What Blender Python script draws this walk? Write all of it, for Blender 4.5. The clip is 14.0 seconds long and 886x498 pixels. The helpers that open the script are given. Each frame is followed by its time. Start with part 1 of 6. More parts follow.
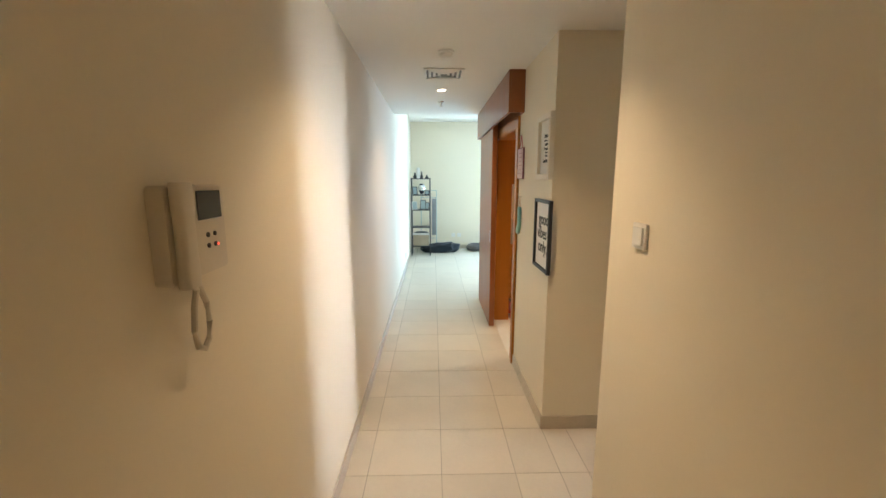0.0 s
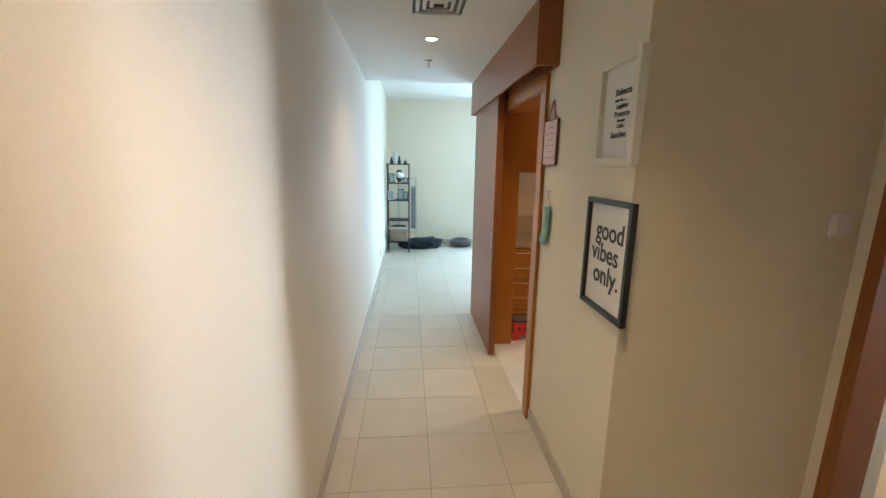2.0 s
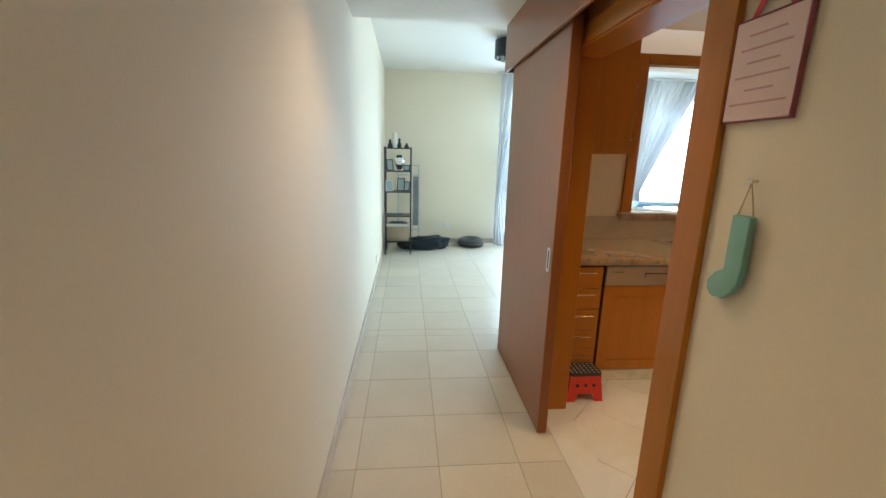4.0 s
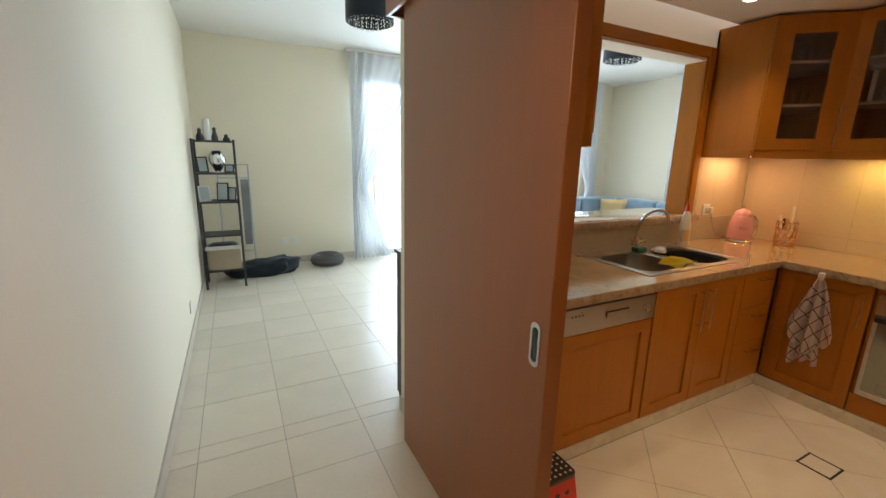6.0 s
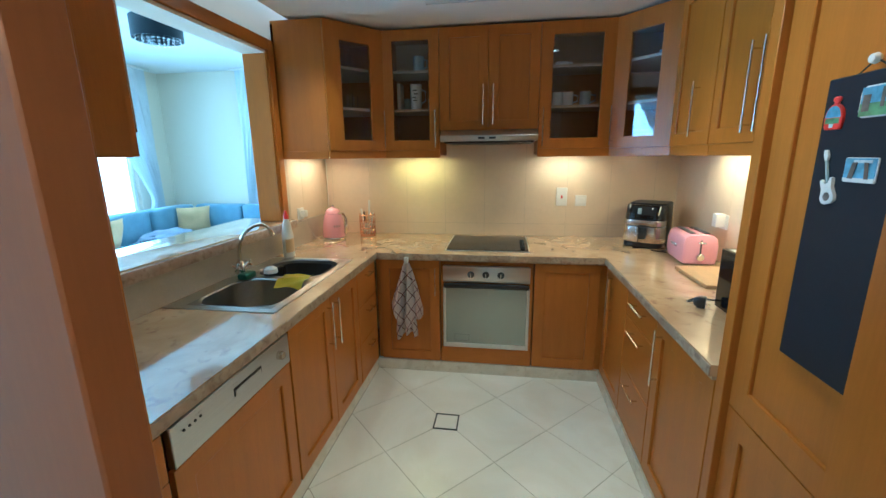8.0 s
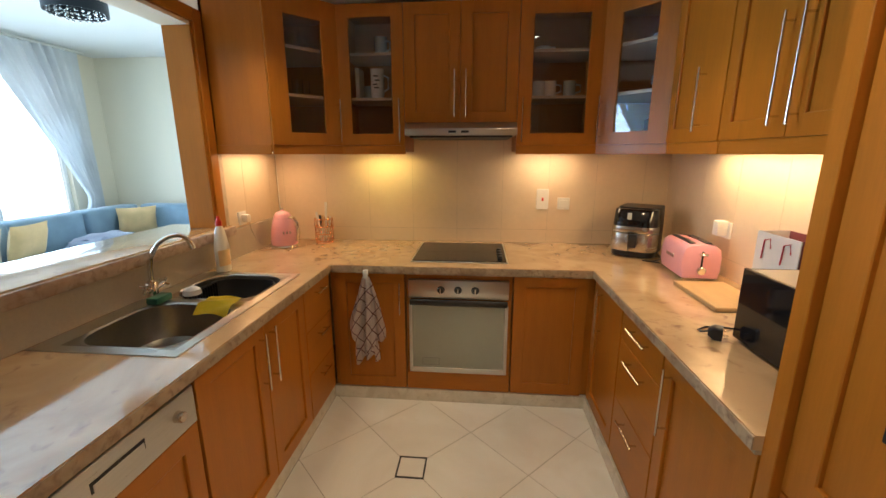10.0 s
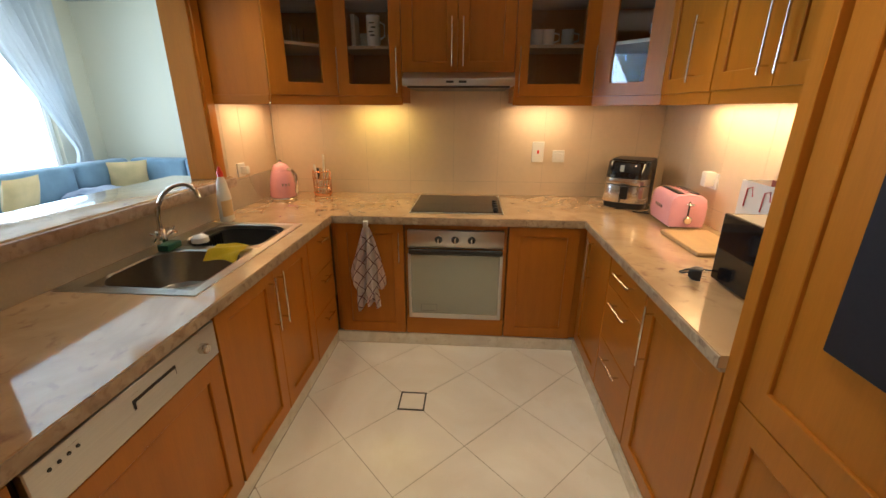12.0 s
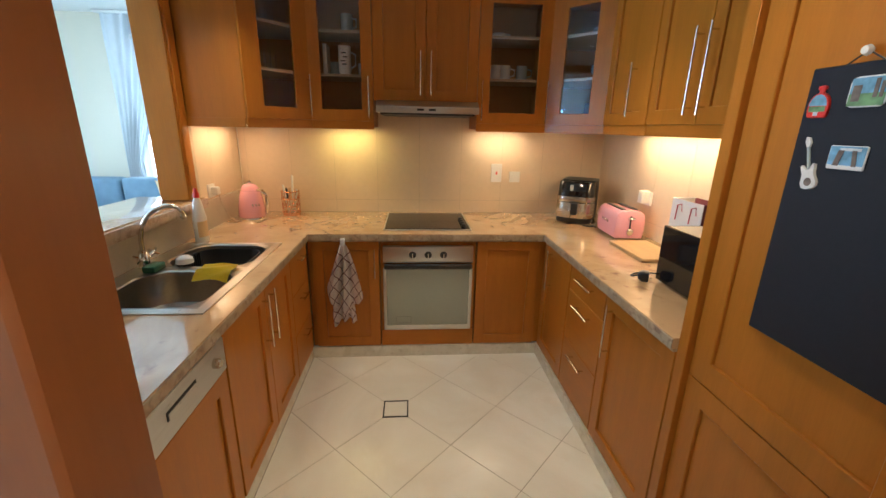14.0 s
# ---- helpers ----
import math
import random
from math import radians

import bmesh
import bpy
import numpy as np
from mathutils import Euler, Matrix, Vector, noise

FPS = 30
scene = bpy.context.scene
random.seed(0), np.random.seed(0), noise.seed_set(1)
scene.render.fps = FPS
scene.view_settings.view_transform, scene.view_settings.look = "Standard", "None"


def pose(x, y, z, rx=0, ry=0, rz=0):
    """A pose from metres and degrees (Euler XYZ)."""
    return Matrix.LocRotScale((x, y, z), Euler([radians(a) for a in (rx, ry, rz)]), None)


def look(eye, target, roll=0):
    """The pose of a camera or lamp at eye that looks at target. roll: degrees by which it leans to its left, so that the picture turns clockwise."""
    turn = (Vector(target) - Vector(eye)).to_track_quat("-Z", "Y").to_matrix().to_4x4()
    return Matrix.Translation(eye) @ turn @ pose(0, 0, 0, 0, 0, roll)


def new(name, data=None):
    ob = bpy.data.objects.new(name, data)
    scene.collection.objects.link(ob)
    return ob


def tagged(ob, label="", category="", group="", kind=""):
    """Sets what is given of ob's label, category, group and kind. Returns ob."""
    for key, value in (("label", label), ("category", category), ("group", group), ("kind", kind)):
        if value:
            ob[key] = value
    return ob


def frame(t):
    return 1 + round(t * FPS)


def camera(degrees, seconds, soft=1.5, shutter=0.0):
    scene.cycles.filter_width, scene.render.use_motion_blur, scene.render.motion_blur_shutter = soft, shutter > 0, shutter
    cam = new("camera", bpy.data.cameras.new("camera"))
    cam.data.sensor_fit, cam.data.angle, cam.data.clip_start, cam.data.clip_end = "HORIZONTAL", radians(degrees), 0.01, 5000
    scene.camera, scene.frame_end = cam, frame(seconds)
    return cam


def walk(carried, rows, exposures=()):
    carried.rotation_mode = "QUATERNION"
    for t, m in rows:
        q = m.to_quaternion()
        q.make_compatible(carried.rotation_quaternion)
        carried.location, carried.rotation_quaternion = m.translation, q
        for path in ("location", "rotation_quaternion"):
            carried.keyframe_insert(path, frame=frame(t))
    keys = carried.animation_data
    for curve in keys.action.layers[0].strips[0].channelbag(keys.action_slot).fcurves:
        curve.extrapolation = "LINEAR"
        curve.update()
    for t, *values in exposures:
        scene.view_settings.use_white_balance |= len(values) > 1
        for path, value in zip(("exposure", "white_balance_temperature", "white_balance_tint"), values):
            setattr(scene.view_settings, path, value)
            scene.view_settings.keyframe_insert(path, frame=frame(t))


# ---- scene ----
cam = camera(95.0, 14.0)
PATH = [
    (0, (0.194, -0.263, 1.622), (0.241, 1.707, 1.281), -0.0),
    (0.5, (0.2, -0.025, 1.614), (0.28, 1.939, 1.245), -0.1),
    (1, (0.206, 0.221, 1.62), (0.309, 2.181, 1.234), 0.3),
    (1.5, (0.167, 0.52, 1.618), (0.307, 2.476, 1.227), 0.4),
    (2, (0.124, 0.797, 1.61), (0.291, 2.749, 1.208), 0.9),
    (2.5, (0.141, 1.113, 1.607), (0.297, 3.062, 1.188), 1.1),
    (3, (0.117, 1.411, 1.58), (0.272, 3.356, 1.14), 1.3),
    (5.5, (0.05, 3.016, 1.488), (0.513, 4.912, 1.049), 2.1),
    (6, (0.101, 3.263, 1.51), (0.99, 4.999, 1.066), 1.2),
    (6.5, (0.16, 3.499, 1.489), (1.569, 4.852, 1.059), -0.8),
    (7, (0.229, 3.569, 1.499), (1.993, 4.383, 1.022), -0.9),
    (7.5, (0.383, 3.622, 1.551), (2.263, 4.102, 1.066), -0.9),
    (8, (0.54, 3.661, 1.556), (2.468, 3.949, 1.109), -0.6),
    (8.5, (0.748, 3.698, 1.549), (2.691, 3.895, 1.116), -0.1),
    (11, (0.946, 3.631, 1.547), (2.88, 3.768, 1.054), 0.0),
    (11.5, (0.893, 3.675, 1.544), (2.795, 3.808, 0.939), -0.2),
    (12, (0.838, 3.675, 1.524), (2.724, 3.807, 0.87), 0.2),
    (12.5, (0.751, 3.663, 1.537), (2.64, 3.766, 0.888), 0.6),
    (13, (0.702, 3.707, 1.546), (2.614, 3.712, 0.96), 1.0),
    (13.5, (0.691, 3.812, 1.549), (2.61, 3.711, 0.997), 0.9),
    (14, (0.662, 3.872, 1.563), (2.573, 3.721, 0.992), 1.2),
]
EXPOSURES = [
    (0.0, 0.56, 5750, 10), (0.5, 0.42, 5600, 10), (1.0, 0.30, 5450, 10), (2.0, 0.24, 5400, 10), (3.0, 0.27, 5750, 10), (5.5, -0.38, 6450, 17), (6.5, -0.32, 6850, 18), (7.0, -0.25, 6650, 16),
    (7.5, 0.04, 5250, 8), (8.0, 0.12, 4050, -8), (8.5, 0.05, 4750, 2), (11.0, -0.10, 5850, 12), (12.5, -0.06, 5700, 11), (14.0, 0.03, 5300, 9),
]
walk(cam, [(t, look(eye, target, roll)) for t, eye, target, roll in PATH], EXPOSURES)

# ---- world, daylight and lamps ----
W = bpy.data.worlds.new("sky")
scene.world = W
W.use_nodes = True
_n = W.node_tree.nodes
_sky = _n.new("ShaderNodeTexSky")
_sky.sky_type = 'NISHITA'
_sky.sun_disc = False
_sky.sun_elevation = radians(52)
_sky.sun_rotation = radians(215)
_n["Background"].inputs["Strength"].default_value = 0.12
W.node_tree.links.new(_sky.outputs["Color"], _n["Background"].inputs["Color"])

COOL = (0.58, 0.84, 1.0)
WARM = (1.0, 0.67, 0.36)


def lamp(name, kind, at, target, power, colour, size=0.1, size_y=None, angle=None):
    d = bpy.data.lights.new(name, kind)
    d.energy, d.color = power, colour
    if kind == 'AREA':
        d.shape = 'RECTANGLE'
        d.size, d.size_y = size, size_y or size
    elif kind == 'SPOT':
        d.spot_size, d.spot_blend, d.shadow_soft_size = radians(angle), 0.9, size
    elif kind == 'SUN':
        d.angle = radians(0.6)
    o = new(name, d)
    o.matrix_world = look(at, target)
    return o


lamp("sun", 'SUN', (0, 0, 20), (6, 9, 0), 2.5, (1.0, 0.95, 0.88))
lamp("daylight_north_west", 'AREA', (2.75, 9.12, 1.35), (2.75, 5.0, 1.2), 220, (0.59, 0.83, 1.0), 1.9, 2.3)
lamp("daylight_north_east", 'AREA', (5.2, 9.12, 1.5), (5.0, 5.0, 1.0), 23, COOL, 1.9, 1.7)
lamp("daylight_east", 'AREA', (6.78, 6.6, 1.5), (3.0, 6.6, 1.2), 18, COOL, 1.9, 1.8)
lamp("daylight_bedroom", 'AREA', (4.36, 1.88, 1.5), (-0.3, 1.78, 1.3), 14, (1.0, 0.96, 0.91), 0.4, 1.5).data.spread = radians(50)

CEIL, LIVCEIL = 2.44, 2.88
DOWN = [(0.275, 3.725), (0.30, 1.42), (0.36, -0.95)]
# first is known; the other two are added, the last to brighten the larder
KDOWN = [(2.86, 4.80), (2.73, 3.25), (1.55, 3.42)]
for (x, y), w, a in zip(DOWN, (31, 44, 20), (128, 116, 104)):
    lamp("downlight_lamp", 'SPOT', (x, y, CEIL - 0.03), (x, y, 0), w, WARM, 0.05, angle=a)
for (x, y), w in zip(KDOWN, (26, 34, 33)):
    lamp("downlight_lamp", 'SPOT', (x, y, CEIL - 0.03), (x, y, 0), w, (1.0, 0.75, 0.42), 0.05, angle=112)
UNDER = [((3.79, 4.335, 1.5535), (1.0, 0.72, 0.14)), ((3.79, 3.19, 1.5535), (1.0, 0.68, 0.34)), ((2.9, 2.44, 1.5535), (1.0, 0.66, 0.28)), ((3.52, 5.06, 1.5535), (1.0, 0.60, 0.28))]
USIZE = [(0.10, 0.34), (0.10, 0.36), (0.80, 0.10), (0.44, 0.08)]
for (p, c), w, (sx, sy) in zip(UNDER, (1.7, 1.9, 5.0, 2.4), USIZE):
    lamp("under_cabinet_lamp", 'AREA', p, (p[0], p[1] + 0.001, 0), w, c, sx, sy).matrix_world = pose(*p)


# ---- materials ----
def nodes_of(name):
    m = bpy.data.materials.new(name)
    m.use_nodes = True
    return m, m.node_tree.nodes, m.node_tree.links, m.node_tree.nodes["Principled BSDF"]


def surface(name, colour, rough=0.5, metal=0.0, vary=0.12, scale=6.0, fine=90.0, bump=0.05, stretch=(1, 1, 1), coat=0.0, second=None, rand=0.0, spec=0.5):
    """Two scales of variation in colour and roughness, with a fine relief."""
    m, n, l, b = nodes_of(name)
    tc = n.new("ShaderNodeTexCoord")
    mp = n.new("ShaderNodeMapping")
    mp.inputs["Scale"].default_value = stretch
    l.new(tc.outputs["Object"], mp.inputs["Vector"])
    big, small = n.new("ShaderNodeTexNoise"), n.new("ShaderNodeTexNoise")
    for t, s, d in ((big, scale, 5.0), (small, fine, 3.0)):
        t.inputs["Scale"].default_value, t.inputs["Detail"].default_value = s, d
        l.new(mp.outputs["Vector"], t.inputs["Vector"])
    ramp = n.new("ShaderNodeValToRGB")
    c2 = second or tuple(c * (1 - 2.2 * vary) for c in colour)
    ramp.color_ramp.elements[0].position, ramp.color_ramp.elements[1].position = 0.3, 0.7
    ramp.color_ramp.elements[0].color = (*c2, 1)
    ramp.color_ramp.elements[1].color = (*colour, 1)
    mix = n.new("ShaderNodeMath")
    mix.operation = 'MULTIPLY_ADD'
    mix.inputs[1].default_value = 0.35
    l.new(small.outputs["Fac"], mix.inputs[0])
    add = n.new("ShaderNodeMath")
    add.operation = 'MULTIPLY_ADD'
    add.inputs[1].default_value = 0.65
    l.new(big.outputs["Fac"], add.inputs[0])
    l.new(mix.outputs[0], ramp.inputs["Fac"])
    l.new(add.outputs[0], mix.inputs[2])
    if rand:
        oi = n.new("ShaderNodeObjectInfo")
        ma = n.new("ShaderNodeMath")
        ma.operation = 'MULTIPLY_ADD'
        ma.inputs[1].default_value, ma.inputs[2].default_value = rand, -rand / 2
        l.new(oi.outputs["Random"], ma.inputs[0])
        l.new(ma.outputs[0], add.inputs[2])
    else:
        add.inputs[2].default_value = 0.0
    l.new(ramp.outputs["Color"], b.inputs["Base Color"])
    rr = n.new("ShaderNodeMapRange")
    rr.inputs["To Min"].default_value, rr.inputs["To Max"].default_value = max(0.02, rough * 0.8), min(1.0, rough * 1.2)
    l.new(big.outputs["Fac"], rr.inputs["Value"])
    l.new(rr.outputs["Result"], b.inputs["Roughness"])
    b.inputs["Metallic"].default_value = metal
    b.inputs["Coat Weight"].default_value = coat
    b.inputs["Coat Roughness"].default_value = 0.12
    b.inputs["Specular IOR Level"].default_value = spec
    if bump:
        bp = n.new("ShaderNodeBump")
        bp.inputs["Strength"].default_value, bp.inputs["Distance"].default_value = bump, 0.002
        l.new(small.outputs["Fac"], bp.inputs["Height"])
        l.new(bp.outputs["Normal"], b.inputs["Normal"])
    return m


def stone(name, base, vein, dark, rough=0.12, scale=5.0, polish=0.0, speck=0.22, blot=(0.58, 0.78), zones=0.0):
    """Granite or marble: clouds, blotches and speckle."""
    m, n, l, b = nodes_of(name)
    tc = n.new("ShaderNodeTexCoord")
    a, v, s = n.new("ShaderNodeTexNoise"), n.new("ShaderNodeTexNoise"), n.new("ShaderNodeTexVoronoi")
    a.inputs["Scale"].default_value, a.inputs["Detail"].default_value, a.inputs["Distortion"].default_value = scale, 7, 1.4
    v.inputs["Scale"].default_value, v.inputs["Detail"].default_value, v.inputs["Distortion"].default_value = scale * 5.5, 6, 0.6
    s.inputs["Scale"].default_value = 130
    for t in (a, v, s):
        l.new(tc.outputs["Object"], t.inputs["Vector"])
    r1, r2, r3 = (n.new("ShaderNodeValToRGB") for _ in range(3))
    for r, p0, p1 in ((r1, 0.36, 0.62), (r2, *blot), (r3, 0.0, 0.10)):
        r.color_ramp.elements[0].position, r.color_ramp.elements[1].position = p0, p1
    r1.color_ramp.elements[0].color, r1.color_ramp.elements[1].color = (*vein, 1), (*base, 1)
    l.new(a.outputs["Fac"], r1.inputs["Fac"])
    if zones:
        z, k, q = n.new("ShaderNodeTexNoise"), n.new("ShaderNodeMath"), n.new("ShaderNodeMath")
        z.inputs["Scale"].default_value, z.inputs["Detail"].default_value = 1.1, 1.0
        k.operation, q.operation = 'MULTIPLY_ADD', 'ADD'
        k.inputs[1].default_value, k.inputs[2].default_value = zones, -0.56 * zones
        l.new(tc.outputs["Object"], z.inputs["Vector"])
        l.new(z.outputs["Fac"], k.inputs[0])
        l.new(k.outputs[0], q.inputs[0])
        l.new(v.outputs["Fac"], q.inputs[1])
        l.new(q.outputs[0], r2.inputs["Fac"])
    else:
        l.new(v.outputs["Fac"], r2.inputs["Fac"])
    l.new(s.outputs["Distance"], r3.inputs["Fac"])
    m1, m2 = n.new("ShaderNodeMix"), n.new("ShaderNodeMix")
    for q in (m1, m2):
        q.data_type = 'RGBA'
    l.new(r2.outputs["Color"], m1.inputs["Factor"])
    l.new(r1.outputs["Color"], m1.inputs["A"])
    m1.inputs["B"].default_value = (*dark, 1)
    m2.blend_type = 'MULTIPLY'
    m2.inputs["Factor"].default_value = speck
    l.new(m1.outputs["Result"], m2.inputs["A"])
    l.new(r3.outputs["Color"], m2.inputs["B"])
    l.new(m2.outputs["Result"], b.inputs["Base Color"])
    b.inputs["Roughness"].default_value = rough
    b.inputs["Coat Weight"].default_value = polish
    b.inputs["Coat IOR"].default_value, b.inputs["Coat Roughness"].default_value = 1.8, 0.05
    return m


def glass(name, tint=(0.9, 0.95, 0.93), rough=0.02, ior=1.45):
    m, n, l, b = nodes_of(name)
    b.inputs["Base Color"].default_value = (*tint, 1)
    b.inputs["Transmission Weight"].default_value = 1.0
    b.inputs["Roughness"].default_value = rough
    b.inputs["IOR"].default_value = ior
    b.inputs["Specular IOR Level"].default_value = 0.6
    return m


def glow(name, colour, strength):
    m, n, l, b = nodes_of(name)
    b.inputs["Base Color"].default_value = (*colour, 1)
    b.inputs["Emission Color"].default_value = (*colour, 1)
    b.inputs["Emission Strength"].default_value = strength
    return m


def cloth(name, colour, rough=0.9, vary=0.15, scale=5.0):
    m = surface(name, colour, rough, vary=vary, scale=scale, fine=350, bump=0.3, spec=0.2)
    m.node_tree.nodes["Principled BSDF"].inputs["Sheen Weight"].default_value = 0.3
    return m


PAINT = surface("wall_paint", (0.80, 0.73, 0.58), 0.75, vary=0.015, scale=1.4, fine=60, bump=0.06)
CEILPAINT = surface("ceiling_paint", (0.82, 0.80, 0.75), 0.7, vary=0.015, scale=1.2, fine=50, bump=0.05)
WOOD = surface("cherry_wood", (0.47, 0.170, 0.013), 0.34, vary=0.09, scale=2.0, fine=22, bump=0.04, stretch=(9, 9, 0.7), coat=0.06, spec=0.3)
WOODH = surface("cherry_wood_level_grain", (0.47, 0.170, 0.013), 0.34, vary=0.09, scale=2.0, fine=22, bump=0.04, stretch=(0.8, 0.8, 9), coat=0.06, spec=0.3)
SLABWOOD = surface("red_cherry_veneer", (0.31, 0.102, 0.024), 0.42, vary=0.08, scale=2.0, fine=26, bump=0.03, stretch=(8, 8, 0.6), coat=0.12)
INSIDE = surface("cabinet_inside", (0.46, 0.25, 0.11), 0.5, vary=0.08)
SHELFWOOD = surface("pale_shelf_board", (0.50, 0.37, 0.25), 0.4, vary=0.05)
FLOOR = surface("cream_floor_tile", (0.70, 0.635, 0.525), 0.30, vary=0.05, scale=3.5, fine=40, bump=0.03, rand=0.35)
KTILE = stone("white_marble_tile", (0.86, 0.85, 0.80), (0.77, 0.74, 0.67), (0.80, 0.77, 0.70), 0.24, 1.6)
GROUT = surface("grey_grout", (0.46, 0.41, 0.34), 0.9, vary=0.2, scale=20)
GROUTL = surface("beige_grout", (0.68, 0.55, 0.39), 0.9, vary=0.2, scale=20)
WTILE = surface("beige_wall_tile", (0.76, 0.61, 0.43), 0.24, vary=0.04, scale=3, fine=30, bump=0.02, rand=0.10)
SKIRT = surface("stone_skirting", (0.56, 0.49, 0.39), 0.35, vary=0.08, scale=8)
PLINTH = stone("pale_stone_plinth", (0.74, 0.71, 0.62), (0.62, 0.58, 0.48), (0.50, 0.45, 0.36), 0.25, 6)
GRANITE = stone("polished_granite", (0.66, 0.465, 0.265), (0.52, 0.345, 0.185), (0.33, 0.19, 0.13), 0.12, 3.2, 0.9, 0.42, (0.55, 0.76), 0.5)
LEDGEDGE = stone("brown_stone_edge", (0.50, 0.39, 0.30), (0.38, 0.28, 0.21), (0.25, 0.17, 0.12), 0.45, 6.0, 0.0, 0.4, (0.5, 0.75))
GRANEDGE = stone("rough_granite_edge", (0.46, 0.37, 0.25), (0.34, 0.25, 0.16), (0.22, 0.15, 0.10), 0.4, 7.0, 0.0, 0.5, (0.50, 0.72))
# the rim's steel, darkened to paint in the bowls' dimmer reflections
BOWLSTEEL = surface("shaded_bowl_steel", (0.40, 0.38, 0.35), 0.30, 1.0, vary=0.10, scale=9, fine=80, bump=0.03)
FRYSTEEL = surface("satin_silver_trim", (0.60, 0.57, 0.52), 0.26, 1.0, vary=0.05, scale=5, fine=50, bump=0.02, stretch=(1, 1, 20))
STEEL = surface("brushed_steel", (0.62, 0.61, 0.58), 0.30, 1.0, vary=0.06, scale=8, fine=60, bump=0.02, stretch=(1, 30, 30))
CHROME = surface("chrome", (0.78, 0.77, 0.75), 0.10, 1.0, vary=0.02, bump=0)
SATIN = surface("satin_metal", (0.70, 0.66, 0.58), 0.25, 1.0, vary=0.03, bump=0)
OVENGLASS = surface("oven_glass", (0.34, 0.36, 0.31), 0.10, 0.55, vary=0.03, bump=0)
BLACK = surface("black_plastic", (0.018, 0.018, 0.02), 0.35, vary=0.1)
BLACKGLOSS = surface("black_gloss", (0.012, 0.012, 0.014), 0.06, vary=0.05, bump=0)
BLACKMETAL = surface("black_powder_coat", (0.03, 0.03, 0.032), 0.45, vary=0.1)
WHITE = surface("white_plastic", (0.80, 0.78, 0.73), 0.35, vary=0.03, bump=0)
CREAMPL = surface("cream_plastic", (0.72, 0.66, 0.54), 0.4, vary=0.04, bump=0.02)
PINK = surface("pink_enamel", (0.86, 0.42, 0.50), 0.16, vary=0.03, bump=0, coat=0.5)
PAPER = surface("printed_paper", (0.80, 0.79, 0.76), 0.8, vary=0.02)
INK = surface("dark_ink", (0.06, 0.07, 0.075), 0.8, vary=0.1)
BLACKFRAME = surface("black_frame", (0.02, 0.02, 0.022), 0.4, vary=0.1)
WHITEFRAME = surface("cream_white_frame", (0.79, 0.73, 0.60), 0.45, vary=0.03)
PLAQUEM = surface("pink_board", (0.80, 0.62, 0.60), 0.7, vary=0.05)
PLAQUEINK = surface("faded_red_print", (0.62, 0.36, 0.37), 0.7, vary=0.1)
RIBBON = cloth("red_ribbon", (0.62, 0.06, 0.08))
TEAL = cloth("teal_felt", (0.30, 0.62, 0.56))
GLASS = glass("cabinet_glass", (0.98, 0.99, 0.99))
WINGLASS = glass("window_glass", (0.97, 0.99, 1.0), 0.0, 1.05)
CURTAIN = cloth("pale_voile", (0.70, 0.72, 0.74), vary=0.03)
_n, _l = CURTAIN.node_tree.nodes, CURTAIN.node_tree.links
_t, _m = _n.new("ShaderNodeBsdfTranslucent"), _n.new("ShaderNodeMixShader")
_t.inputs["Color"].default_value = (0.66, 0.69, 0.75, 1)
_m.inputs["Fac"].default_value = 0.12
_l.new(_n["Principled BSDF"].outputs[0], _m.inputs[1])
_l.new(_t.outputs[0], _m.inputs[2])
_l.new(_m.outputs[0], _n["Material Output"].inputs["Surface"])
SOFABLUE = cloth("blue_upholstery", (0.27, 0.39, 0.50))
YELLOW = cloth("yellow_cloth", (0.88, 0.62, 0.31))
YELLOWSPONGE = cloth("yellow_dishcloth", (0.93, 0.70, 0.02))
GREEN = cloth("green_scourer", (0.03, 0.16, 0.10))
GREYFAB = cloth("dark_grey_fabric", (0.085, 0.08, 0.078))
BLACKFAB = cloth("black_fabric", (0.016, 0.022, 0.03))
KRAFT = cloth("woven_basket", (0.42, 0.34, 0.24))
LACE = cloth("white_lace", (0.78, 0.76, 0.72))
BOARD = surface("black_magnet_board", (0.013, 0.014, 0.021), 0.55, vary=0.15, spec=0.3)
RED = surface("red_plastic", (0.70, 0.035, 0.02), 0.35, vary=0.05)
MAPLE = surface("pale_board_wood", (0.62, 0.40, 0.19), 0.5, vary=0.12, scale=4, stretch=(1, 8, 8))
COPPER = surface("copper_wire", (0.80, 0.45, 0.26), 0.22, 1.0, vary=0.03, bump=0)
CERAMIC = surface("white_ceramic", (0.80, 0.79, 0.76), 0.18, vary=0.02, bump=0)
GREYCER = surface("blue_grey_ceramic", (0.46, 0.55, 0.56), 0.2, vary=0.04, bump=0)
PURPLE = surface("plum_paper", (0.26, 0.06, 0.08), 0.6, vary=0.05)
SILVERP = surface("silver_mirror", (0.7, 0.72, 0.73), 0.12, 1.0, vary=0.03, bump=0)
LAMPWARM = glow("downlight_glow", (1.0, 0.86, 0.62), 14.0)
LAMPUNDER = glow("under_light_glow", (1.0, 0.78, 0.45), 5.0)
SKYGLOW = glow("sky_backdrop", (0.93, 0.97, 1.0), 2.4)
LEDRED = glow("red_led", (1.0, 0.1, 0.05), 3.0)
BLUEPIC = surface("blue_picture", (0.22, 0.48, 0.72), 0.4, vary=0.25, scale=30)
DUSKPIC = surface("brown_picture", (0.20, 0.15, 0.12), 0.4, vary=0.25, scale=60)
CLOUDPIC = surface("pale_picture", (0.66, 0.72, 0.76), 0.4, vary=0.15, scale=50)
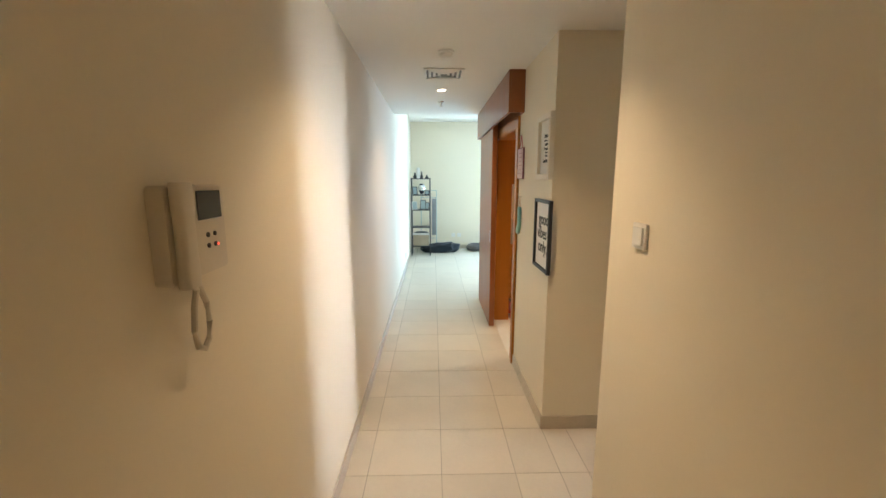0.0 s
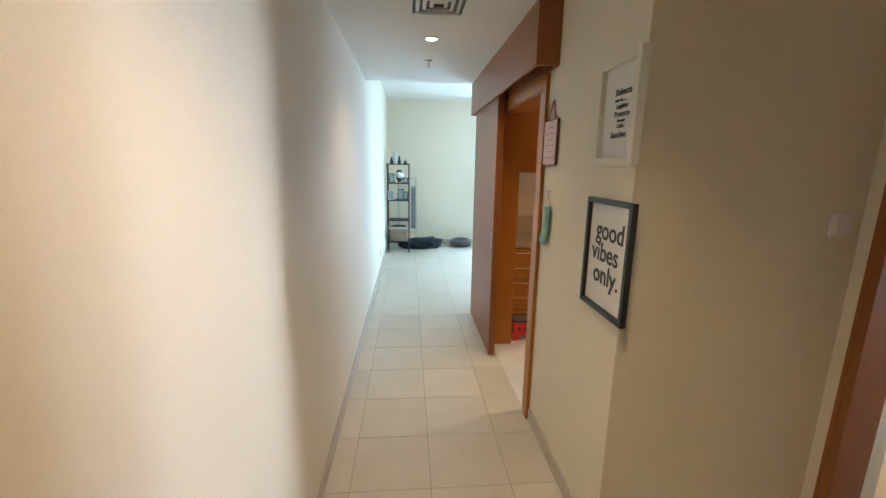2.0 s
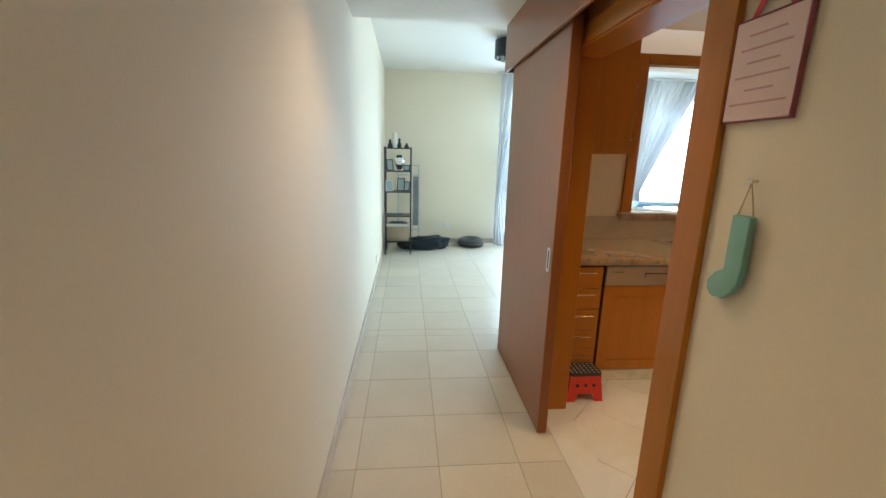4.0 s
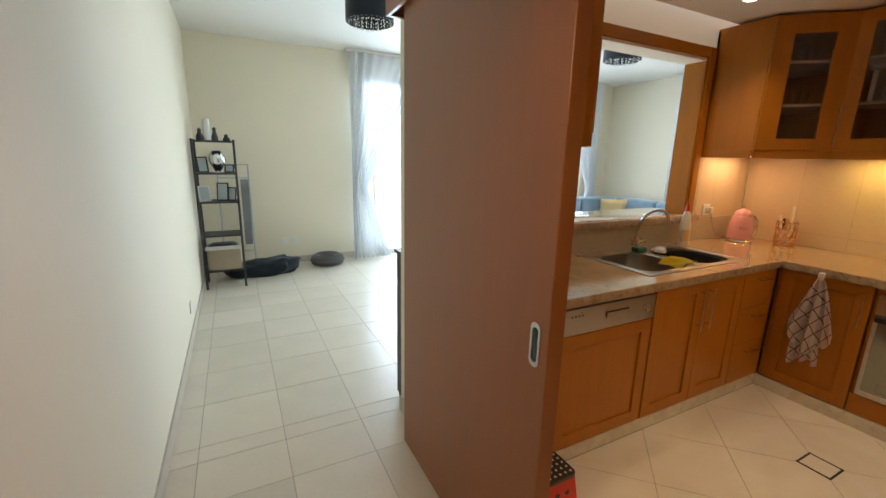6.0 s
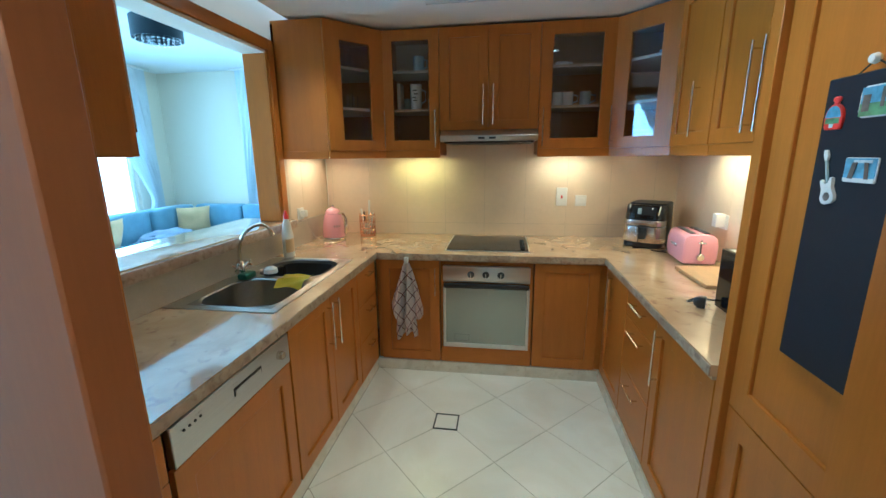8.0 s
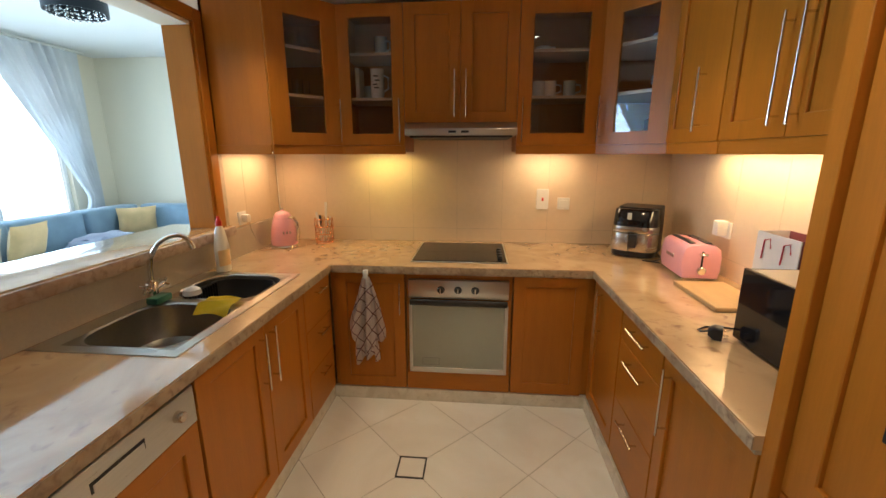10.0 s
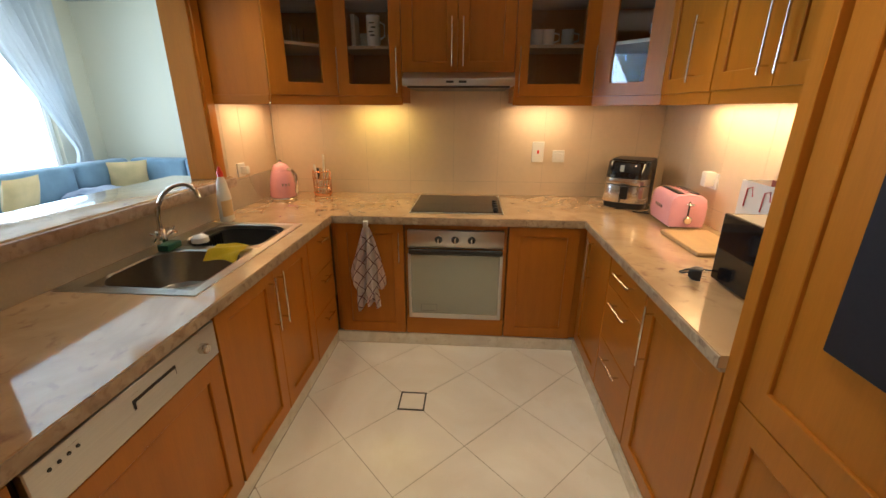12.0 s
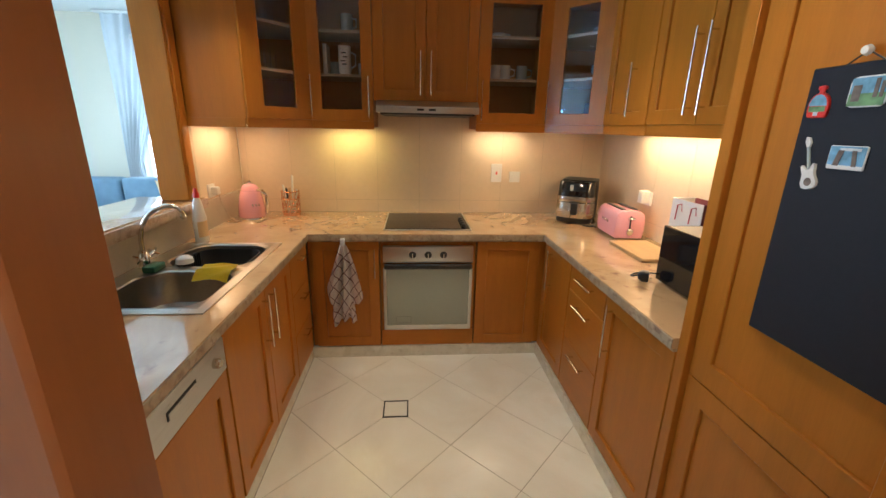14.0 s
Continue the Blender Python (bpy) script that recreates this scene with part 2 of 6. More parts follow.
GREENPIC = surface("green_picture", (0.20, 0.38, 0.16), 0.4, vary=0.3, scale=40)
CHECK = None

# ---- building helpers ----
BASE = {}
I4 = Matrix.Identity(4)


def facing(x, y, deg, z=0.0):
    """Local x runs along a front, local -y points out of it; deg 0 faces south, -90 west, 180 north, 90 east."""
    return Matrix.Translation((x, y, z)) @ Matrix.Rotation(radians(deg), 4, 'Z')


def bx(bm, x0, x1, y0, y1, z0, z1, M=I4):
    v = [bm.verts.new(M @ Vector(p)) for p in ((x0, y0, z0), (x1, y0, z0), (x1, y1, z0), (x0, y1, z0), (x0, y0, z1), (x1, y0, z1), (x1, y1, z1), (x0, y1, z1))]
    for f in ((3, 2, 1, 0), (4, 5, 6, 7), (0, 1, 5, 4), (1, 2, 6, 5), (2, 3, 7, 6), (3, 0, 4, 7)):
        bm.faces.new([v[i] for i in f])
    return bm


def box(*a):
    return bx(bmesh.new(), *a)


def lathe(bm, profile, M=I4, n=20):
    rings = []
    for r, z in profile:
        if r < 1e-6:
            rings.append([bm.verts.new(M @ Vector((0, 0, z)))])
        else:
            rings.append([bm.verts.new(M @ Vector((r * math.cos(2 * math.pi * i / n), r * math.sin(2 * math.pi * i / n), z))) for i in range(n)])
    for a, b in zip(rings, rings[1:]):
        for i in range(n):
            j = (i + 1) % n
            if len(a) == 1 and len(b) == 1:
                continue
            if len(a) == 1:
                bm.faces.new((a[0], b[j], b[i]))
            elif len(b) == 1:
                bm.faces.new((a[i], a[j], b[0]))
            else:
                bm.faces.new((a[i], a[j], b[j], b[i]))
    return bm


def tube(bm, pts, r, n=10, closed=False):
    pts = [Vector(p) for p in pts]
    rings = []
    k = len(pts)
    for i, p in enumerate(pts):
        a = pts[(i - 1) % k] if (closed or i) else p
        b = pts[(i + 1) % k] if (closed or i < k - 1) else p
        d = (b - a).normalized()
        up = Vector((0, 0, 1)) if abs(d.z) < 0.95 else Vector((1, 0, 0))
        s = d.cross(up).normalized()
        u = s.cross(d)
        rings.append([bm.verts.new(p + r * (math.cos(2 * math.pi * j / n) * s + math.sin(2 * math.pi * j / n) * u)) for j in range(n)])
    for i in range(k if closed else k - 1):
        a, b = rings[i], rings[(i + 1) % k]
        for j in range(n):
            bm.faces.new((a[j], a[(j + 1) % n], b[(j + 1) % n], b[j]))
    if not closed:
        bm.faces.new(rings[0][::-1])
        bm.faces.new(rings[-1])
    return bm


def prism(bm, poly, z0, z1, M=I4):
    lo = [bm.verts.new(M @ Vector((x, y, z0))) for x, y in poly]
    hi = [bm.verts.new(M @ Vector((x, y, z1))) for x, y in poly]
    bm.faces.new(lo[::-1])
    bm.faces.new(hi)
    for i in range(len(poly)):
        j = (i + 1) % len(poly)
        bm.faces.new((lo[i], lo[j], hi[j], hi[i]))
    return bm


def rrect(x0, x1, y0, y1, r, n=5):
    out = []
    for cx, cy, a0 in ((x1 - r, y1 - r, 0), (x0 + r, y1 - r, 90), (x0 + r, y0 + r, 180), (x1 - r, y0 + r, 270)):
        for i in range(n + 1):
            a = radians(a0 + 90 * i / n)
            out.append((cx + r * math.cos(a), cy + r * math.sin(a)))
    return out


def loft(bm, rings, M=I4, cap0=True, cap1=True):
    """rings: lists of 3D points of equal length."""
    rs = [[bm.verts.new(M @ Vector(p)) for p in ring] for ring in rings]
    for a, b in zip(rs, rs[1:]):
        for i in range(len(a)):
            j = (i + 1) % len(a)
            bm.faces.new((a[i], a[j], b[j], b[i]))
    if cap0:
        bm.faces.new(rs[0][::-1])
    if cap1:
        bm.faces.new(rs[-1])
    return bm


def finish(name, bm, mat, bevel=0.0, seg=1):
    if bevel:
        edges = [e for e in bm.edges if len(e.link_faces) == 2 and e.calc_face_angle(0) > radians(35)]
        bmesh.ops.bevel(bm, geom=edges, offset=bevel, segments=seg, profile=0.5, affect='EDGES', clamp_overlap=True)
    bmesh.ops.recalc_face_normals(bm, faces=bm.faces[:])
    for f in bm.faces:
        f.smooth = True
    for e in bm.edges:
        e.smooth = len(e.link_faces) == 2 and e.calc_face_angle(0) < radians(38)
    me = bpy.data.meshes.new(name)
    bm.to_mesh(me)
    bm.free()
    me.materials.append(mat)
    return me


def thing(name, at, label, category, group="", kind=""):
    o = new(name)
    o.empty_display_size = 0.05
    o.location = at
    BASE[o] = Vector(at)
    return tagged(o, label, category, group, kind)


def part(name, bm, mat, parent, label="", bevel=0.0, seg=1):
    base = BASE[parent]
    bmesh.ops.translate(bm, verts=bm.verts[:], vec=-base)
    o = new(name, finish(name, bm, mat, bevel, seg))
    o.parent = parent
    BASE[o] = base
    return tagged(o, label)


def solo(name, bm, mat, at, label, category, group="", kind="", bevel=0.0, seg=1):
    bmesh.ops.translate(bm, verts=bm.verts[:], vec=-Vector(at))
    o = new(name, finish(name, bm, mat, bevel, seg))
    o.location = at
    BASE[o] = Vector(at)
    return tagged(o, label, category, group, kind)


def words(body, size, M, mat, parent, name="lettering", bold=0.0, align='LEFT', shear=0.0):
    c = bpy.data.curves.new("lettering", 'FONT')
    c.body, c.size, c.extrude, c.offset, c.align_x, c.shear = body, size, 0.0006, bold, align, shear
    o = bpy.data.objects.new("lettering", c)
    scene.collection.objects.link(o)
    bpy.context.view_layer.update()
    me = bpy.data.meshes.new_from_object(o)
    bpy.data.objects.remove(o)
    bpy.data.curves.remove(c)
    me.transform(M)
    me.transform(Matrix.Translation(-BASE[parent]))
    me.materials.clear()
    me.materials.append(mat)
    ob = new(name, me)
    ob.parent = parent
    BASE[ob] = BASE[parent]
    return ob


def clip_poly(poly, x0, x1, y0, y1):
    for axis, lim, sign in ((0, x0, 1), (0, x1, -1), (1, y0, 1), (1, y1, -1)):
        out = []
        for i in range(len(poly)):
            a, b = poly[i - 1], poly[i]
            da, db = sign * (a[axis] - lim), sign * (b[axis] - lim)
            if (da < 0) != (db < 0):
                t = da / (da - db)
                out.append((a[0] + t * (b[0] - a[0]), a[1] + t * (b[1] - a[1])))
            if db >= 0:
                out.append(b)
        poly = out
        if len(poly) < 3:
            return []
    return poly


# ---- structure ----
LX = -0.31           # corridor's long wall
RX = 0.90            # corridor face of the kitchen wall
NY, SY = 9.20, -1.7  # living room's far wall, end behind the entrance
EX = 6.75            # living room's east wall
KX0, KX1, KY0, KY1 = 1.05, 3.95, 2.32, 5.20   # kitchen, inside
OY0, OY1, OZ = 3.17, 4.27, 2.06               # kitchen doorway
PX0, PX1, PZ0, PZ1 = 1.85, 3.175, 1.10, 2.23   # pass-through


def wall(name, label, *boxes, mat=None):
    bm = bmesh.new()
    for b in boxes:
        bx(bm, *b)
    x, y, z = boxes[0][0], boxes[0][2], 0
    return solo(name, bm, mat or PAINT, (x, y, z), label, "wall", kind="structure")


wall("wall_west", "long cream painted wall of corridor and living room", (LX - 0.15, LX, SY, NY + 0.15, 0, LIVCEIL))
# north wall with two windows
WN = [(1.95, 3.55, 0.0, 2.62), (4.3, 6.1, 0.72, 2.62)]
wall("wall_north", "cream painted living room wall with curtained windows",
     (LX, 1.95, NY, NY + 0.15, 0, LIVCEIL), (3.55, 4.3, NY, NY + 0.15, 0, LIVCEIL), (6.1, EX + 0.15, NY, NY + 0.15, 0, LIVCEIL),
     (1.95, 3.55, NY, NY + 0.15, 2.62, LIVCEIL), (4.3, 6.1, NY, NY + 0.15, 2.62, LIVCEIL), (4.3, 6.1, NY, NY + 0.15, 0, 0.72))
wall("wall_east", "cream painted living room wall with a tall window",
     (EX, EX + 0.15, 7.6, NY, 0, LIVCEIL), (EX, EX + 0.15, 5.2, 5.7, 0, LIVCEIL), (EX, EX + 0.15, 5.7, 7.6, 2.62, LIVCEIL), (EX, EX + 0.15, 5.7, 7.6, 0, 0.3))
wall("wall_living_south", "cream wall between kitchen and living room with a serving opening",
     (RX, PX0, KY1, KY1 + 0.14, 0, LIVCEIL), (PX1, KX1 + 0.12, KY1, KY1 + 0.14, 0, LIVCEIL), (PX0, PX1, KY1, KY1 + 0.14, 0, PZ0 - 0.02), (PX0, PX1, KY1, KY1 + 0.14, PZ1, LIVCEIL),
     (KX1 + 0.12, EX + 0.15, KY1, KY1 + 0.14, 0, LIVCEIL))
wall("wall_kitchen_west", "cream wall between corridor and kitchen with a doorway",
     (RX, KX0, 2.16, OY0, 0, CEIL), (RX, KX0, OY1, KY1, 0, CEIL), (RX, KX0, OY0, OY1, OZ, CEIL))
wall("wall_kitchen_south", "cream wall of the kitchen and the bedroom lobby", (KX0, KX1 + 0.12, 2.16, KY0, 0, CEIL))
wall("wall_kitchen_east", "cream kitchen wall behind the tiles", (KX1, KX1 + 0.12, KY0, KY1, 0, CEIL))
wall("wall_entrance_east", "cream entrance wall with a light switch", (0.895, 1.02, SY, 1.315, 0, CEIL))
wall("wall_entrance_end", "plain cream wall behind the entrance", (LX, 1.02, SY - 0.15, SY, 0, CEIL))
wall("wall_lobby", "cream lobby wall with the bedroom doorway", (1.8, 1.92, 2.08, 2.16, 0, CEIL), (1.8, 1.92, 1.19, 1.565, 0, CEIL), (1.8, 1.92, 1.565, 2.08, 2.06, CEIL), (1.02, 1.8, 1.19, 1.315, 0, CEIL))
wall("wall_bedroom", "plain cream bedroom walls around a window", (1.92, 4.5, 0.3, 0.42, 0, CEIL), (4.38, 4.5, 0.42, 1.68, 0, CEIL), (4.38, 4.5, 2.08, 2.16, 0, CEIL), (4.38, 4.5, 1.68, 2.08, 0, 0.7), (4.38, 4.5, 1.68, 2.08, 2.27, CEIL), (1.8, 1.92, 0.3, 1.19, 0, CEIL))

solo("ceiling", box(LX - 0.15, KX1 + 0.12, SY - 0.15, 5.09, CEIL, CEIL + 0.1), CEILPAINT, (0, 0, CEIL), "flat white painted corridor and kitchen ceiling", "ceiling", kind="structure")
b = bmesh.new()
bx(b, LX - 0.15, EX + 0.15, 5.09, NY + 0.15, LIVCEIL, LIVCEIL + 0.1)
bx(b, LX, RX, 5.09, 5.19, CEIL, LIVCEIL)
solo("ceiling_living", b, CEILPAINT, (3, 7, LIVCEIL), "white painted living room ceiling with a bulkhead", "ceiling", kind="structure")
solo("ceiling_bedroom", box(KX1 + 0.12, 4.5, 0.3, 2.16, CEIL, CEIL + 0.1), CEILPAINT, (4.2, 1.2, CEIL), "white painted bedroom ceiling", "ceiling", kind="structure")
solo("ground", box(-60, 60, -60, 60, -0.5, -0.4), GROUT, (0, 0, -0.45), "plain ground far below the windows", "ground", kind="structure")

b = bmesh.new()
for q in ((LX, LX + 0.012, SY, NY), (RX - 0.012, RX, 2.16, OY0 - 0.07), (RX - 0.012, RX, OY1 + 0.07, KY1 + 0.14), (RX - 0.012, 1.8, 2.148, 2.16), (0.883, 0.895, SY, 1.327), (0.895, 1.8, 1.315, 1.327),
          (LX, 1.95, NY - 0.012, NY), (3.55, EX, NY - 0.012, NY), (EX - 0.012, EX, 5.34, NY)):
    bx(b, *q, 0, 0.09)
solo("baseboard", b, SKIRT, (0, 0, 0), "low beige stone skirting along the walls", "skirting", kind="structure", bevel=0.002)

# windows
for i, (q, ax) in enumerate((((1.95, 3.55, 0.0, 2.62), 'n'), ((4.3, 6.1, 0.72, 2.62), 'n'), ((5.7, 7.6, 0.3, 2.62), 'e'), ((1.68, 2.08, 0.7, 2.27), 'b'))):
    u0, u1, z0, z1 = q
    M = facing(0, NY, 0) if ax == 'n' else facing(EX if ax == 'e' else 4.38, 0, 90)
    mid = (u0 + u1) / 2
    at = M @ Vector((mid, 0.08, z0))
    w = thing(f"window_{i + 1}", at, "white framed window with bright daylight behind", "window", kind="structure")
    fb = bmesh.new()
    for c in ((u0, u0 + 0.05, z0, z1), (u1 - 0.05, u1, z0, z1), (u0 + 0.05, u1 - 0.05, z1 - 0.05, z1), (u0 + 0.05, u1 - 0.05, z0, z0 + 0.05), (mid - 0.03, mid + 0.03, z0 + 0.05, z1 - 0.05)):
        bx(fb, c[0], c[1], 0.06, 0.11, c[2], c[3], M)
    part("window_frame", fb, WHITE, w, bevel=0.003)
    for a, c in ((u0 + 0.05, mid - 0.03), (mid + 0.03, u1 - 0.05)):
        p = part("pane", box(a, c, 0.083, 0.089, z0 + 0.05, z1 - 0.05, M), WINGLASS, w)
        p.visible_shadow = False
b = bmesh.new()
bx(b, -2, 9.5, 11.2, 11.25, -0.4, 5)
bx(b, 9.5, 9.55, -1, 11.2, -0.4, 5)
solo("backdrop", b, SKYGLOW, (9, 11, 0), "bright hazy sky outside the windows", "sky", kind="structure")

# doorway lining, pelmet and sliding door
d = thing("door_frame", (RX, OY0, 0), "cherry wood lining and casing round the kitchen doorway", "door frame", kind="structure")
b = bmesh.new()
bx(b, RX - 0.012, KX0 + 0.012, OY0, OY0 + 0.066, 0, OZ)
bx(b, RX - 0.022, RX, OY0 - 0.06, OY0, 0, OZ + 0.06)
bx(b, KX0, KX0 + 0.018, OY0 - 0.06, OY0, 0, OZ + 0.06)
part("jamb", b, WOOD, d, bevel=0.002)
b = bmesh.new()
bx(b, RX - 0.004, KX0 + 0.012, OY1 - 0.03, OY1, 0, OZ)
bx(b, KX0, KX0 + 0.018, OY1, OY1 + 0.06, 0, OZ + 0.06)
part("jamb", b, WOOD, d, bevel=0.002)
b = bmesh.new()
bx(b, RX - 0.012, KX0 + 0.012, OY0 + 0.055, OY1 - 0.03, OZ - 0.03, OZ)
bx(b, KX0, KX0 + 0.018, OY0, OY1, OZ, OZ + 0.06)
part("head", b, WOODH, d, bevel=0.002)
d = thing("pelmet", (0.85, 4.1, 2.125), "cherry wood pelmet box hiding the sliding door track", "pelmet")
part("front_board", box(0.775, 0.793, 2.98, 5.2, 2.125, CEIL), SLABWOOD, d, bevel=0.002)
for a in (2.98, 5.18):
    part("end_board", box(0.793, RX, a, a + 0.02, 2.125, CEIL), SLABWOOD, d, bevel=0.001)
part("head_casing", box(0.879, RX - 0.0005, 3.172, 4.30, OZ - 0.02, 2.1245), WOODH, d, "cherry wood head board")
part("track", box(0.818, 0.842, 3.0, 5.18, 2.165, 2.20), SATIN, d)
part("back_board", box(0.882, RX, 3.0, 5.18, 2.125, CEIL), SLABWOOD, d)
d = thing("door_1", (0.86, 4.55, 0), "cherry veneer sliding door standing open against the wall", "sliding door", kind="structure")
part("leaf", box(0.805, 0.859, 4.015, 5.05, 0.012, 2.16), SLABWOOD, d, bevel=0.003)
M = facing(0.805, 4.068, -90, 1.008) @ Matrix.Scale(0.84, 4)
b = bmesh.new()
loft(b, [[(x, 0.0, z) for x, z in rrect(-0.024, 0.024, -0.078, 0.078, 0.023)], [(x, -0.003, z) for x, z in rrect(-0.024, 0.024, -0.078, 0.078, 0.023)], [(x, -0.003, z) for x, z in rrect(-0.015, 0.015, -0.062, 0.062, 0.0145)], [(x, -0.0005, z) for x, z in rrect(-0.0145, 0.0145, -0.061, 0.061, 0.014)]], M)
h = part("flush_pull", b, STEEL, d, "steel flush pull")
part("recess", loft(bmesh.new(), [[(x, -0.0008, z) for x, z in rrect(-0.0135, 0.0135, -0.06, 0.06, 0.013)], [(x, -0.0014, z) for x, z in rrect(-0.013, 0.013, -0.059, 0.059, 0.0125)]], M), BLACK, h)
solo("threshold", box(RX - 0.01, KX0 + 0.01, OY0 + 0.055, OY1 - 0.03, -0.02, 0.004), KTILE, (0.97, 3.6, 0), "pale marble threshold strip in the kitchen doorway", "threshold", kind="structure")
# bedroom doorway
d = thing("door_frame_bedroom", (1.8, 1.3, 0), "cherry wood casing round the bedroom doorway", "door frame", kind="structure")
b = bmesh.new()
bx(b, 1.782, 1.93, 2.05, 2.08, 0, 2.06)
bx(b, 1.78, 1.80, 2.08, 2.10, 0, 2.12)
part("jamb", b, SLABWOOD, d, bevel=0.002)
b = bmesh.new()
bx(b, 1.782, 1.93, 1.565, 1.595, 0, 2.06)
bx(b, 1.78, 1.80, 1.505, 1.565, 0, 2.12)
part("jamb", b, SLABWOOD, d, bevel=0.002)
part("head", box(1.78, 1.93, 1.595, 2.05, 2.03, 2.06), SLABWOOD, d, bevel=0.002)

# serving opening: lining, casing, ledge
d = thing("serving_frame", (PX0, KY1, PZ0), "cherry wood lining and casing of the serving opening", "opening frame", kind="structure")
for a, c in ((PX0, PX0 + 0.02), (PX1 - 0.02, PX1)):
    part("jamb", box(a, c, KY1 - 0.01, KY1 + 0.15, PZ0 + 0.02, PZ1), WOOD, d, bevel=0.002)
for a, c in ((PX0 - 0.07, PX0), (PX1, PX1 + 0.07)):
    part("casing", box(a, c, KY1 - 0.022, KY1, PZ0 + 0.02, PZ1 + 0.07), WOOD, d, bevel=0.003)
part("head", box(PX0, PX1, KY1 - 0.022, KY1, PZ1, PZ1 + 0.07), WOODH, d, bevel=0.003)
part("soffit", box(PX0 + 0.02, PX1 - 0.02, KY1 - 0.01, KY1 + 0.15, PZ1 - 0.02, PZ1 - 0.002), PAINT, d)
o = thing("serving_ledge", (2.4, KY1, PZ0), "polished stone ledge in the serving opening", "ledge")
part("slab", box(PX0 - 0.09, PX1 + 0.11, KY1 - 0.035, KY1 + 0.36, PZ0 - 0.015, PZ0 + 0.02), GRANITE, o, bevel=0.006, seg=2)
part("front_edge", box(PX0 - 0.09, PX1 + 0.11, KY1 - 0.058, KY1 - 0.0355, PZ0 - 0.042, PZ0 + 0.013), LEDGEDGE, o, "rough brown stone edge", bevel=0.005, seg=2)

# ---- kitchen cabinets ----
FN, FE, FS = 4.575, 3.255, 2.955   # lower fronts: north run, east run, south run
CT, CTH = 0.90, 0.04               # worktop height, thickness
LZ0, LZ1 = 0.086, 0.855
UZ0, UZ1 = 1.56, 2.425
DZ0 = UZ0 + 0.037                  # lower edge of the wall unit doors


def bar_handle(parent, M, u, v0, v1, horizontal=False, mat=None):
    b = bmesh.new()
    r = 0.0045
    if horizontal:
        tube(b, [M @ Vector((u, -0.052, v0)), M @ Vector((v1, -0.052, v0))], r, 8)
        for q in (u + 0.025, v1 - 0.025):
            tube(b, [M @ Vector((q, -0.018, v0)), M @ Vector((q, -0.052, v0))], 0.004, 6)
    else:
        tube(b, [M @ Vector((u, -0.052, v0)), M @ Vector((u, -0.052, v1))], r, 8)
        for q in (v0 + 0.03, v1 - 0.03):
            tube(b, [M @ Vector((u, -0.018, q)), M @ Vector((u, -0.052, q))], 0.004, 6)
    return part("handle", b, mat or SATIN, parent, "satin metal bar handle")


def shaker(parent, M, u0, u1, v0, v1, glazed=False, name="door", stile=0.07, low=None):
    g = 0.0018
    u0, u1, v0, v1 = u0 + g, u1 - g, v0 + g, v1 - g
    def ring(a, y):
        va = v0 + a * ((low or stile) / stile)
        return [(u0 + a, y, va), (u1 - a, y, va), (u1 - a, y, v1 - a), (u0 + a, y, v1 - a)]
    b = loft(bmesh.new(), [ring(0, 0.0), ring(0, -0.0185), ring(0.0015, -0.020), ring(stile - 0.003, -0.020), ring(stile, -0.0175), ring(stile, 0.0), ring(0, 0.0)], M, False, False)
    bmesh.ops.remove_doubles(b, verts=b.verts[:], dist=1e-5)
    d = part(name, b, WOOD, parent)
    if glazed:
        p = part("glass_pane", box(u0 + stile, u1 - stile, -0.010, -0.006, v0 + (low or stile), v1 - stile, M), GLASS, d, "clear glass pane")
        p.visible_shadow = False
    else:
        part("panel", box(u0 + stile + 0.0005, u1 - stile - 0.0005, -0.009, -0.001, v0 + stile + 0.0005, v1 - stile - 0.0005, M), WOOD, d)
    return d


def slab_front(parent, M, u0, u1, v0, v1, name="drawer"):
    g = 0.0018
    return part(name, box(u0 + g, u1 - g, -0.020, 0.0, v0 + g, v1 - g, M), WOODH, parent, bevel=0.002)


def carcass(parent, M, w, depth, z0, z1, open_front=False, shelves=()):
    b = bmesh.new()
    if not open_front:
        bx(b, 0.001, w - 0.001, 0.001, depth, z0, z1, M)
        part("body", b, WOOD, parent)
        return
    t = 0.018
    for nm, q in (("side_panel", (0.001, t, 0.001, depth, z0, z1)), ("side_panel", (w - t, w - 0.001, 0.001, depth, z0, z1)), ("bottom_panel", (t, w - t, 0.001, depth, z0, z0 + t)),
                  ("top_panel", (t, w - t, 0.001, depth, z1 - t, z1)), ("back_panel", (t, w - t, depth - 0.01, depth, z0 + t, z1 - t))):
        part(nm, box(*q, M), INSIDE if nm == "back_panel" else WOOD, parent)
    for s in shelves:
        part("shelf", box(t, w - t, 0.02, depth - 0.01, s - 0.009, s + 0.009, M), SHELFWOOD, parent, bevel=0.001)


def unit(name, M, w, depth, z0, z1, label, group, **kw):
    o = thing(name, M @ Vector((w / 2, depth / 2, z0)), label, "cabinet", group)
    carcass(o, M, w, depth, z0, z1, **kw)
    return o


def light_rail(parent, M, w):
    part("light_rail", box(0.0005, w - 0.0005, -0.013, 0.0005, UZ0 - 0.016, DZ0 + 0.0014, M), WOODH, parent, "light rail board", bevel=0.0015)


GL = "fitted kitchen base units"
GU = "fitted kitchen wall units"
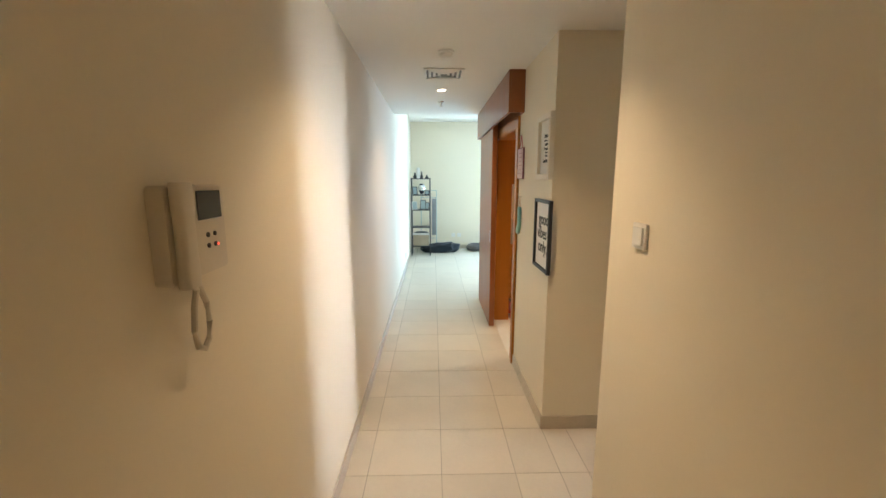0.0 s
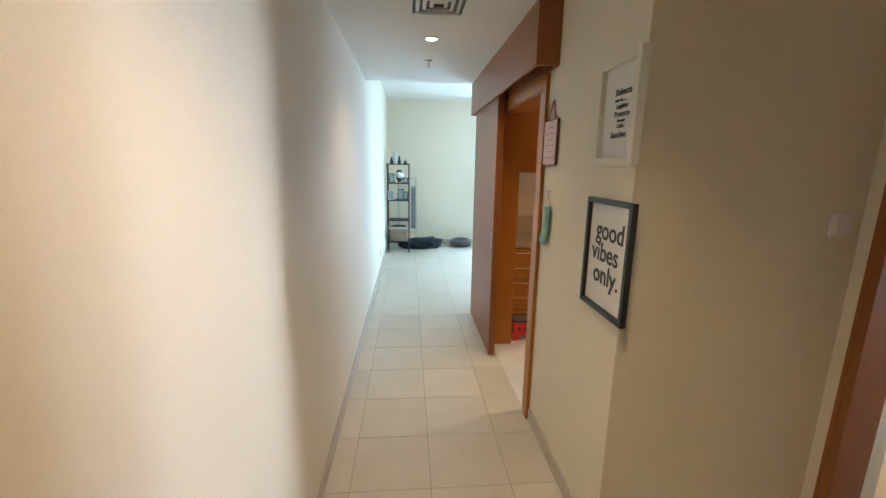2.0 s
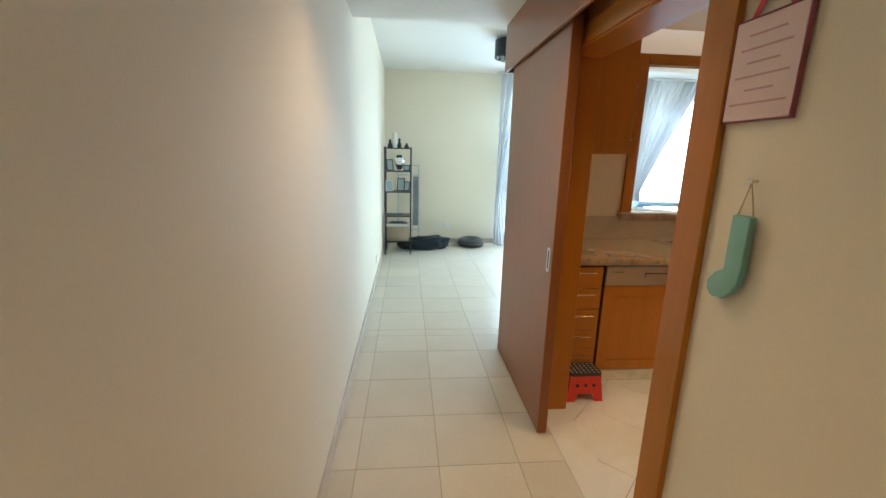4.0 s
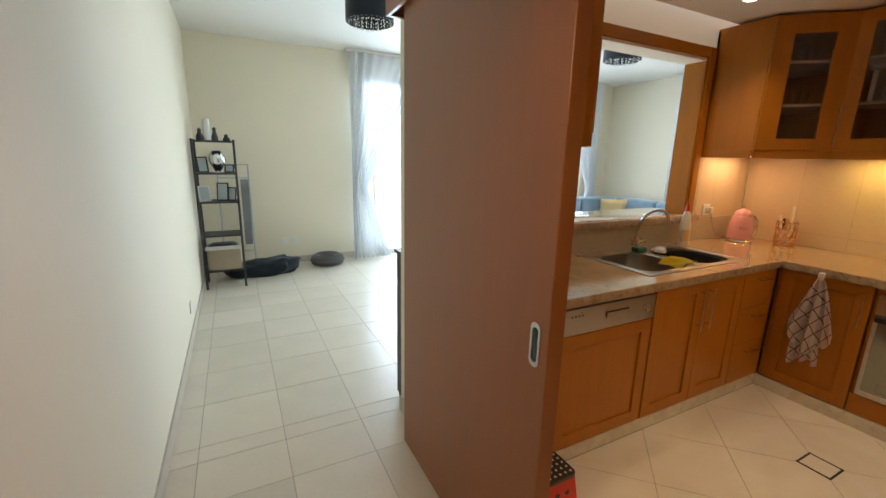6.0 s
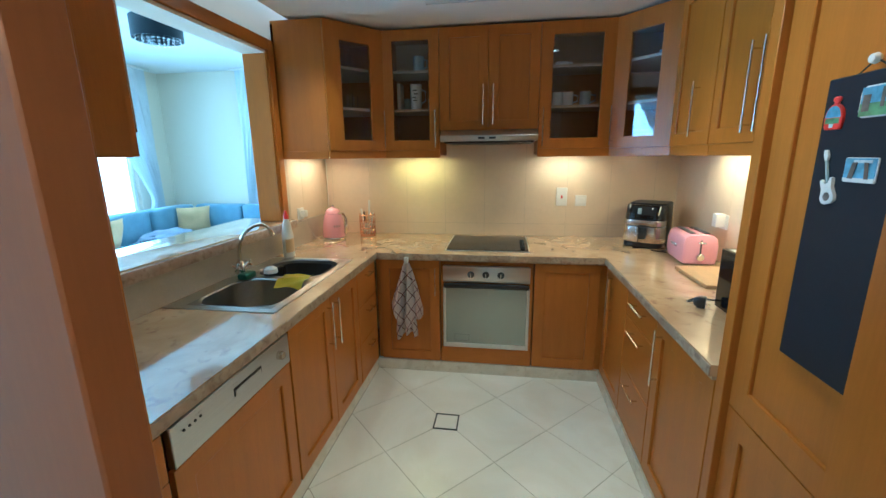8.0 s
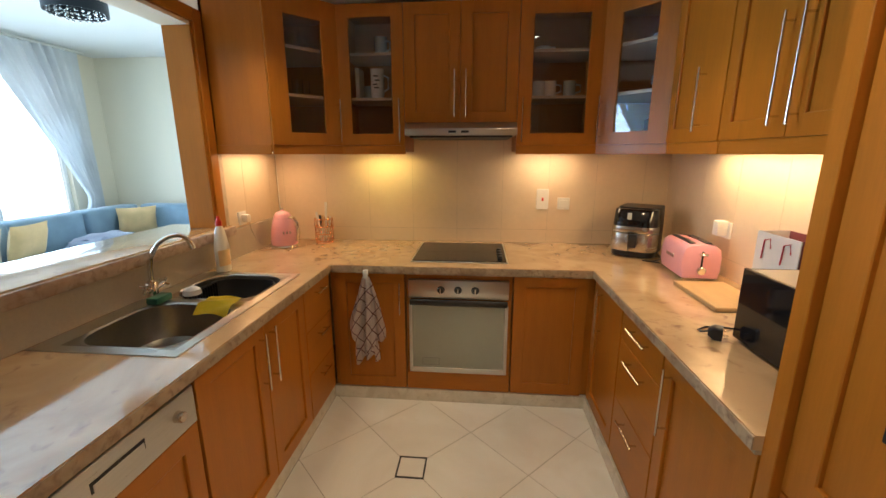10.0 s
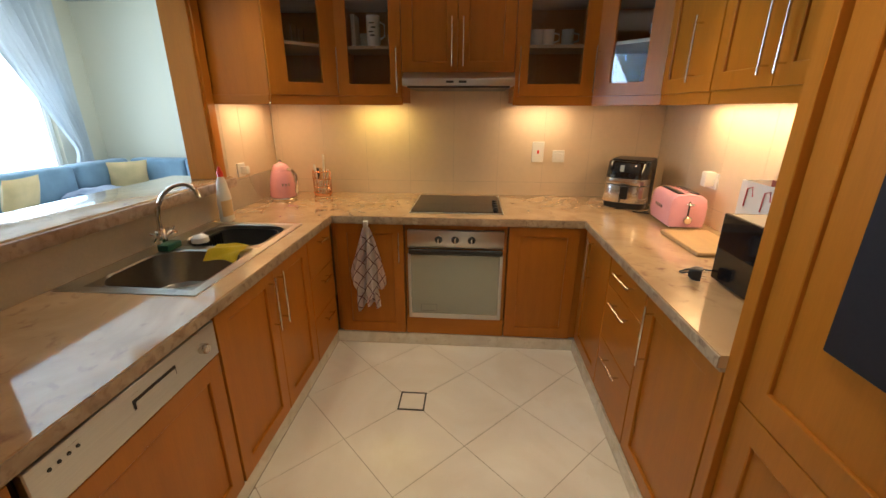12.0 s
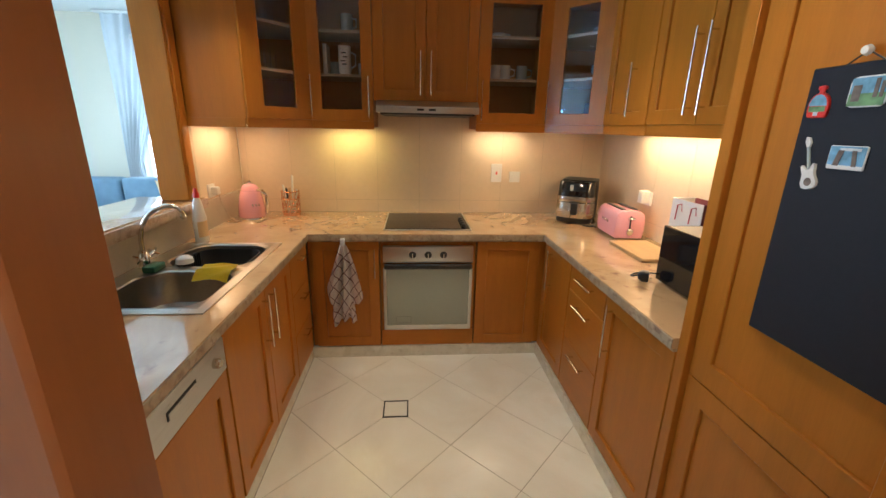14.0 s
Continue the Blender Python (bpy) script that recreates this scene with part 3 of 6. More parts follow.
# north run, facing south
M = facing(1.07, FN, 0)
o = unit("drawer_cabinet", M, 0.30, 0.6, LZ0, LZ1, "cherry wood base unit with five narrow drawers", GL)
for i in range(5):
    z = LZ0 + i * 0.15
    f = slab_front(o, M, 0, 0.30, z, z + 0.15)
    bar_handle(f, M, 0.06, z + 0.115, 0.24, True)
M = facing(1.385, FN, 0)
o = thing("dishwasher", (1.70, FN + 0.3, LZ0), "built-in dishwasher with steel control panel and wooden front", "dishwasher")
part("body", box(0.002, 0.633, 0.001, 0.58, LZ0, LZ1, M), BLACK, o)
shaker(o, M, 0, 0.635, LZ0, 0.70)
p = part("control_panel", box(0.004, 0.631, -0.026, 0.0, 0.705, 0.835, M), STEEL, o, "brushed steel control panel", bevel=0.003)
part("knob", lathe(bmesh.new(), [(0.0, 0.024), (0.014, 0.024), (0.017, 0.018), (0.018, 0.0), (0, 0)], M @ Matrix.Translation((0.55, -0.026, 0.775)) @ Matrix.Rotation(radians(90), 4, 'X'), 18), SATIN, p)
part("grip_slot", box(0.27, 0.43, -0.0275, -0.0262, 0.765, 0.795, M), BLACK, p)
part("grip", box(0.275, 0.425, -0.031, -0.0276, 0.765, 0.787, M), STEEL, p, bevel=0.002)
for i in range(4):
    part("button", lathe(bmesh.new(), [(0, 0.003), (0.004, 0.003), (0.005, 0)], M @ Matrix.Translation((0.05 + 0.022 * i, -0.026, 0.80)) @ Matrix.Rotation(radians(90), 4, 'X'), 8), BLACK, p)
M = facing(2.03, FN, 0)
o = unit("sink_cabinet", M, 0.83, 0.45, LZ0, 0.70, "cherry wood double-door unit under the sink", GL)
f = shaker(o, M, 0, 0.43, LZ0, LZ1)
bar_handle(f, M, 0.39, 0.56, 0.82)
f = shaker(o, M, 0.43, 0.83, LZ0, LZ1)
bar_handle(f, M, 0.472, 0.56, 0.82)
M = facing(2.865, FN, 0)
o = unit("corner_drawer_cabinet", M, 0.365, 0.6, LZ0, 0.70, "cherry wood corner base unit with drawers", GL)
for z0, z1 in ((LZ0, 0.36), (0.36, 0.61), (0.61, LZ1)):
    f = slab_front(o, M, 0, 0.365, z0, z1)
    bar_handle(f, M, 0.12, z1 - 0.06, 0.25, True)
# east run, facing west
M = facing(FE, 4.555, -90)
o = unit("towel_cabinet", M, 0.465, 0.6, LZ0, LZ1, "cherry wood base unit with a door beside the oven", GL)
f = shaker(o, M, 0.03, 0.465, LZ0, LZ1)
bar_handle(f, M, 0.435, 0.60, 0.80)
M = facing(FE, 4.085, -90)
o = thing("oven", (FE + 0.3, 3.765, LZ0), "built-in steel oven with three knobs under the hob", "oven")
part("housing", box(0, 0.64, 0.001, 0.58, LZ0, LZ1, M), WOOD, o)
p = part("control_panel", box(0.02, 0.618, -0.034, 0.0, 0.70, 0.815, M), STEEL, o, "brushed steel control panel", bevel=0.004, seg=2)
for u in (0.215, 0.318, 0.42):
    k = part("knob", lathe(bmesh.new(), [(0, 0.022), (0.016, 0.022), (0.018, 0.017), (0.02, 0.004), (0.024, 0.0), (0, 0)], M @ Matrix.Translation((u, -0.034, 0.757)) @ Matrix.Rotation(radians(90), 4, 'X'), 18), BLACK, p)
    part("grip_bar", box(u - 0.004, u + 0.004, -0.062, -0.056, 0.742, 0.772, M), SATIN, k)
part("handle", box(0.028, 0.612, -0.058, -0.031, 0.662, 0.698, M), BLACK, o, "black curved door handle", bevel=0.009, seg=3)
b = bmesh.new()
for c in ((0.02, 0.04, 0.21, 0.66), (0.598, 0.618, 0.21, 0.66), (0.04, 0.598, 0.21, 0.245)):
    bx(b, c[0], c[1], -0.03, 0.0, c[2], c[3], M)
p = part("door", b, STEEL, o, "steel framed oven door", bevel=0.002)
part("glass_panel", box(0.04, 0.598, -0.028, -0.002, 0.245, 0.66, M), OVENGLASS, p, "grey mirrored oven glass")
for q in ((0.10, 0.205, 0.262, 0.265), (0.10, 0.205, 0.309, 0.312), (0.10, 0.103, 0.265, 0.309), (0.202, 0.205, 0.265, 0.309)):
    part("label_edge", box(q[0], q[1], -0.0288, -0.0281, q[2], q[3], M), GREYFAB, p)
part("filler_rail", box(0.0, 0.64, -0.018, 0.0, LZ0, 0.205, M), WOODH, o, bevel=0.002)
M = facing(FE, 3.44, -90)
o = unit("base_cabinet", M, 0.483, 0.6, LZ0, LZ1, "cherry wood base unit with a single panelled door", GL)
f = shaker(o, M, 0, 0.43, LZ0, LZ1)
# south run, facing north
M = facing(3.235, FS, 180)
o = unit("corner_base_cabinet", M, 0.46, 0.6, LZ0, LZ1, "cherry wood corner base unit with a narrow door", GL)
f = shaker(o, M, 0.0, 0.46, LZ0, LZ1)
bar_handle(f, M, 0.15, 0.56, 0.83)
M = facing(2.77, FS, 180)
o = unit("drawer_cabinet", M, 0.43, 0.6, LZ0, LZ1, "cherry wood base unit with stacked drawers", GL)
for z0, z1 in ((LZ0, 0.40), (0.40, 0.70), (0.70, LZ1)):
    f = slab_front(o, M, 0, 0.43, z0, z1)
    bar_handle(f, M, 0.13, z1 - 0.055, 0.32, True)
M = facing(2.335, FS, 180)
o = unit("base_cabinet", M, 0.508, 0.6, LZ0, LZ1, "cherry wood base unit with a tall bar handle", GL)
f = shaker(o, M, 0, 0.506, LZ0, LZ1)
bar_handle(f, M, 0.07, 0.56, 0.82)

# tall unit with the notice board
M = facing(1.825, 2.935, 180)
o = unit("tall_cabinet", M, 0.765, 0.56, 0.105, UZ1, "tall cherry wood larder unit with panelled doors", "")
part("side_panel", box(-0.0, 0.045, -0.04, 0.0, 0.0, UZ1, M), WOOD, o, bevel=0.002)
f = shaker(o, M, 0.047, 0.765, LZ0, 0.798, stile=0.08)
f = shaker(o, M, 0.047, 0.765, 0.798, UZ1, stile=0.08)
o = thing("notice_board", (1.45, 2.92, 1.3), "black magnetic notice board hung on the larder door", "notice board")
part("panel", box(0.228, 0.70, -0.0275, -0.0205, 1.067, 1.708, M), BOARD, o, bevel=0.002)
part("hook", lathe(bmesh.new(), [(0, 0.016), (0.008, 0.014), (0.011, 0.006), (0.008, 0)], M @ Matrix.Translation((0.335, -0.0205, 1.730)) @ Matrix.Rotation(radians(90), 4, 'X'), 12), CERAMIC, o)
part("cord", tube(bmesh.new(), [M @ Vector((0.29, -0.024, 1.702)), M @ Vector((0.335, -0.024, 1.73)), M @ Vector((0.38, -0.024, 1.702))], 0.0018, 6), BLACK, o)


def magnet(name, u, v, w, h, label, pics, round_=0.01):
    o = thing(name, M @ Vector((u, -0.027, v)), label, "fridge magnet", "magnets on the board")
    part("plate", loft(bmesh.new(), [[(x, -0.0277, z) for x, z in rrect(u - w / 2, u + w / 2, v - h / 2, v + h / 2, round_)], [(x, -0.031, z) for x, z in rrect(u - w / 2, u + w / 2, v - h / 2, v + h / 2, round_)]], M), CERAMIC, o, bevel=0.001)
    for k, (a0, a1, b0, b1, mt) in enumerate(pics):
        part("picture", box(u + w * (a0 - 0.5), u + w * (a1 - 0.5), -0.0319 - 0.0004 * k, -0.0312, v + h * (b0 - 0.5), v + h * (b1 - 0.5), M), mt, o)


magnet("tower_magnet", 0.362, 1.650, 0.076, 0.060, "souvenir magnet with a green statue before towers", ((0.05, 0.95, 0.45, 0.95, BLUEPIC), (0.05, 0.95, 0.05, 0.45, GREENPIC), (0.12, 0.34, 0.2, 0.72, DUSKPIC), (0.66, 0.76, 0.3, 0.9, DUSKPIC), (0.82, 0.9, 0.3, 0.8, DUSKPIC)), 0.014)
magnet("arch_magnet", 0.358, 1.520, 0.078, 0.049, "photo magnet with a stone arch against sky", ((0.03, 0.97, 0.18, 0.97, BLUEPIC), (0.03, 0.97, 0.03, 0.18, CERAMIC), (0.3, 0.85, 0.78, 0.9, CLOUDPIC)), 0.004)
ARCH = bpy.data.objects["arch_magnet"]
for u0, u1, top in ((0.334, 0.346, 0.007), (0.374, 0.383, -0.005)):
    part("arch_leg", loft(bmesh.new(), [[(x, y, z) for x, z in ((u0, 1.503), (u1, 1.503), (u1 + top, 1.535), (u0 + top, 1.535))] for y in (-0.0331, -0.0338)], M), DUSKPIC, ARCH)
o = thing("landscape_magnet", M @ Vector((0.266, -0.027, 1.627)), "red jug shaped souvenir magnet with a painted landscape", "fridge magnet", "magnets on the board")
MJ = M @ Matrix.Translation((0.266, -0.0277, 1.627)) @ Matrix.Scale(0.78, 4) @ Matrix.Translation((-0.266, 0.0277, -1.627))
def jug(k, y):
    out = []
    for i in range(28):
        a = 2 * math.pi * i / 28
        out.append((0.266 + k * 0.031 * math.cos(a) * (1.0 if math.sin(a) > 0 else 1.02), y, 1.627 + k * (0.036 * math.sin(a) if math.sin(a) > 0 else max(-0.032, 0.06 * math.sin(a)))))
    return out
part("jug_body", loft(bmesh.new(), [jug(1.0, -0.0277), jug(1.0, -0.034), jug(0.93, -0.036)], MJ), RED, o)
part("jug_neck", loft(bmesh.new(), [[(0.266 + w * math.cos(a), -0.031 + 0.5 * w * math.sin(a), z) for a in [2 * math.pi * i / 12 for i in range(12)]] for z, w in ((1.660, 0.009), (1.668, 0.008), (1.672, 0.013), (1.679, 0.013), (1.682, 0.007))], MJ), RED, o)
part("sky", loft(bmesh.new(), [[(x, y, z) for x, _, z in jug(0.86, 0) if z > 1.626] for y in (-0.0361, -0.0366)], MJ), BLUEPIC, o)
part("meadow", box(0.2415, 0.2905, -0.0366, -0.0361, 1.611, 1.6255, MJ), GREENPIC, o)
part("stream", box(0.258, 0.272, -0.0366, -0.0361, 1.600, 1.6105, MJ), CLOUDPIC, o)
o = thing("guitar_magnet", M @ Vector((0.29, -0.027, 1.47)), "small white guitar shaped fridge magnet", "fridge magnet", "magnets on the board")
Mg = M @ Matrix.Translation((0.287, -0.0056, 1.474)) @ Matrix.Rotation(radians(-16), 4, 'Y') @ Matrix.Scale(0.80, 4)
half = [(0.006, 0.020), (0.010, 0.026), (0.016, 0.034), (0.021, 0.031), (0.020, 0.020), (0.0175, 0.008), (0.020, -0.004), (0.0245, -0.018), (0.021, -0.030), (0.010, -0.036)]
outline = half + [(-x, z) for x, z in half[::-1]]
part("guitar_body", loft(bmesh.new(), [[(x * k, y, z * k) for x, z in outline] for y, k in ((-0.0277, 1.0), (-0.0345, 1.0), (-0.036, 0.94))], Mg), CERAMIC, o)
part("pick_guard", lathe(bmesh.new(), [(0.0, 0.0012), (0.011, 0.0008), (0.012, 0.0)], Mg @ Matrix.Translation((0.0, -0.036, -0.016)) @ Matrix.Rotation(radians(90), 4, 'X'), 9), DUSKPIC, o, "faded printed patch")
part("neck", box(-0.0035, 0.0035, -0.0345, -0.0277, 0.021, 0.083, Mg), GREYCER, o, bevel=0.001)
part("headstock", loft(bmesh.new(), [[(x, y, z) for x, z in ((-0.005, 0.083), (0.005, 0.083), (0.009, 0.094), (0.006, 0.110), (-0.004, 0.113), (-0.008, 0.100))] for y in (-0.0345, -0.0277)], Mg), CERAMIC, o, bevel=0.001)

# worktops
SX0, SX1, SY0, SY1 = 2.06, 3.00, 4.627, 5.17   # sink cut-out
y0, z0, z1 = 4.535, CT - CTH, CT
o = thing("worktop", (3.5, 4.8, CT), "U-shaped polished beige granite kitchen worktop", "worktop")
def ring4(x0, x1, ya, yb, z):
    return [(x0, ya, z), (x1, ya, z), (x1, yb, z), (x0, yb, z)]


hole = (SX0 + 0.02, SX1 - 0.02, SY0 + 0.015, SY1 - 0.015)
outer = (KX0, KX1, y0, KY1)
b = loft(bmesh.new(), [ring4(*outer, z0), ring4(*outer, z1), ring4(*hole, z1), ring4(*hole, z0), ring4(*outer, z0)], cap0=False, cap1=False)
bmesh.ops.remove_doubles(b, verts=b.verts[:], dist=1e-5)
part("sink_slab", b, GRANITE, o)
part("hob_slab", box(3.215, KX1, 2.995, y0, z0, z1), GRANITE, o)
part("side_slab", box(1.825, KX1, KY0, 2.995, z0, z1), GRANITE, o)
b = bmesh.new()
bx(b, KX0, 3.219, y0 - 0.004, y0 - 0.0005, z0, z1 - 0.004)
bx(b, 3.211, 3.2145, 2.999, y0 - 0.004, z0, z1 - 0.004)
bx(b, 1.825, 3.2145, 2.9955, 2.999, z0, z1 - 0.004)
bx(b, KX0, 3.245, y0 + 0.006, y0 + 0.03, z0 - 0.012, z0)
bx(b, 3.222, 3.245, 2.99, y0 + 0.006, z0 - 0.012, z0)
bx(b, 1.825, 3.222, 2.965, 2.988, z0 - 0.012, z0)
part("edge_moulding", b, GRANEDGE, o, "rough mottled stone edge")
b = bmesh.new()
bx(b, KX0, KX1 - 0.012, KY1 - 0.02, KY1 - 0.001, CT, PZ0 - 0.017)
solo("upstand", b, SKIRT, (2.3, KY1, CT), "plain beige stone upstand behind the sink", "upstand", bevel=0.002)
b = bmesh.new()
bx(b, KX0, 3.235, FN - 0.012, FN + 0.03, 0, 0.08)
bx(b, 3.235, 3.26, 2.97, FN - 0.012, 0, 0.08)
bx(b, 1.827, 3.235, 2.945, 2.985, 0, 0.08)
bx(b, 1.06, 1.779, 2.925, 2.965, 0, 0.08)
solo("plinth", b, PLINTH, (3.2, 3.7, 0), "low pale stone plinth under the cabinets", "plinth", kind="structure", bevel=0.002)

# wall units
DEP = 0.34
M = facing(3.60, 4.545, -90)
o = unit("glazed_wall_cabinet", M, 0.415, DEP, UZ0, UZ1, "cherry wood wall unit with a glass door and mugs inside", GU, open_front=True, shelves=(1.885, 2.15))
f = shaker(o, M, 0, 0.415, DZ0, UZ1, True, stile=0.075, low=0.072)
bar_handle(f, M, 0.387, DZ0 + 0.02, DZ0 + 0.28)
light_rail(o, M, 0.415)
M = facing(3.60, 4.13, -90)
o = unit("hood_wall_cabinet", M, 0.70, DEP, 1.73, UZ1, "cherry wood double-door wall unit above the extractor hood", GU)
f = shaker(o, M, 0, 0.35, 1.73, UZ1)
bar_handle(f, M, 0.315, 1.77, 2.04)
f = shaker(o, M, 0.35, 0.70, 1.73, UZ1)
bar_handle(f, M, 0.385, 1.77, 2.04)
M = facing(3.60, 3.43, -90)
o = unit("glazed_wall_cabinet", M, 0.49, DEP, UZ0, UZ1, "cherry wood wall unit with a glass door and white cups", GU, open_front=True, shelves=(1.885, 2.15))
f = shaker(o, M, 0, 0.49, DZ0, UZ1, True, stile=0.082, low=0.072)
bar_handle(f, M, 0.03, DZ0 + 0.02, DZ0 + 0.28)
light_rail(o, M, 0.49)


def corner_unit(poly, label, sh):
    """poly: plan of the unit, whose first edge is the glazed front."""
    (x0, y0), (x1, y1) = poly[0], poly[1]
    o = thing("corner_wall_cabinet", (x0, y0, UZ0), label, "cabinet", GU)
    part("bottom_panel", prism(bmesh.new(), poly, UZ0, UZ0 + 0.018), WOOD, o)
    part("top_panel", prism(bmesh.new(), poly, UZ1 - 0.018, UZ1), WOOD, o)
    n = len(poly)
    cx, cy = sum(p[0] for p in poly) / n, sum(p[1] for p in poly) / n
    for i in range(1, n):
        a, c = Vector((*poly[i], 0)), Vector((*poly[(i + 1) % n], 0))
        e = (c - a).normalized()
        nrm = Vector((-e.y, e.x, 0))
        if nrm.dot(Vector((cx, cy, 0)) - a) < 0:
            nrm = -nrm
        q = [a, c, c + nrm * 0.016, a + nrm * 0.016]
        part("side_panel", prism(bmesh.new(), [(v.x, v.y) for v in q], UZ0 + 0.018, UZ1 - 0.018), WOOD, o)
    for s in sh:
        q = [(cx + (px - cx) * 0.93, cy + (py - cy) * 0.93) for px, py in poly]
        part("shelf", prism(bmesh.new(), q, s - 0.009, s + 0.009), SHELFWOOD, o)
    dx, dy = x1 - x0, y1 - y0
    w = math.hypot(dx, dy)
    M = Matrix.Translation((x0, y0, 0)) @ Matrix.Rotation(math.atan2(dy, dx), 4, 'Z')
    f = shaker(o, M, 0.0, w, DZ0, UZ1, True, stile=0.113, low=0.072)
    light_rail(o, M, w)
    return o, f, M, w


o, f, M, w = corner_unit([(3.257, 4.847), (3.60, 4.55), (3.94, 4.55), (3.94, 5.195), (3.257, 5.195)], "cherry wood corner wall unit with a glass door and glasses", (1.885, 2.15))
bar_handle(f, M, w - 0.03, DZ0 + 0.02, DZ0 + 0.28)
part("light_rail", box(3.247, 3.2565, 4.852, 5.19, UZ0 - 0.016, DZ0 - 0.001), WOODH, o, bevel=0.0015)
o, f, M, w = corner_unit([(3.60, 2.935), (3.27, 2.65), (3.27, 2.325), (3.94, 2.325), (3.94, 2.935)], "cherry wood corner wall unit with a glass door and plates", (1.885, 2.15))
bar_handle(f, M, 0.03, DZ0 + 0.02, DZ0 + 0.28)
M = facing(3.265, 2.65, 180)
o = unit("wall_cabinet", M, 0.485, DEP - 0.02, UZ0, UZ1, "narrow cherry wood wall unit with a bar handle", GU)
f = shaker(o, M, 0, 0.485, DZ0, UZ1)
bar_handle(f, M, 0.325, DZ0 + 0.045, DZ0 + 0.32)
light_rail(o, M, 0.485)
M = facing(2.775, 2.65, 180)
o = unit("wall_cabinet", M, 0.90, DEP - 0.02, UZ0, UZ1, "wide cherry wood wall unit with paired doors", GU)
f = shaker(o, M, 0, 0.38, DZ0, UZ1)
bar_handle(f, M, 0.337, DZ0 + 0.04, DZ0 + 0.39)
f = shaker(o, M, 0.38, 0.90, DZ0, UZ1)
bar_handle(f, M, 0.423, DZ0 + 0.04, DZ0 + 0.39)
light_rail(o, M, 0.90)
M = facing(1.40, 4.52, 90)
o = unit("wall_cabinet", M, 0.67, DEP, UZ0, UZ1, "cherry wood wall unit hung on the doorway wall", GU)
f = shaker(o, M, 0, 0.67, UZ0, UZ1)
bar_handle(f, M, 0.035, UZ0 + 0.06, UZ0 + 0.42)
for (p, c), (sx, sy) in zip(UNDER, USIZE):
    o = thing("under_cabinet_light", (p[0], p[1], UZ0), "slim warm strip light under a wall unit", "lamp", "under-cabinet lights")
    part("housing", box(p[0] - sx / 2 - 0.005, p[0] + sx / 2 + 0.005, p[1] - sy / 2 - 0.005, p[1] + sy / 2 + 0.005, UZ0 - 0.003, UZ0 - 0.0005), SATIN, o, bevel=0.001)
    part("lens", box(p[0] - sx / 2 + 0.006, p[0] + sx / 2 - 0.006, p[1] - sy / 2 + 0.006, p[1] + sy / 2 - 0.006, UZ0 - 0.0045, UZ0 - 0.0032), LAMPUNDER, o)

# extractor hood
o = thing("extractor_hood", (3.66, 3.77, 1.65), "slim steel extractor hood with a black underside", "extractor hood")
b = bmesh.new()
prof = [(3.40, 1.652), (3.40, 1.69), (3.46, 1.728), (3.93, 1.728), (3.93, 1.652)]
loft(b, [[(x, y, z) for x, z in prof] for y in (4.10, 3.44)])
part("housing", b, STEEL, o, bevel=0.003, seg=2)
part("filter", box(3.42, 3.92, 3.465, 4.075, 1.64, 1.6515), BLACK, o, "dark grease filter", bevel=0.002)
p = part("switch_panel", box(3.396, 3.401, 3.70, 3.86, 1.663, 1.682), STEEL, o)
part("switch", box(3.392, 3.397, 3.795, 3.84, 1.666, 1.679), BLACK, p, bevel=0.001)
part("switch", box(3.392, 3.397, 3.72, 3.765, 1.666, 1.679), BLACK, p, bevel=0.001)

# hob
o = thing("hob", (3.6, 3.77, CT), "black glass electric hob with a steel rim", "hob")
part("rim", box(3.315, 3.855, 3.47, 4.065, CT, CT + 0.006), STEEL, o, bevel=0.002)
p = part("glass_top", box(3.325, 3.845, 3.48, 4.055, CT + 0.006, CT + 0.010), BLACKGLOSS, o, bevel=0.001)
for i in range(4):
    part("knob", lathe(bmesh.new(), [(0.017, 0), (0.016, 0.014), (0.012, 0.018), (0, 0.018)], Matrix.Translation((3.40 + 0.07 * i, 3.515, CT + 0.010)), 14), BLACK, o)

# sink
o = thing("sink", (2.55, 4.91, CT), "double-bowl stainless steel kitchen sink", "sink")
zp = CT + 0.004
bowls = [(2.10, 2.525, 4.665, 5.085), (2.575, 2.965, 4.665, 5.085)]
b = bmesh.new()
bx(b, SX0, 2.10, SY0, SY1, CT, zp)
bx(b, 2.525, 2.575, SY0, SY1, CT, zp)
bx(b, 2.965, SX1, SY0, SY1, CT, zp)
for a, c in ((2.10, 2.525), (2.575, 2.965)):
    bx(b, a, c, SY0, 4.665, CT, zp)
    bx(b, a, c, 5.085, SY1, CT, zp)
part("rim", b, STEEL, o)
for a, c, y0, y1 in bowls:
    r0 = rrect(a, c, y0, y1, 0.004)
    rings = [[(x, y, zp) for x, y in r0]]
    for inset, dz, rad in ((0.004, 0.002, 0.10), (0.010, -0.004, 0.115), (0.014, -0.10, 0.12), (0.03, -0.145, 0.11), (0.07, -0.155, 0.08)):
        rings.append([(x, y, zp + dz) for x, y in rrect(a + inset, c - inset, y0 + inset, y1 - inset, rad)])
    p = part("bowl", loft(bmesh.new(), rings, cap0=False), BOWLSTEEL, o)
    part("drain", lathe(bmesh.new(), [(0.035, 0), (0.032, 0.003), (0.02, 0.001), (0, 0.001)], Matrix.Translation(((a + c) / 2, (y0 + y1) / 2, zp - 0.155))), CHROME, p)
o = thing("kitchen_tap", (2.57, 5.125, zp), "chrome swan-neck kitchen tap with a lever", "tap")
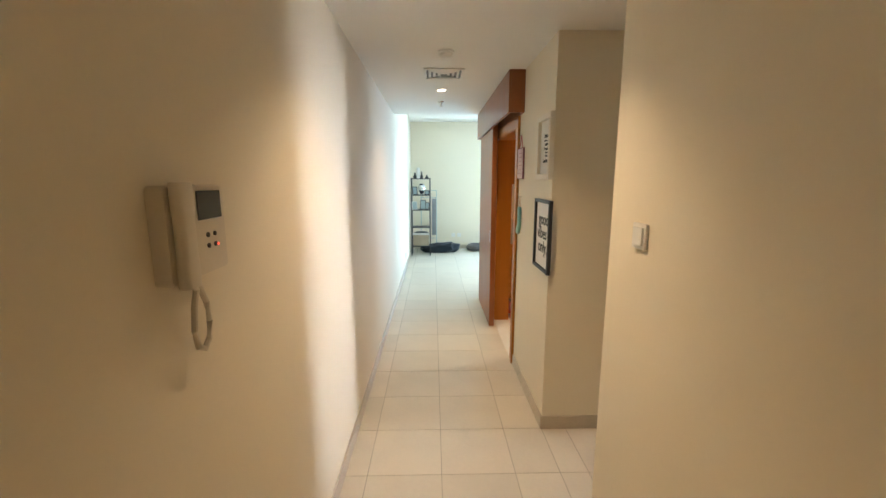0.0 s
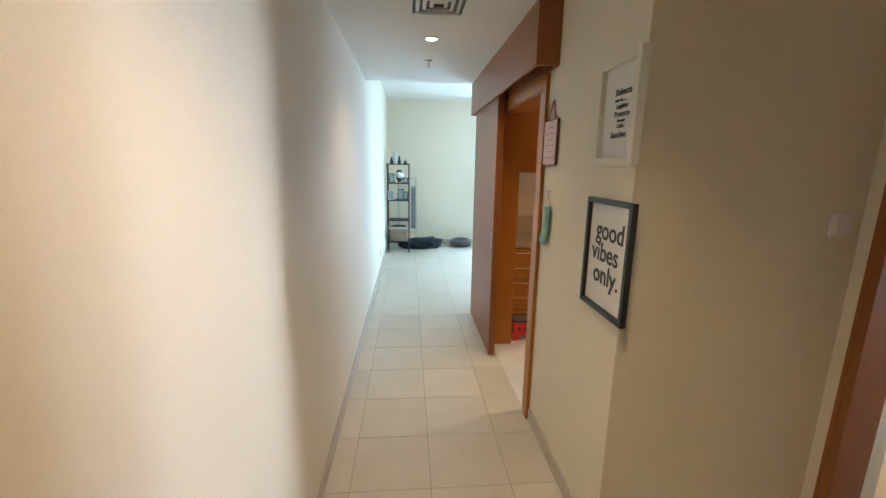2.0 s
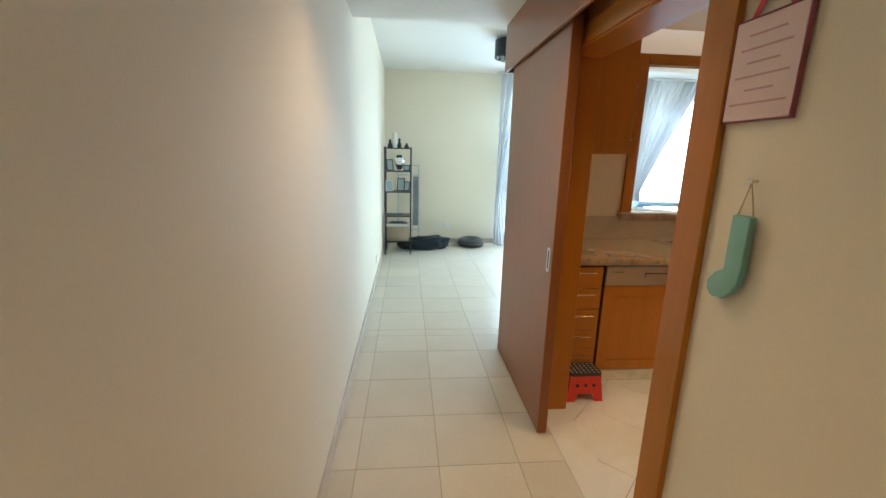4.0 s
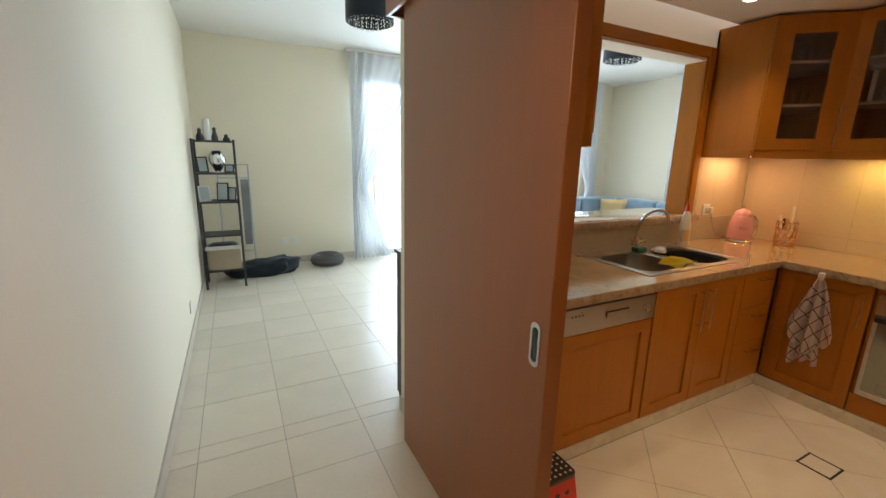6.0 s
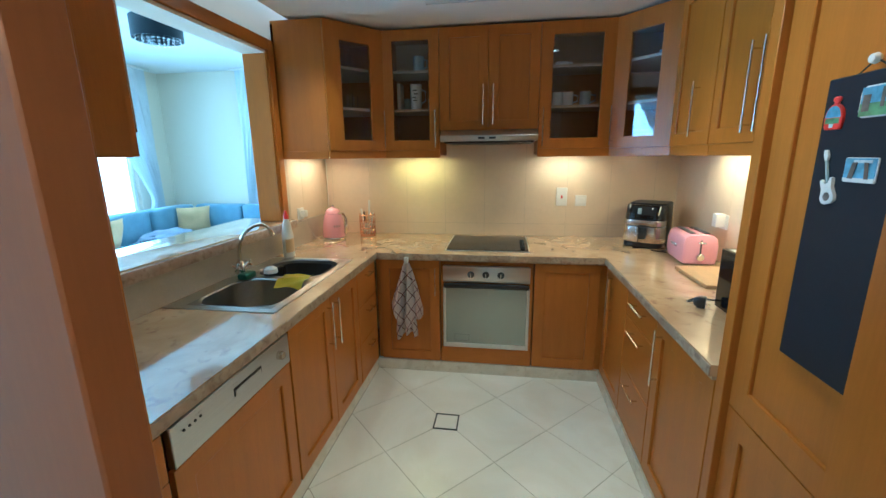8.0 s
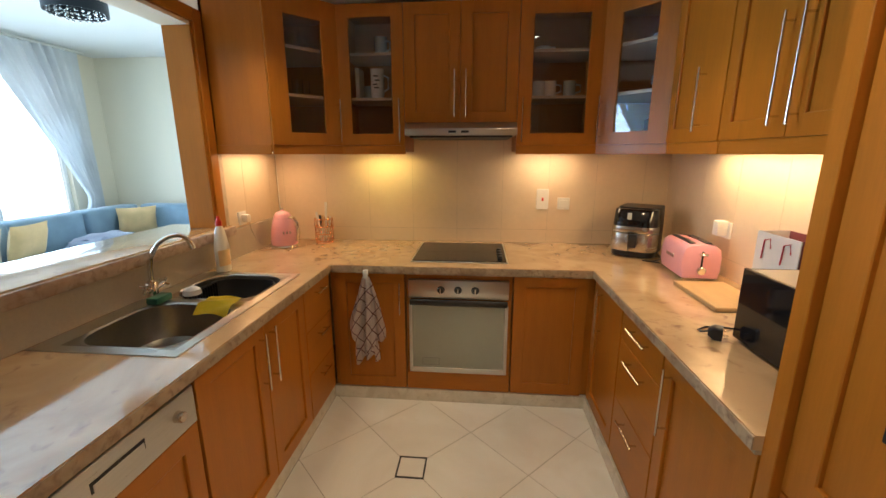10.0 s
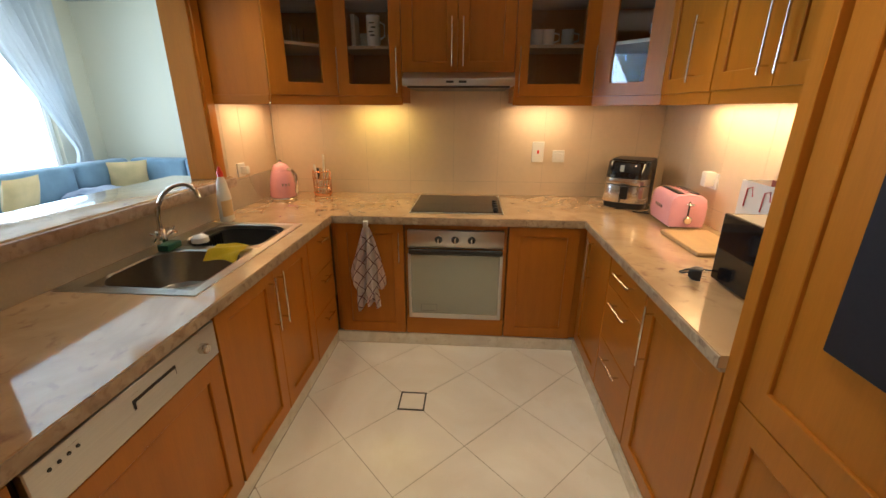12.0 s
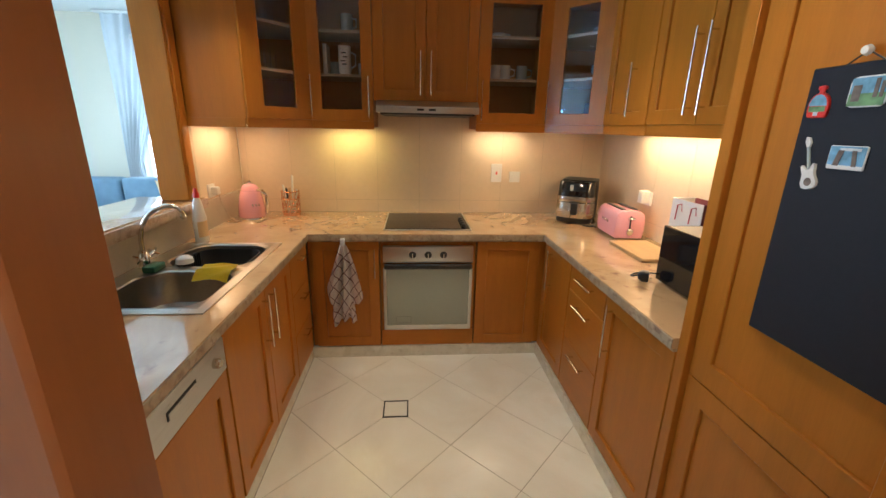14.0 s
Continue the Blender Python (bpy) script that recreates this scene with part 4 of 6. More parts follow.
part("base", lathe(bmesh.new(), [(0.028, 0), (0.028, 0.012), (0.022, 0.018), (0.021, 0.075), (0.015, 0.085), (0, 0.086)], Matrix.Translation((2.57, 5.125, zp))), CHROME, o)
reach = [(0.0, 0.08)]
for i in range(13):
    a = math.pi / 2 * i / 12
    reach.append((0.135 * (1 - math.cos(a)), 0.115 + 0.175 * math.sin(a)))
for i in range(1, 7):
    a = radians(72) * i / 6
    reach.append((0.135 + 0.055 * math.sin(a), 0.29 - 0.06 * (1 - math.cos(a))))
pts = [(2.57 + 0.22 * d, 5.125 - 0.975 * d, zp + h) for d, h in reach]
p = part("spout", tube(bmesh.new(), pts, 0.0105, 12), CHROME, o)
part("nozzle", tube(bmesh.new(), [pts[-1], (pts[-1][0] + 0.002, pts[-1][1] - 0.006, pts[-1][2] - 0.022)], 0.0135, 12), CHROME, o)
for sx in (-1, 1):
    hub = part("tap_handle", tube(bmesh.new(), [(2.57 + 0.018 * sx, 5.122, zp + 0.045), (2.57 + 0.052 * sx, 5.112, zp + 0.06)], 0.012, 10), CHROME, o, "chrome cross handle")
    b = bmesh.new()
    for k in range(4):
        a = math.pi * (k + 0.3) / 2
        tube(b, [(2.57 + 0.05 * sx, 5.112, zp + 0.06), (2.57 + 0.058 * sx, 5.112 + 0.026 * math.cos(a), zp + 0.06 + 0.026 * math.sin(a))], 0.006, 8)
    part("spoke_cross", b, CHROME, hub)

# objects on the sink
o = thing("drainer_basket", (2.78, 4.88, zp - 0.14), "dark slatted drainer basket sitting in the sink bowl", "drainer basket")
b = loft(bmesh.new(), [[(x, y, zp + dz) for x, y in rrect(2.585 + q, 2.965 - q, 4.69 + q, 5.075 - q, 0.085)] for q, dz in ((0.020, -0.02), (0.020, -0.10), (0.036, -0.138), (0.075, -0.146), (0.078, -0.142), (0.040, -0.134), (0.025, -0.10), (0.025, -0.02), (0.020, -0.02))], cap0=False, cap1=False)
part("shell", b, BLACKMETAL, o)
for i in range(13):
    x = 2.66 + 0.02 * i
    part("slat", box(x, x + 0.006, 5.035, 5.049, zp - 0.11, zp - 0.025), BLACK, o)
for i in range(10):
    y = 4.77 + 0.024 * i
    part("slat", box(2.68, 2.885, y, y + 0.008, zp - 0.1415, zp - 0.134), BLACKMETAL, o)
part("floor_plate", box(2.64, 2.91, 4.745, 5.03, zp - 0.149, zp - 0.1445), BLACKMETAL, o)
solo("green_scourer", box(2.475, 2.565, 5.03, 5.085, zp + 0.002, zp + 0.034), GREEN, (2.55, 5.08, zp), "dark green scouring pad on the sink rim", "scourer", bevel=0.006, seg=2)
# a white upturned cup: grip is its body, dark stubs sit under its edge
o = thing("upturned_cup", (2.70, 5.0, zp), "white cup standing upside down on the sink divider", "brush")
part("grip", lathe(bmesh.new(), [(0, 0.05), (0.02, 0.048), (0.036, 0.035), (0.04, 0.014), (0.038, 0.012), (0, 0.012)], Matrix.Translation((2.605, 4.965, zp))), CERAMIC, o)
b = bmesh.new()
for i in range(9):
    a = 2 * math.pi * i / 9
    tube(b, [(2.605 + 0.03 * math.cos(a), 4.965 + 0.03 * math.sin(a), zp + 0.013), (2.605 + 0.034 * math.cos(a), 4.965 + 0.034 * math.sin(a), zp + 0.0)], 0.004, 5)
part("bristle_head", b, BLACK, o)
b = bmesh.new()
gx, gy = 11, 9
vs = []
for j in range(gy):
    for i in range(gx):
        u, v = i / (gx - 1), j / (gy - 1)
        vs.append(b.verts.new((2.455 + 0.115 * u + 0.03 * v + 0.010 * math.sin(5 * v), 4.715 + 0.165 * v - 0.03 * u, zp + 0.006 + 0.010 * math.sin(6 * u + 3 * v) ** 2 + 0.03 * max(0, 0.3 - v) * u - 0.12 * max(0, 0.45 - u) ** 1.3)))
for j in range(gy - 1):
    for i in range(gx - 1):
        b.faces.new((vs[j * gx + i], vs[j * gx + i + 1], vs[(j + 1) * gx + i + 1], vs[(j + 1) * gx + i]))
g = b.faces[:]
bmesh.ops.solidify(b, geom=g, thickness=0.004)
solo("dishcloth", b, YELLOWSPONGE, (2.6, 4.85, zp), "crumpled yellow dishcloth draped over the sink divider", "cloth")


def bottle(x, y):
    o = thing("detergent_bottle", (x, y, CT), "white washing-up liquid bottle with a red cap", "bottle")
    prof = [(0.0, 0.035), (0.002, 0.036), (0.12, 0.036), (0.15, 0.03), (0.19, 0.024), (0.215, 0.014)]
    part("bottle_body", loft(bmesh.new(), [[(x + r * 1.05 * math.cos(t), y + r * 0.7 * math.sin(t), CT + z) for t in [2 * math.pi * i / 18 for i in range(18)]] for z, r in prof]), WHITE, o)
    part("cap", lathe(bmesh.new(), [(0.013, 0), (0.013, 0.02), (0.008, 0.03), (0.006, 0.045), (0, 0.046)], Matrix.Translation((x, y, CT + 0.215)), 14), RED, o)
    part("paper_label", loft(bmesh.new(), [[(x + 0.0386 * math.cos(t), y + 0.0258 * math.sin(t), CT + z) for t in [radians(195 + 9 * i) for i in range(12)]] + [(x + 0.0380 * math.cos(t), y + 0.0254 * math.sin(t), CT + z) for t in [radians(195 + 9 * i) for i in range(11, -1, -1)]] for z in (0.03, 0.105)]), YELLOW, o, "yellow and white paper label")
    return o


bottle(3.04, 5.09).scale = (1.35, 1.3, 1.2)


def kettle(x, y, k=1.15):
    o = thing("kettle", (x, y, CT), "glossy pink retro electric kettle with chrome handle", "kettle")
    Mk = Matrix.Translation((x, y, CT))
    part("base_ring", lathe(bmesh.new(), [(0.0, 0), (0.082, 0), (0.086, 0.01), (0.08, 0.02), (0, 0.02)], Mk, 28), CHROME, o)
    part("kettle_body", lathe(bmesh.new(), [(0.0, 0.021), (0.084, 0.021), (0.087, 0.035), (0.083, 0.09), (0.074, 0.15), (0.062, 0.19), (0.057, 0.196), (0.0, 0.196)], Mk, 32), PINK, o)
    part("lid", lathe(bmesh.new(), [(0.057, 0.197), (0.054, 0.215), (0.04, 0.233), (0.018, 0.242), (0, 0.243)], Mk, 28), PINK, o)
    part("lid_knob", lathe(bmesh.new(), [(0.008, 0.243), (0.012, 0.252), (0.009, 0.262), (0, 0.264)], Mk, 14), CHROME, o)
    s = Vector((-0.35, -0.94, 0)).normalized()
    c = Vector((x, y, CT))
    part("handle", tube(bmesh.new(), [c + s * 0.06 + Vector((0, 0, 0.20)), c + s * 0.10 + Vector((0, 0, 0.20)), c + s * 0.125 + Vector((0, 0, 0.17)), c + s * 0.128 + Vector((0, 0, 0.11)), c + s * 0.12 + Vector((0, 0, 0.07)), c + s * 0.115 + Vector((0, 0, 0.055))], 0.011, 10), CHROME, o)
    part("spout", loft(bmesh.new(), [[tuple(c - s * d + Vector((0, 0, z)) + Vector((-s.y, s.x, 0)) * w) for d, z, w in ((0.055, 0.13, -0.02), (0.055, 0.13, 0.02), (0.05, 0.185, 0.022), (0.05, 0.185, -0.022))], [tuple(c - s * d + Vector((0, 0, z)) + Vector((-s.y, s.x, 0)) * w) for d, z, w in ((0.088, 0.175, -0.008), (0.088, 0.175, 0.008), (0.09, 0.192, 0.012), (0.09, 0.192, -0.012))]]), CHROME, o)
    for i in range(3):
        a = radians(205 + 14 * i)
        part("badge_bar", tube(bmesh.new(), [(x + 0.083 * math.cos(a), y + 0.083 * math.sin(a), CT + 0.10), (x + 0.0825 * math.cos(a), y + 0.0825 * math.sin(a), CT + 0.115)], 0.004, 6), CHROME, o)


    o.scale = (k, k, k)


kettle(3.66, 5.03, 1.06)
holder = o = thing("cutlery_holder", (3.83, 4.80, CT), "copper wire holder filled with knives and utensils", "utensil holder")
Mk = Matrix.Translation((3.83, 4.80, CT))
part("base_disc", lathe(bmesh.new(), [(0, 0), (0.048, 0), (0.05, 0.004), (0, 0.005)], Mk), COPPER, o)
for z in (0.012, 0.05, 0.09, 0.13):
    part("wire_ring", tube(bmesh.new(), [(3.83 + 0.05 * math.cos(a), 4.80 + 0.05 * math.sin(a), CT + z) for a in [2 * math.pi * i / 20 for i in range(20)]], 0.003, 6, True), COPPER, o)
for i in range(10):
    a, a2 = 2 * math.pi * i / 10, 2 * math.pi * (i + 1.5) / 10
    part("wire", tube(bmesh.new(), [(3.83 + 0.05 * math.cos(a + (a2 - a) * k / 3), 4.80 + 0.05 * math.sin(a + (a2 - a) * k / 3), CT + 0.008 + 0.122 * k / 3) for k in range(4)], 0.0022, 5), COPPER, o)
for i, (dx, dy, h, m_, nm) in enumerate(((-0.015, 0.02, 0.23, CERAMIC, "kitchen_knife"), (0.0, -0.012, 0.30, CERAMIC, "spatula"), (-0.02, -0.005, 0.21, MAPLE, "wooden_spoon"), (0.012, 0.018, 0.20, BLACK, "kitchen_knife"), (0.015, -0.02, 0.19, STEEL, "kitchen_knife"))):
    t = thing(nm, (3.83 + dx, 4.80 + dy, CT + 0.005), "utensil standing in the copper wire holder", "utensil", "utensils in the holder")
    p0, p1, p2 = Vector((3.83 + dx, 4.80 + dy, CT + 0.006)), Vector((3.83 + dx * 1.5, 4.80 + dy * 1.5, CT + h * 0.6)), Vector((3.83 + dx * 2.0, 4.80 + dy * 2.0, CT + h))
    part("shank", tube(bmesh.new(), [p0, p1], 0.004, 6), STEEL, t)
    part("grip", tube(bmesh.new(), [p1, p1.lerp(p2, 0.3), p1.lerp(p2, 0.8), p2], 0.009, 8), m_, t)

holder.scale = (1.3, 1.3, 1.38)
# air fryer
o = thing("air_fryer", (3.66, 2.62, CT), "black air fryer with a steel drawer front", "air fryer")
Ma = Matrix.Translation((3.68, 2.60, CT)) @ Matrix.Rotation(radians(-122), 4, 'Z')


def bow(k, d, y0=-0.06, n=18):
    """Plan of the fryer's front: straight at the back, bowed towards the user."""
    out = [(0.128 * k, y0)]
    for i in range(n + 1):
        a = math.pi * i / n
        c, q = math.cos(a), math.sin(a)
        out.append((0.128 * k * math.copysign(abs(c) ** 0.55, c), -0.085 - d * abs(q) ** 0.7))
    return out + [(-0.128 * k, y0)]


part("housing", loft(bmesh.new(), [[(x, y, z) for x, y in rrect(-0.125 * k, 0.125 * k, -0.075, 0.165 * k, 0.03)] for z, k in ((0.0, 0.95), (0.010, 1.0), (0.20, 1.0), (0.305, 0.98), (0.312, 0.94))], Ma), BLACK, o)
part("base", prism(bmesh.new(), bow(1.02, 0.085), 0.006, 0.042, Ma), BLACK, o, bevel=0.004)
part("drawer_front", prism(bmesh.new(), bow(1.06, 0.098), 0.044, 0.158, Ma), FRYSTEEL, o, "curved steel drawer front", bevel=0.003, seg=2)
part("steel_band", prism(bmesh.new(), bow(1.06, 0.098), 0.162, 0.202, Ma), FRYSTEEL, o, "curved steel band", bevel=0.003, seg=2)
part("control_panel", loft(bmesh.new(), [[(x, y, z) for x, y in bow(k, d)] for z, k, d in ((0.2025, 1.03, 0.092), (0.21, 1.03, 0.092), (0.295, 0.99, 0.068), (0.306, 0.95, 0.055))], Ma), BLACKGLOSS, o, "glossy black control panel")
h = part("handle", box(-0.010, 0.034, -0.212, -0.176, 0.072, 0.158, Ma), BLACK, o, "black drawer handle", bevel=0.008, seg=2)
part("handle_cap", box(-0.030, -0.008, -0.222, -0.178, 0.050, 0.160, Ma), FRYSTEEL, h, "steel handle bar", bevel=0.006, seg=2)
part("display", box(-0.035, -0.012, -0.178, -0.165, 0.245, 0.285, Ma), GREYCER, o)
part("cable", tube(bmesh.new(), [(3.60, 2.50, CT + 0.02), (3.52, 2.50, CT + 0.006), (3.46, 2.55, CT + 0.006), (3.43, 2.60, CT + 0.006), (3.45, 2.64, CT + 0.006), (3.41, 2.62, CT + 0.012), (3.40, 2.56, CT + 0.006)], 0.0045, 7), BLACK, o)

# toaster
o = thing("toaster", (3.23, 2.52, CT), "glossy pink retro two-slot toaster with chrome lever", "toaster")
Mt = Matrix.Translation((3.20, 2.50, CT)) @ Matrix.Rotation(radians(-90 - 4), 4, 'Z')
def tr(x, k, top):
    return [(x, y * k, z) for y, z in [(-0.09, 0.02), (0.09, 0.02), (0.098, 0.06), (0.098, 0.13), (0.088, 0.17), (0.065, 0.19 * top), (0.0, 0.197 * top), (-0.065, 0.19 * top), (-0.088, 0.17), (-0.098, 0.13), (-0.098, 0.06)]]
Mt2 = Mt @ Matrix.Rotation(radians(90), 4, 'Z')
part("shell", loft(bmesh.new(), [tr(-0.15, 0.86, 0.95), tr(-0.146, 0.94, 0.985), tr(-0.12, 1, 1), tr(0.12, 1, 1), tr(0.146, 0.94, 0.985), tr(0.15, 0.86, 0.95)], Mt2), PINK, o, bevel=0.0)
part("base", box(-0.145, 0.145, -0.085, 0.085, 0.006, 0.021, Mt2), CHROME, o, bevel=0.004)
for y in (-0.038, 0.038):
    part("slot", box(-0.115, 0.115, y - 0.014, y + 0.014, 0.188, 0.1985, Mt2), BLACK, o)
part("lever_slot", box(-0.1525, -0.149, -0.004, 0.004, 0.06, 0.16, Mt2), BLACK, o)
part("lever", box(-0.172, -0.152, -0.02, 0.02, 0.14, 0.152, Mt2), CHROME, o, bevel=0.004)
part("dial", lathe(bmesh.new(), [(0.021, 0), (0.021, 0.012), (0.016, 0.016), (0, 0.016)], Mt2 @ Matrix.Translation((-0.151, 0.0, 0.06)) @ Matrix.Rotation(radians(-90), 4, 'Y'), 18), CHROME, o)
for i in range(4):
    part("badge_bar", box(-0.05 + 0.028 * i, -0.035 + 0.028 * i, 0.0975, 0.1005, 0.10, 0.118, Mt2), CHROME, o, bevel=0.001)
for sx in (-0.11, 0.11):
    for sy in (-0.06, 0.06):
        part("foot", lathe(bmesh.new(), [(0.012, 0), (0.012, 0.007), (0, 0.007)], Mt2 @ Matrix.Translation((sx, sy, 0)), 10), BLACK, o)

# cutting board, microwave, gift bag, plug
solo("chopping_board", box(2.62, 3.0, 2.42, 2.66, CT, CT + 0.02), MAPLE, (2.8, 2.55, CT), "pale wooden chopping board lying on the worktop", "chopping board", bevel=0.004)
o = thing("microwave", (2.25, 2.55, CT), "black microwave oven with glossy front on the worktop", "microwave")
Mw = Matrix.Translation((2.15, 2.555, CT)) @ Matrix.Rotation(radians(0), 4, 'Z')
part("housing", box(-0.23, 0.21, -0.17, 0.17, 0.012, 0.262, Mw), surface("microwave_shell", (0.42, 0.36, 0.30), 0.4, vary=0.04), o, bevel=0.004)
part("door_front", box(-0.235, 0.215, 0.17, 0.186, 0.01, 0.265, Mw), BLACKGLOSS, o, bevel=0.003)
part("side_glass", box(0.2105, 0.2135, -0.168, 0.17, 0.012, 0.262, Mw), BLACKGLOSS, o)
for sx in (-0.18, 0.17):
    for sy in (-0.13, 0.14):
        part("foot", lathe(bmesh.new(), [(0.014, 0), (0.014, 0.012), (0, 0.012)], Mw @ Matrix.Translation((sx, sy, 0)), 10), BLACK, o)
o = thing("plug", (2.36, 2.80, CT), "black mains plug lying on the worktop", "plug")
Mp = Matrix.Translation((2.36, 2.80, CT + 0.024)) @ Matrix.Rotation(radians(60), 4, 'Z')
part("plug_body", loft(bmesh.new(), [[(x, y, z) for y, z in rrect(-0.024 * k, 0.024 * k, -0.024 * k, 0.024 * k, 0.01)] for x, k in ((-0.02, 1.0), (0.006, 1.0), (0.024, 0.6))], Mp), BLACK, o)
for y, z in ((0, 0.012), (-0.011, -0.01), (0.011, -0.01)):
    part("pin", box(-0.038, -0.02, y - 0.003, y + 0.003, z - 0.003, z + 0.003, Mp), SATIN, o)
part("cable", tube(bmesh.new(), [Mp @ Vector(p) for p in ((0.022, 0, 0), (0.045, -0.012, -0.012), (0.055, -0.045, -0.020), (0.035, -0.09, -0.020), (-0.01, -0.12, -0.020), (-0.06, -0.13, -0.020))], 0.0035, 7), BLACK, o)
o = thing("gift_bag", (2.55, 2.40, CT), "white and plum paper gift bag behind the microwave", "paper bag")
BX, BW, BH = 2.50, 0.24, 0.33
part("bag_front", box(BX, BX + BW, 2.465, 2.469, CT, CT + BH), PAPER, o)
part("bag_side", box(BX, BX + 0.004, 2.345, 2.465, CT, CT + BH), PURPLE, o, "plum side")
part("bag_side", box(BX + BW - 0.004, BX + BW, 2.345, 2.465, CT, CT + BH), PAPER, o)
part("bag_back", box(BX, BX + BW, 2.341, 2.345, CT, CT + BH), PURPLE, o)
for hx in (0.06, 0.17):
    part("cord_handle", tube(bmesh.new(), [(BX + hx - 0.022, 2.4715, CT + BH - 0.06), (BX + hx - 0.016, 2.474, CT + BH - 0.02), (BX + hx + 0.012, 2.476, CT + BH - 0.03), (BX + hx + 0.022, 2.4725, CT + BH - 0.11)], 0.003, 6), RIBBON, o)



# switches and sockets
def plate(name, M, w, h, label, cat, rocker=None, extra=None):
    o = thing(name, M.translation, label, cat)
    part("cover", loft(bmesh.new(), [[(x, y, z) for x, z in rrect(-w / 2, w / 2, -h / 2, h / 2, 0.004, 2)] for y in (0.0, -0.011)], M), WHITE, o, bevel=0.0015)
    if rocker:
        part("rocker", box(-rocker[0] / 2, rocker[0] / 2, -0.0175, -0.0112, -rocker[1] / 2, rocker[1] / 2, M), WHITE, o, bevel=0.0015)
    if extra:
        part("indicator", box(-0.007, 0.007, -0.0145, -0.0112, -0.012, 0.012, M), extra, o, bevel=0.001)
    return o


TW = KX1 - 0.012
plate("cooker_switch", facing(TW, 3.195, -90, 1.225), 0.086, 0.146, "white cooker switch plate with a red rocker", "switch", extra=RED)
plate("wall_switch", facing(TW, 3.045, -90, 1.195), 0.086, 0.086, "square white switch plate on the tiles", "switch", rocker=(0.05, 0.05))
o = plate("wall_socket", facing(3.19, KY0 + 0.012, 180, 1.15), 0.086, 0.086, "white wall socket behind the toaster", "socket")
o = thing("charger", (3.19, KY0 + 0.05, 1.13), "white plug pushed into the wall socket", "plug")
part("plug_body", box(3.165, 3.215, KY0 + 0.022, KY0 + 0.075, 1.12, 1.20), WHITE, o, bevel=0.006, seg=2)
plate("wall_socket", facing(3.42, KY1 - 0.012, 0, 1.14), 0.086, 0.086, "white wall socket above the worktop", "socket")
o = thing("kettle_plug", (3.46, KY1 - 0.03, 1.13), "white kettle plug with a grey cable", "plug")
part("plug_body", box(3.40, 3.445, KY1 - 0.065, KY1 - 0.0215, 1.115, 1.165), WHITE, o, bevel=0.006, seg=2)
part("cable", tube(bmesh.new(), [(3.425, 5.14, 1.12), (3.44, 5.135, 1.05), (3.48, 5.12, 0.96), (3.55, 5.10, 0.908), (3.62, 5.07, 0.906)], 0.003, 6), SKIRT, o)

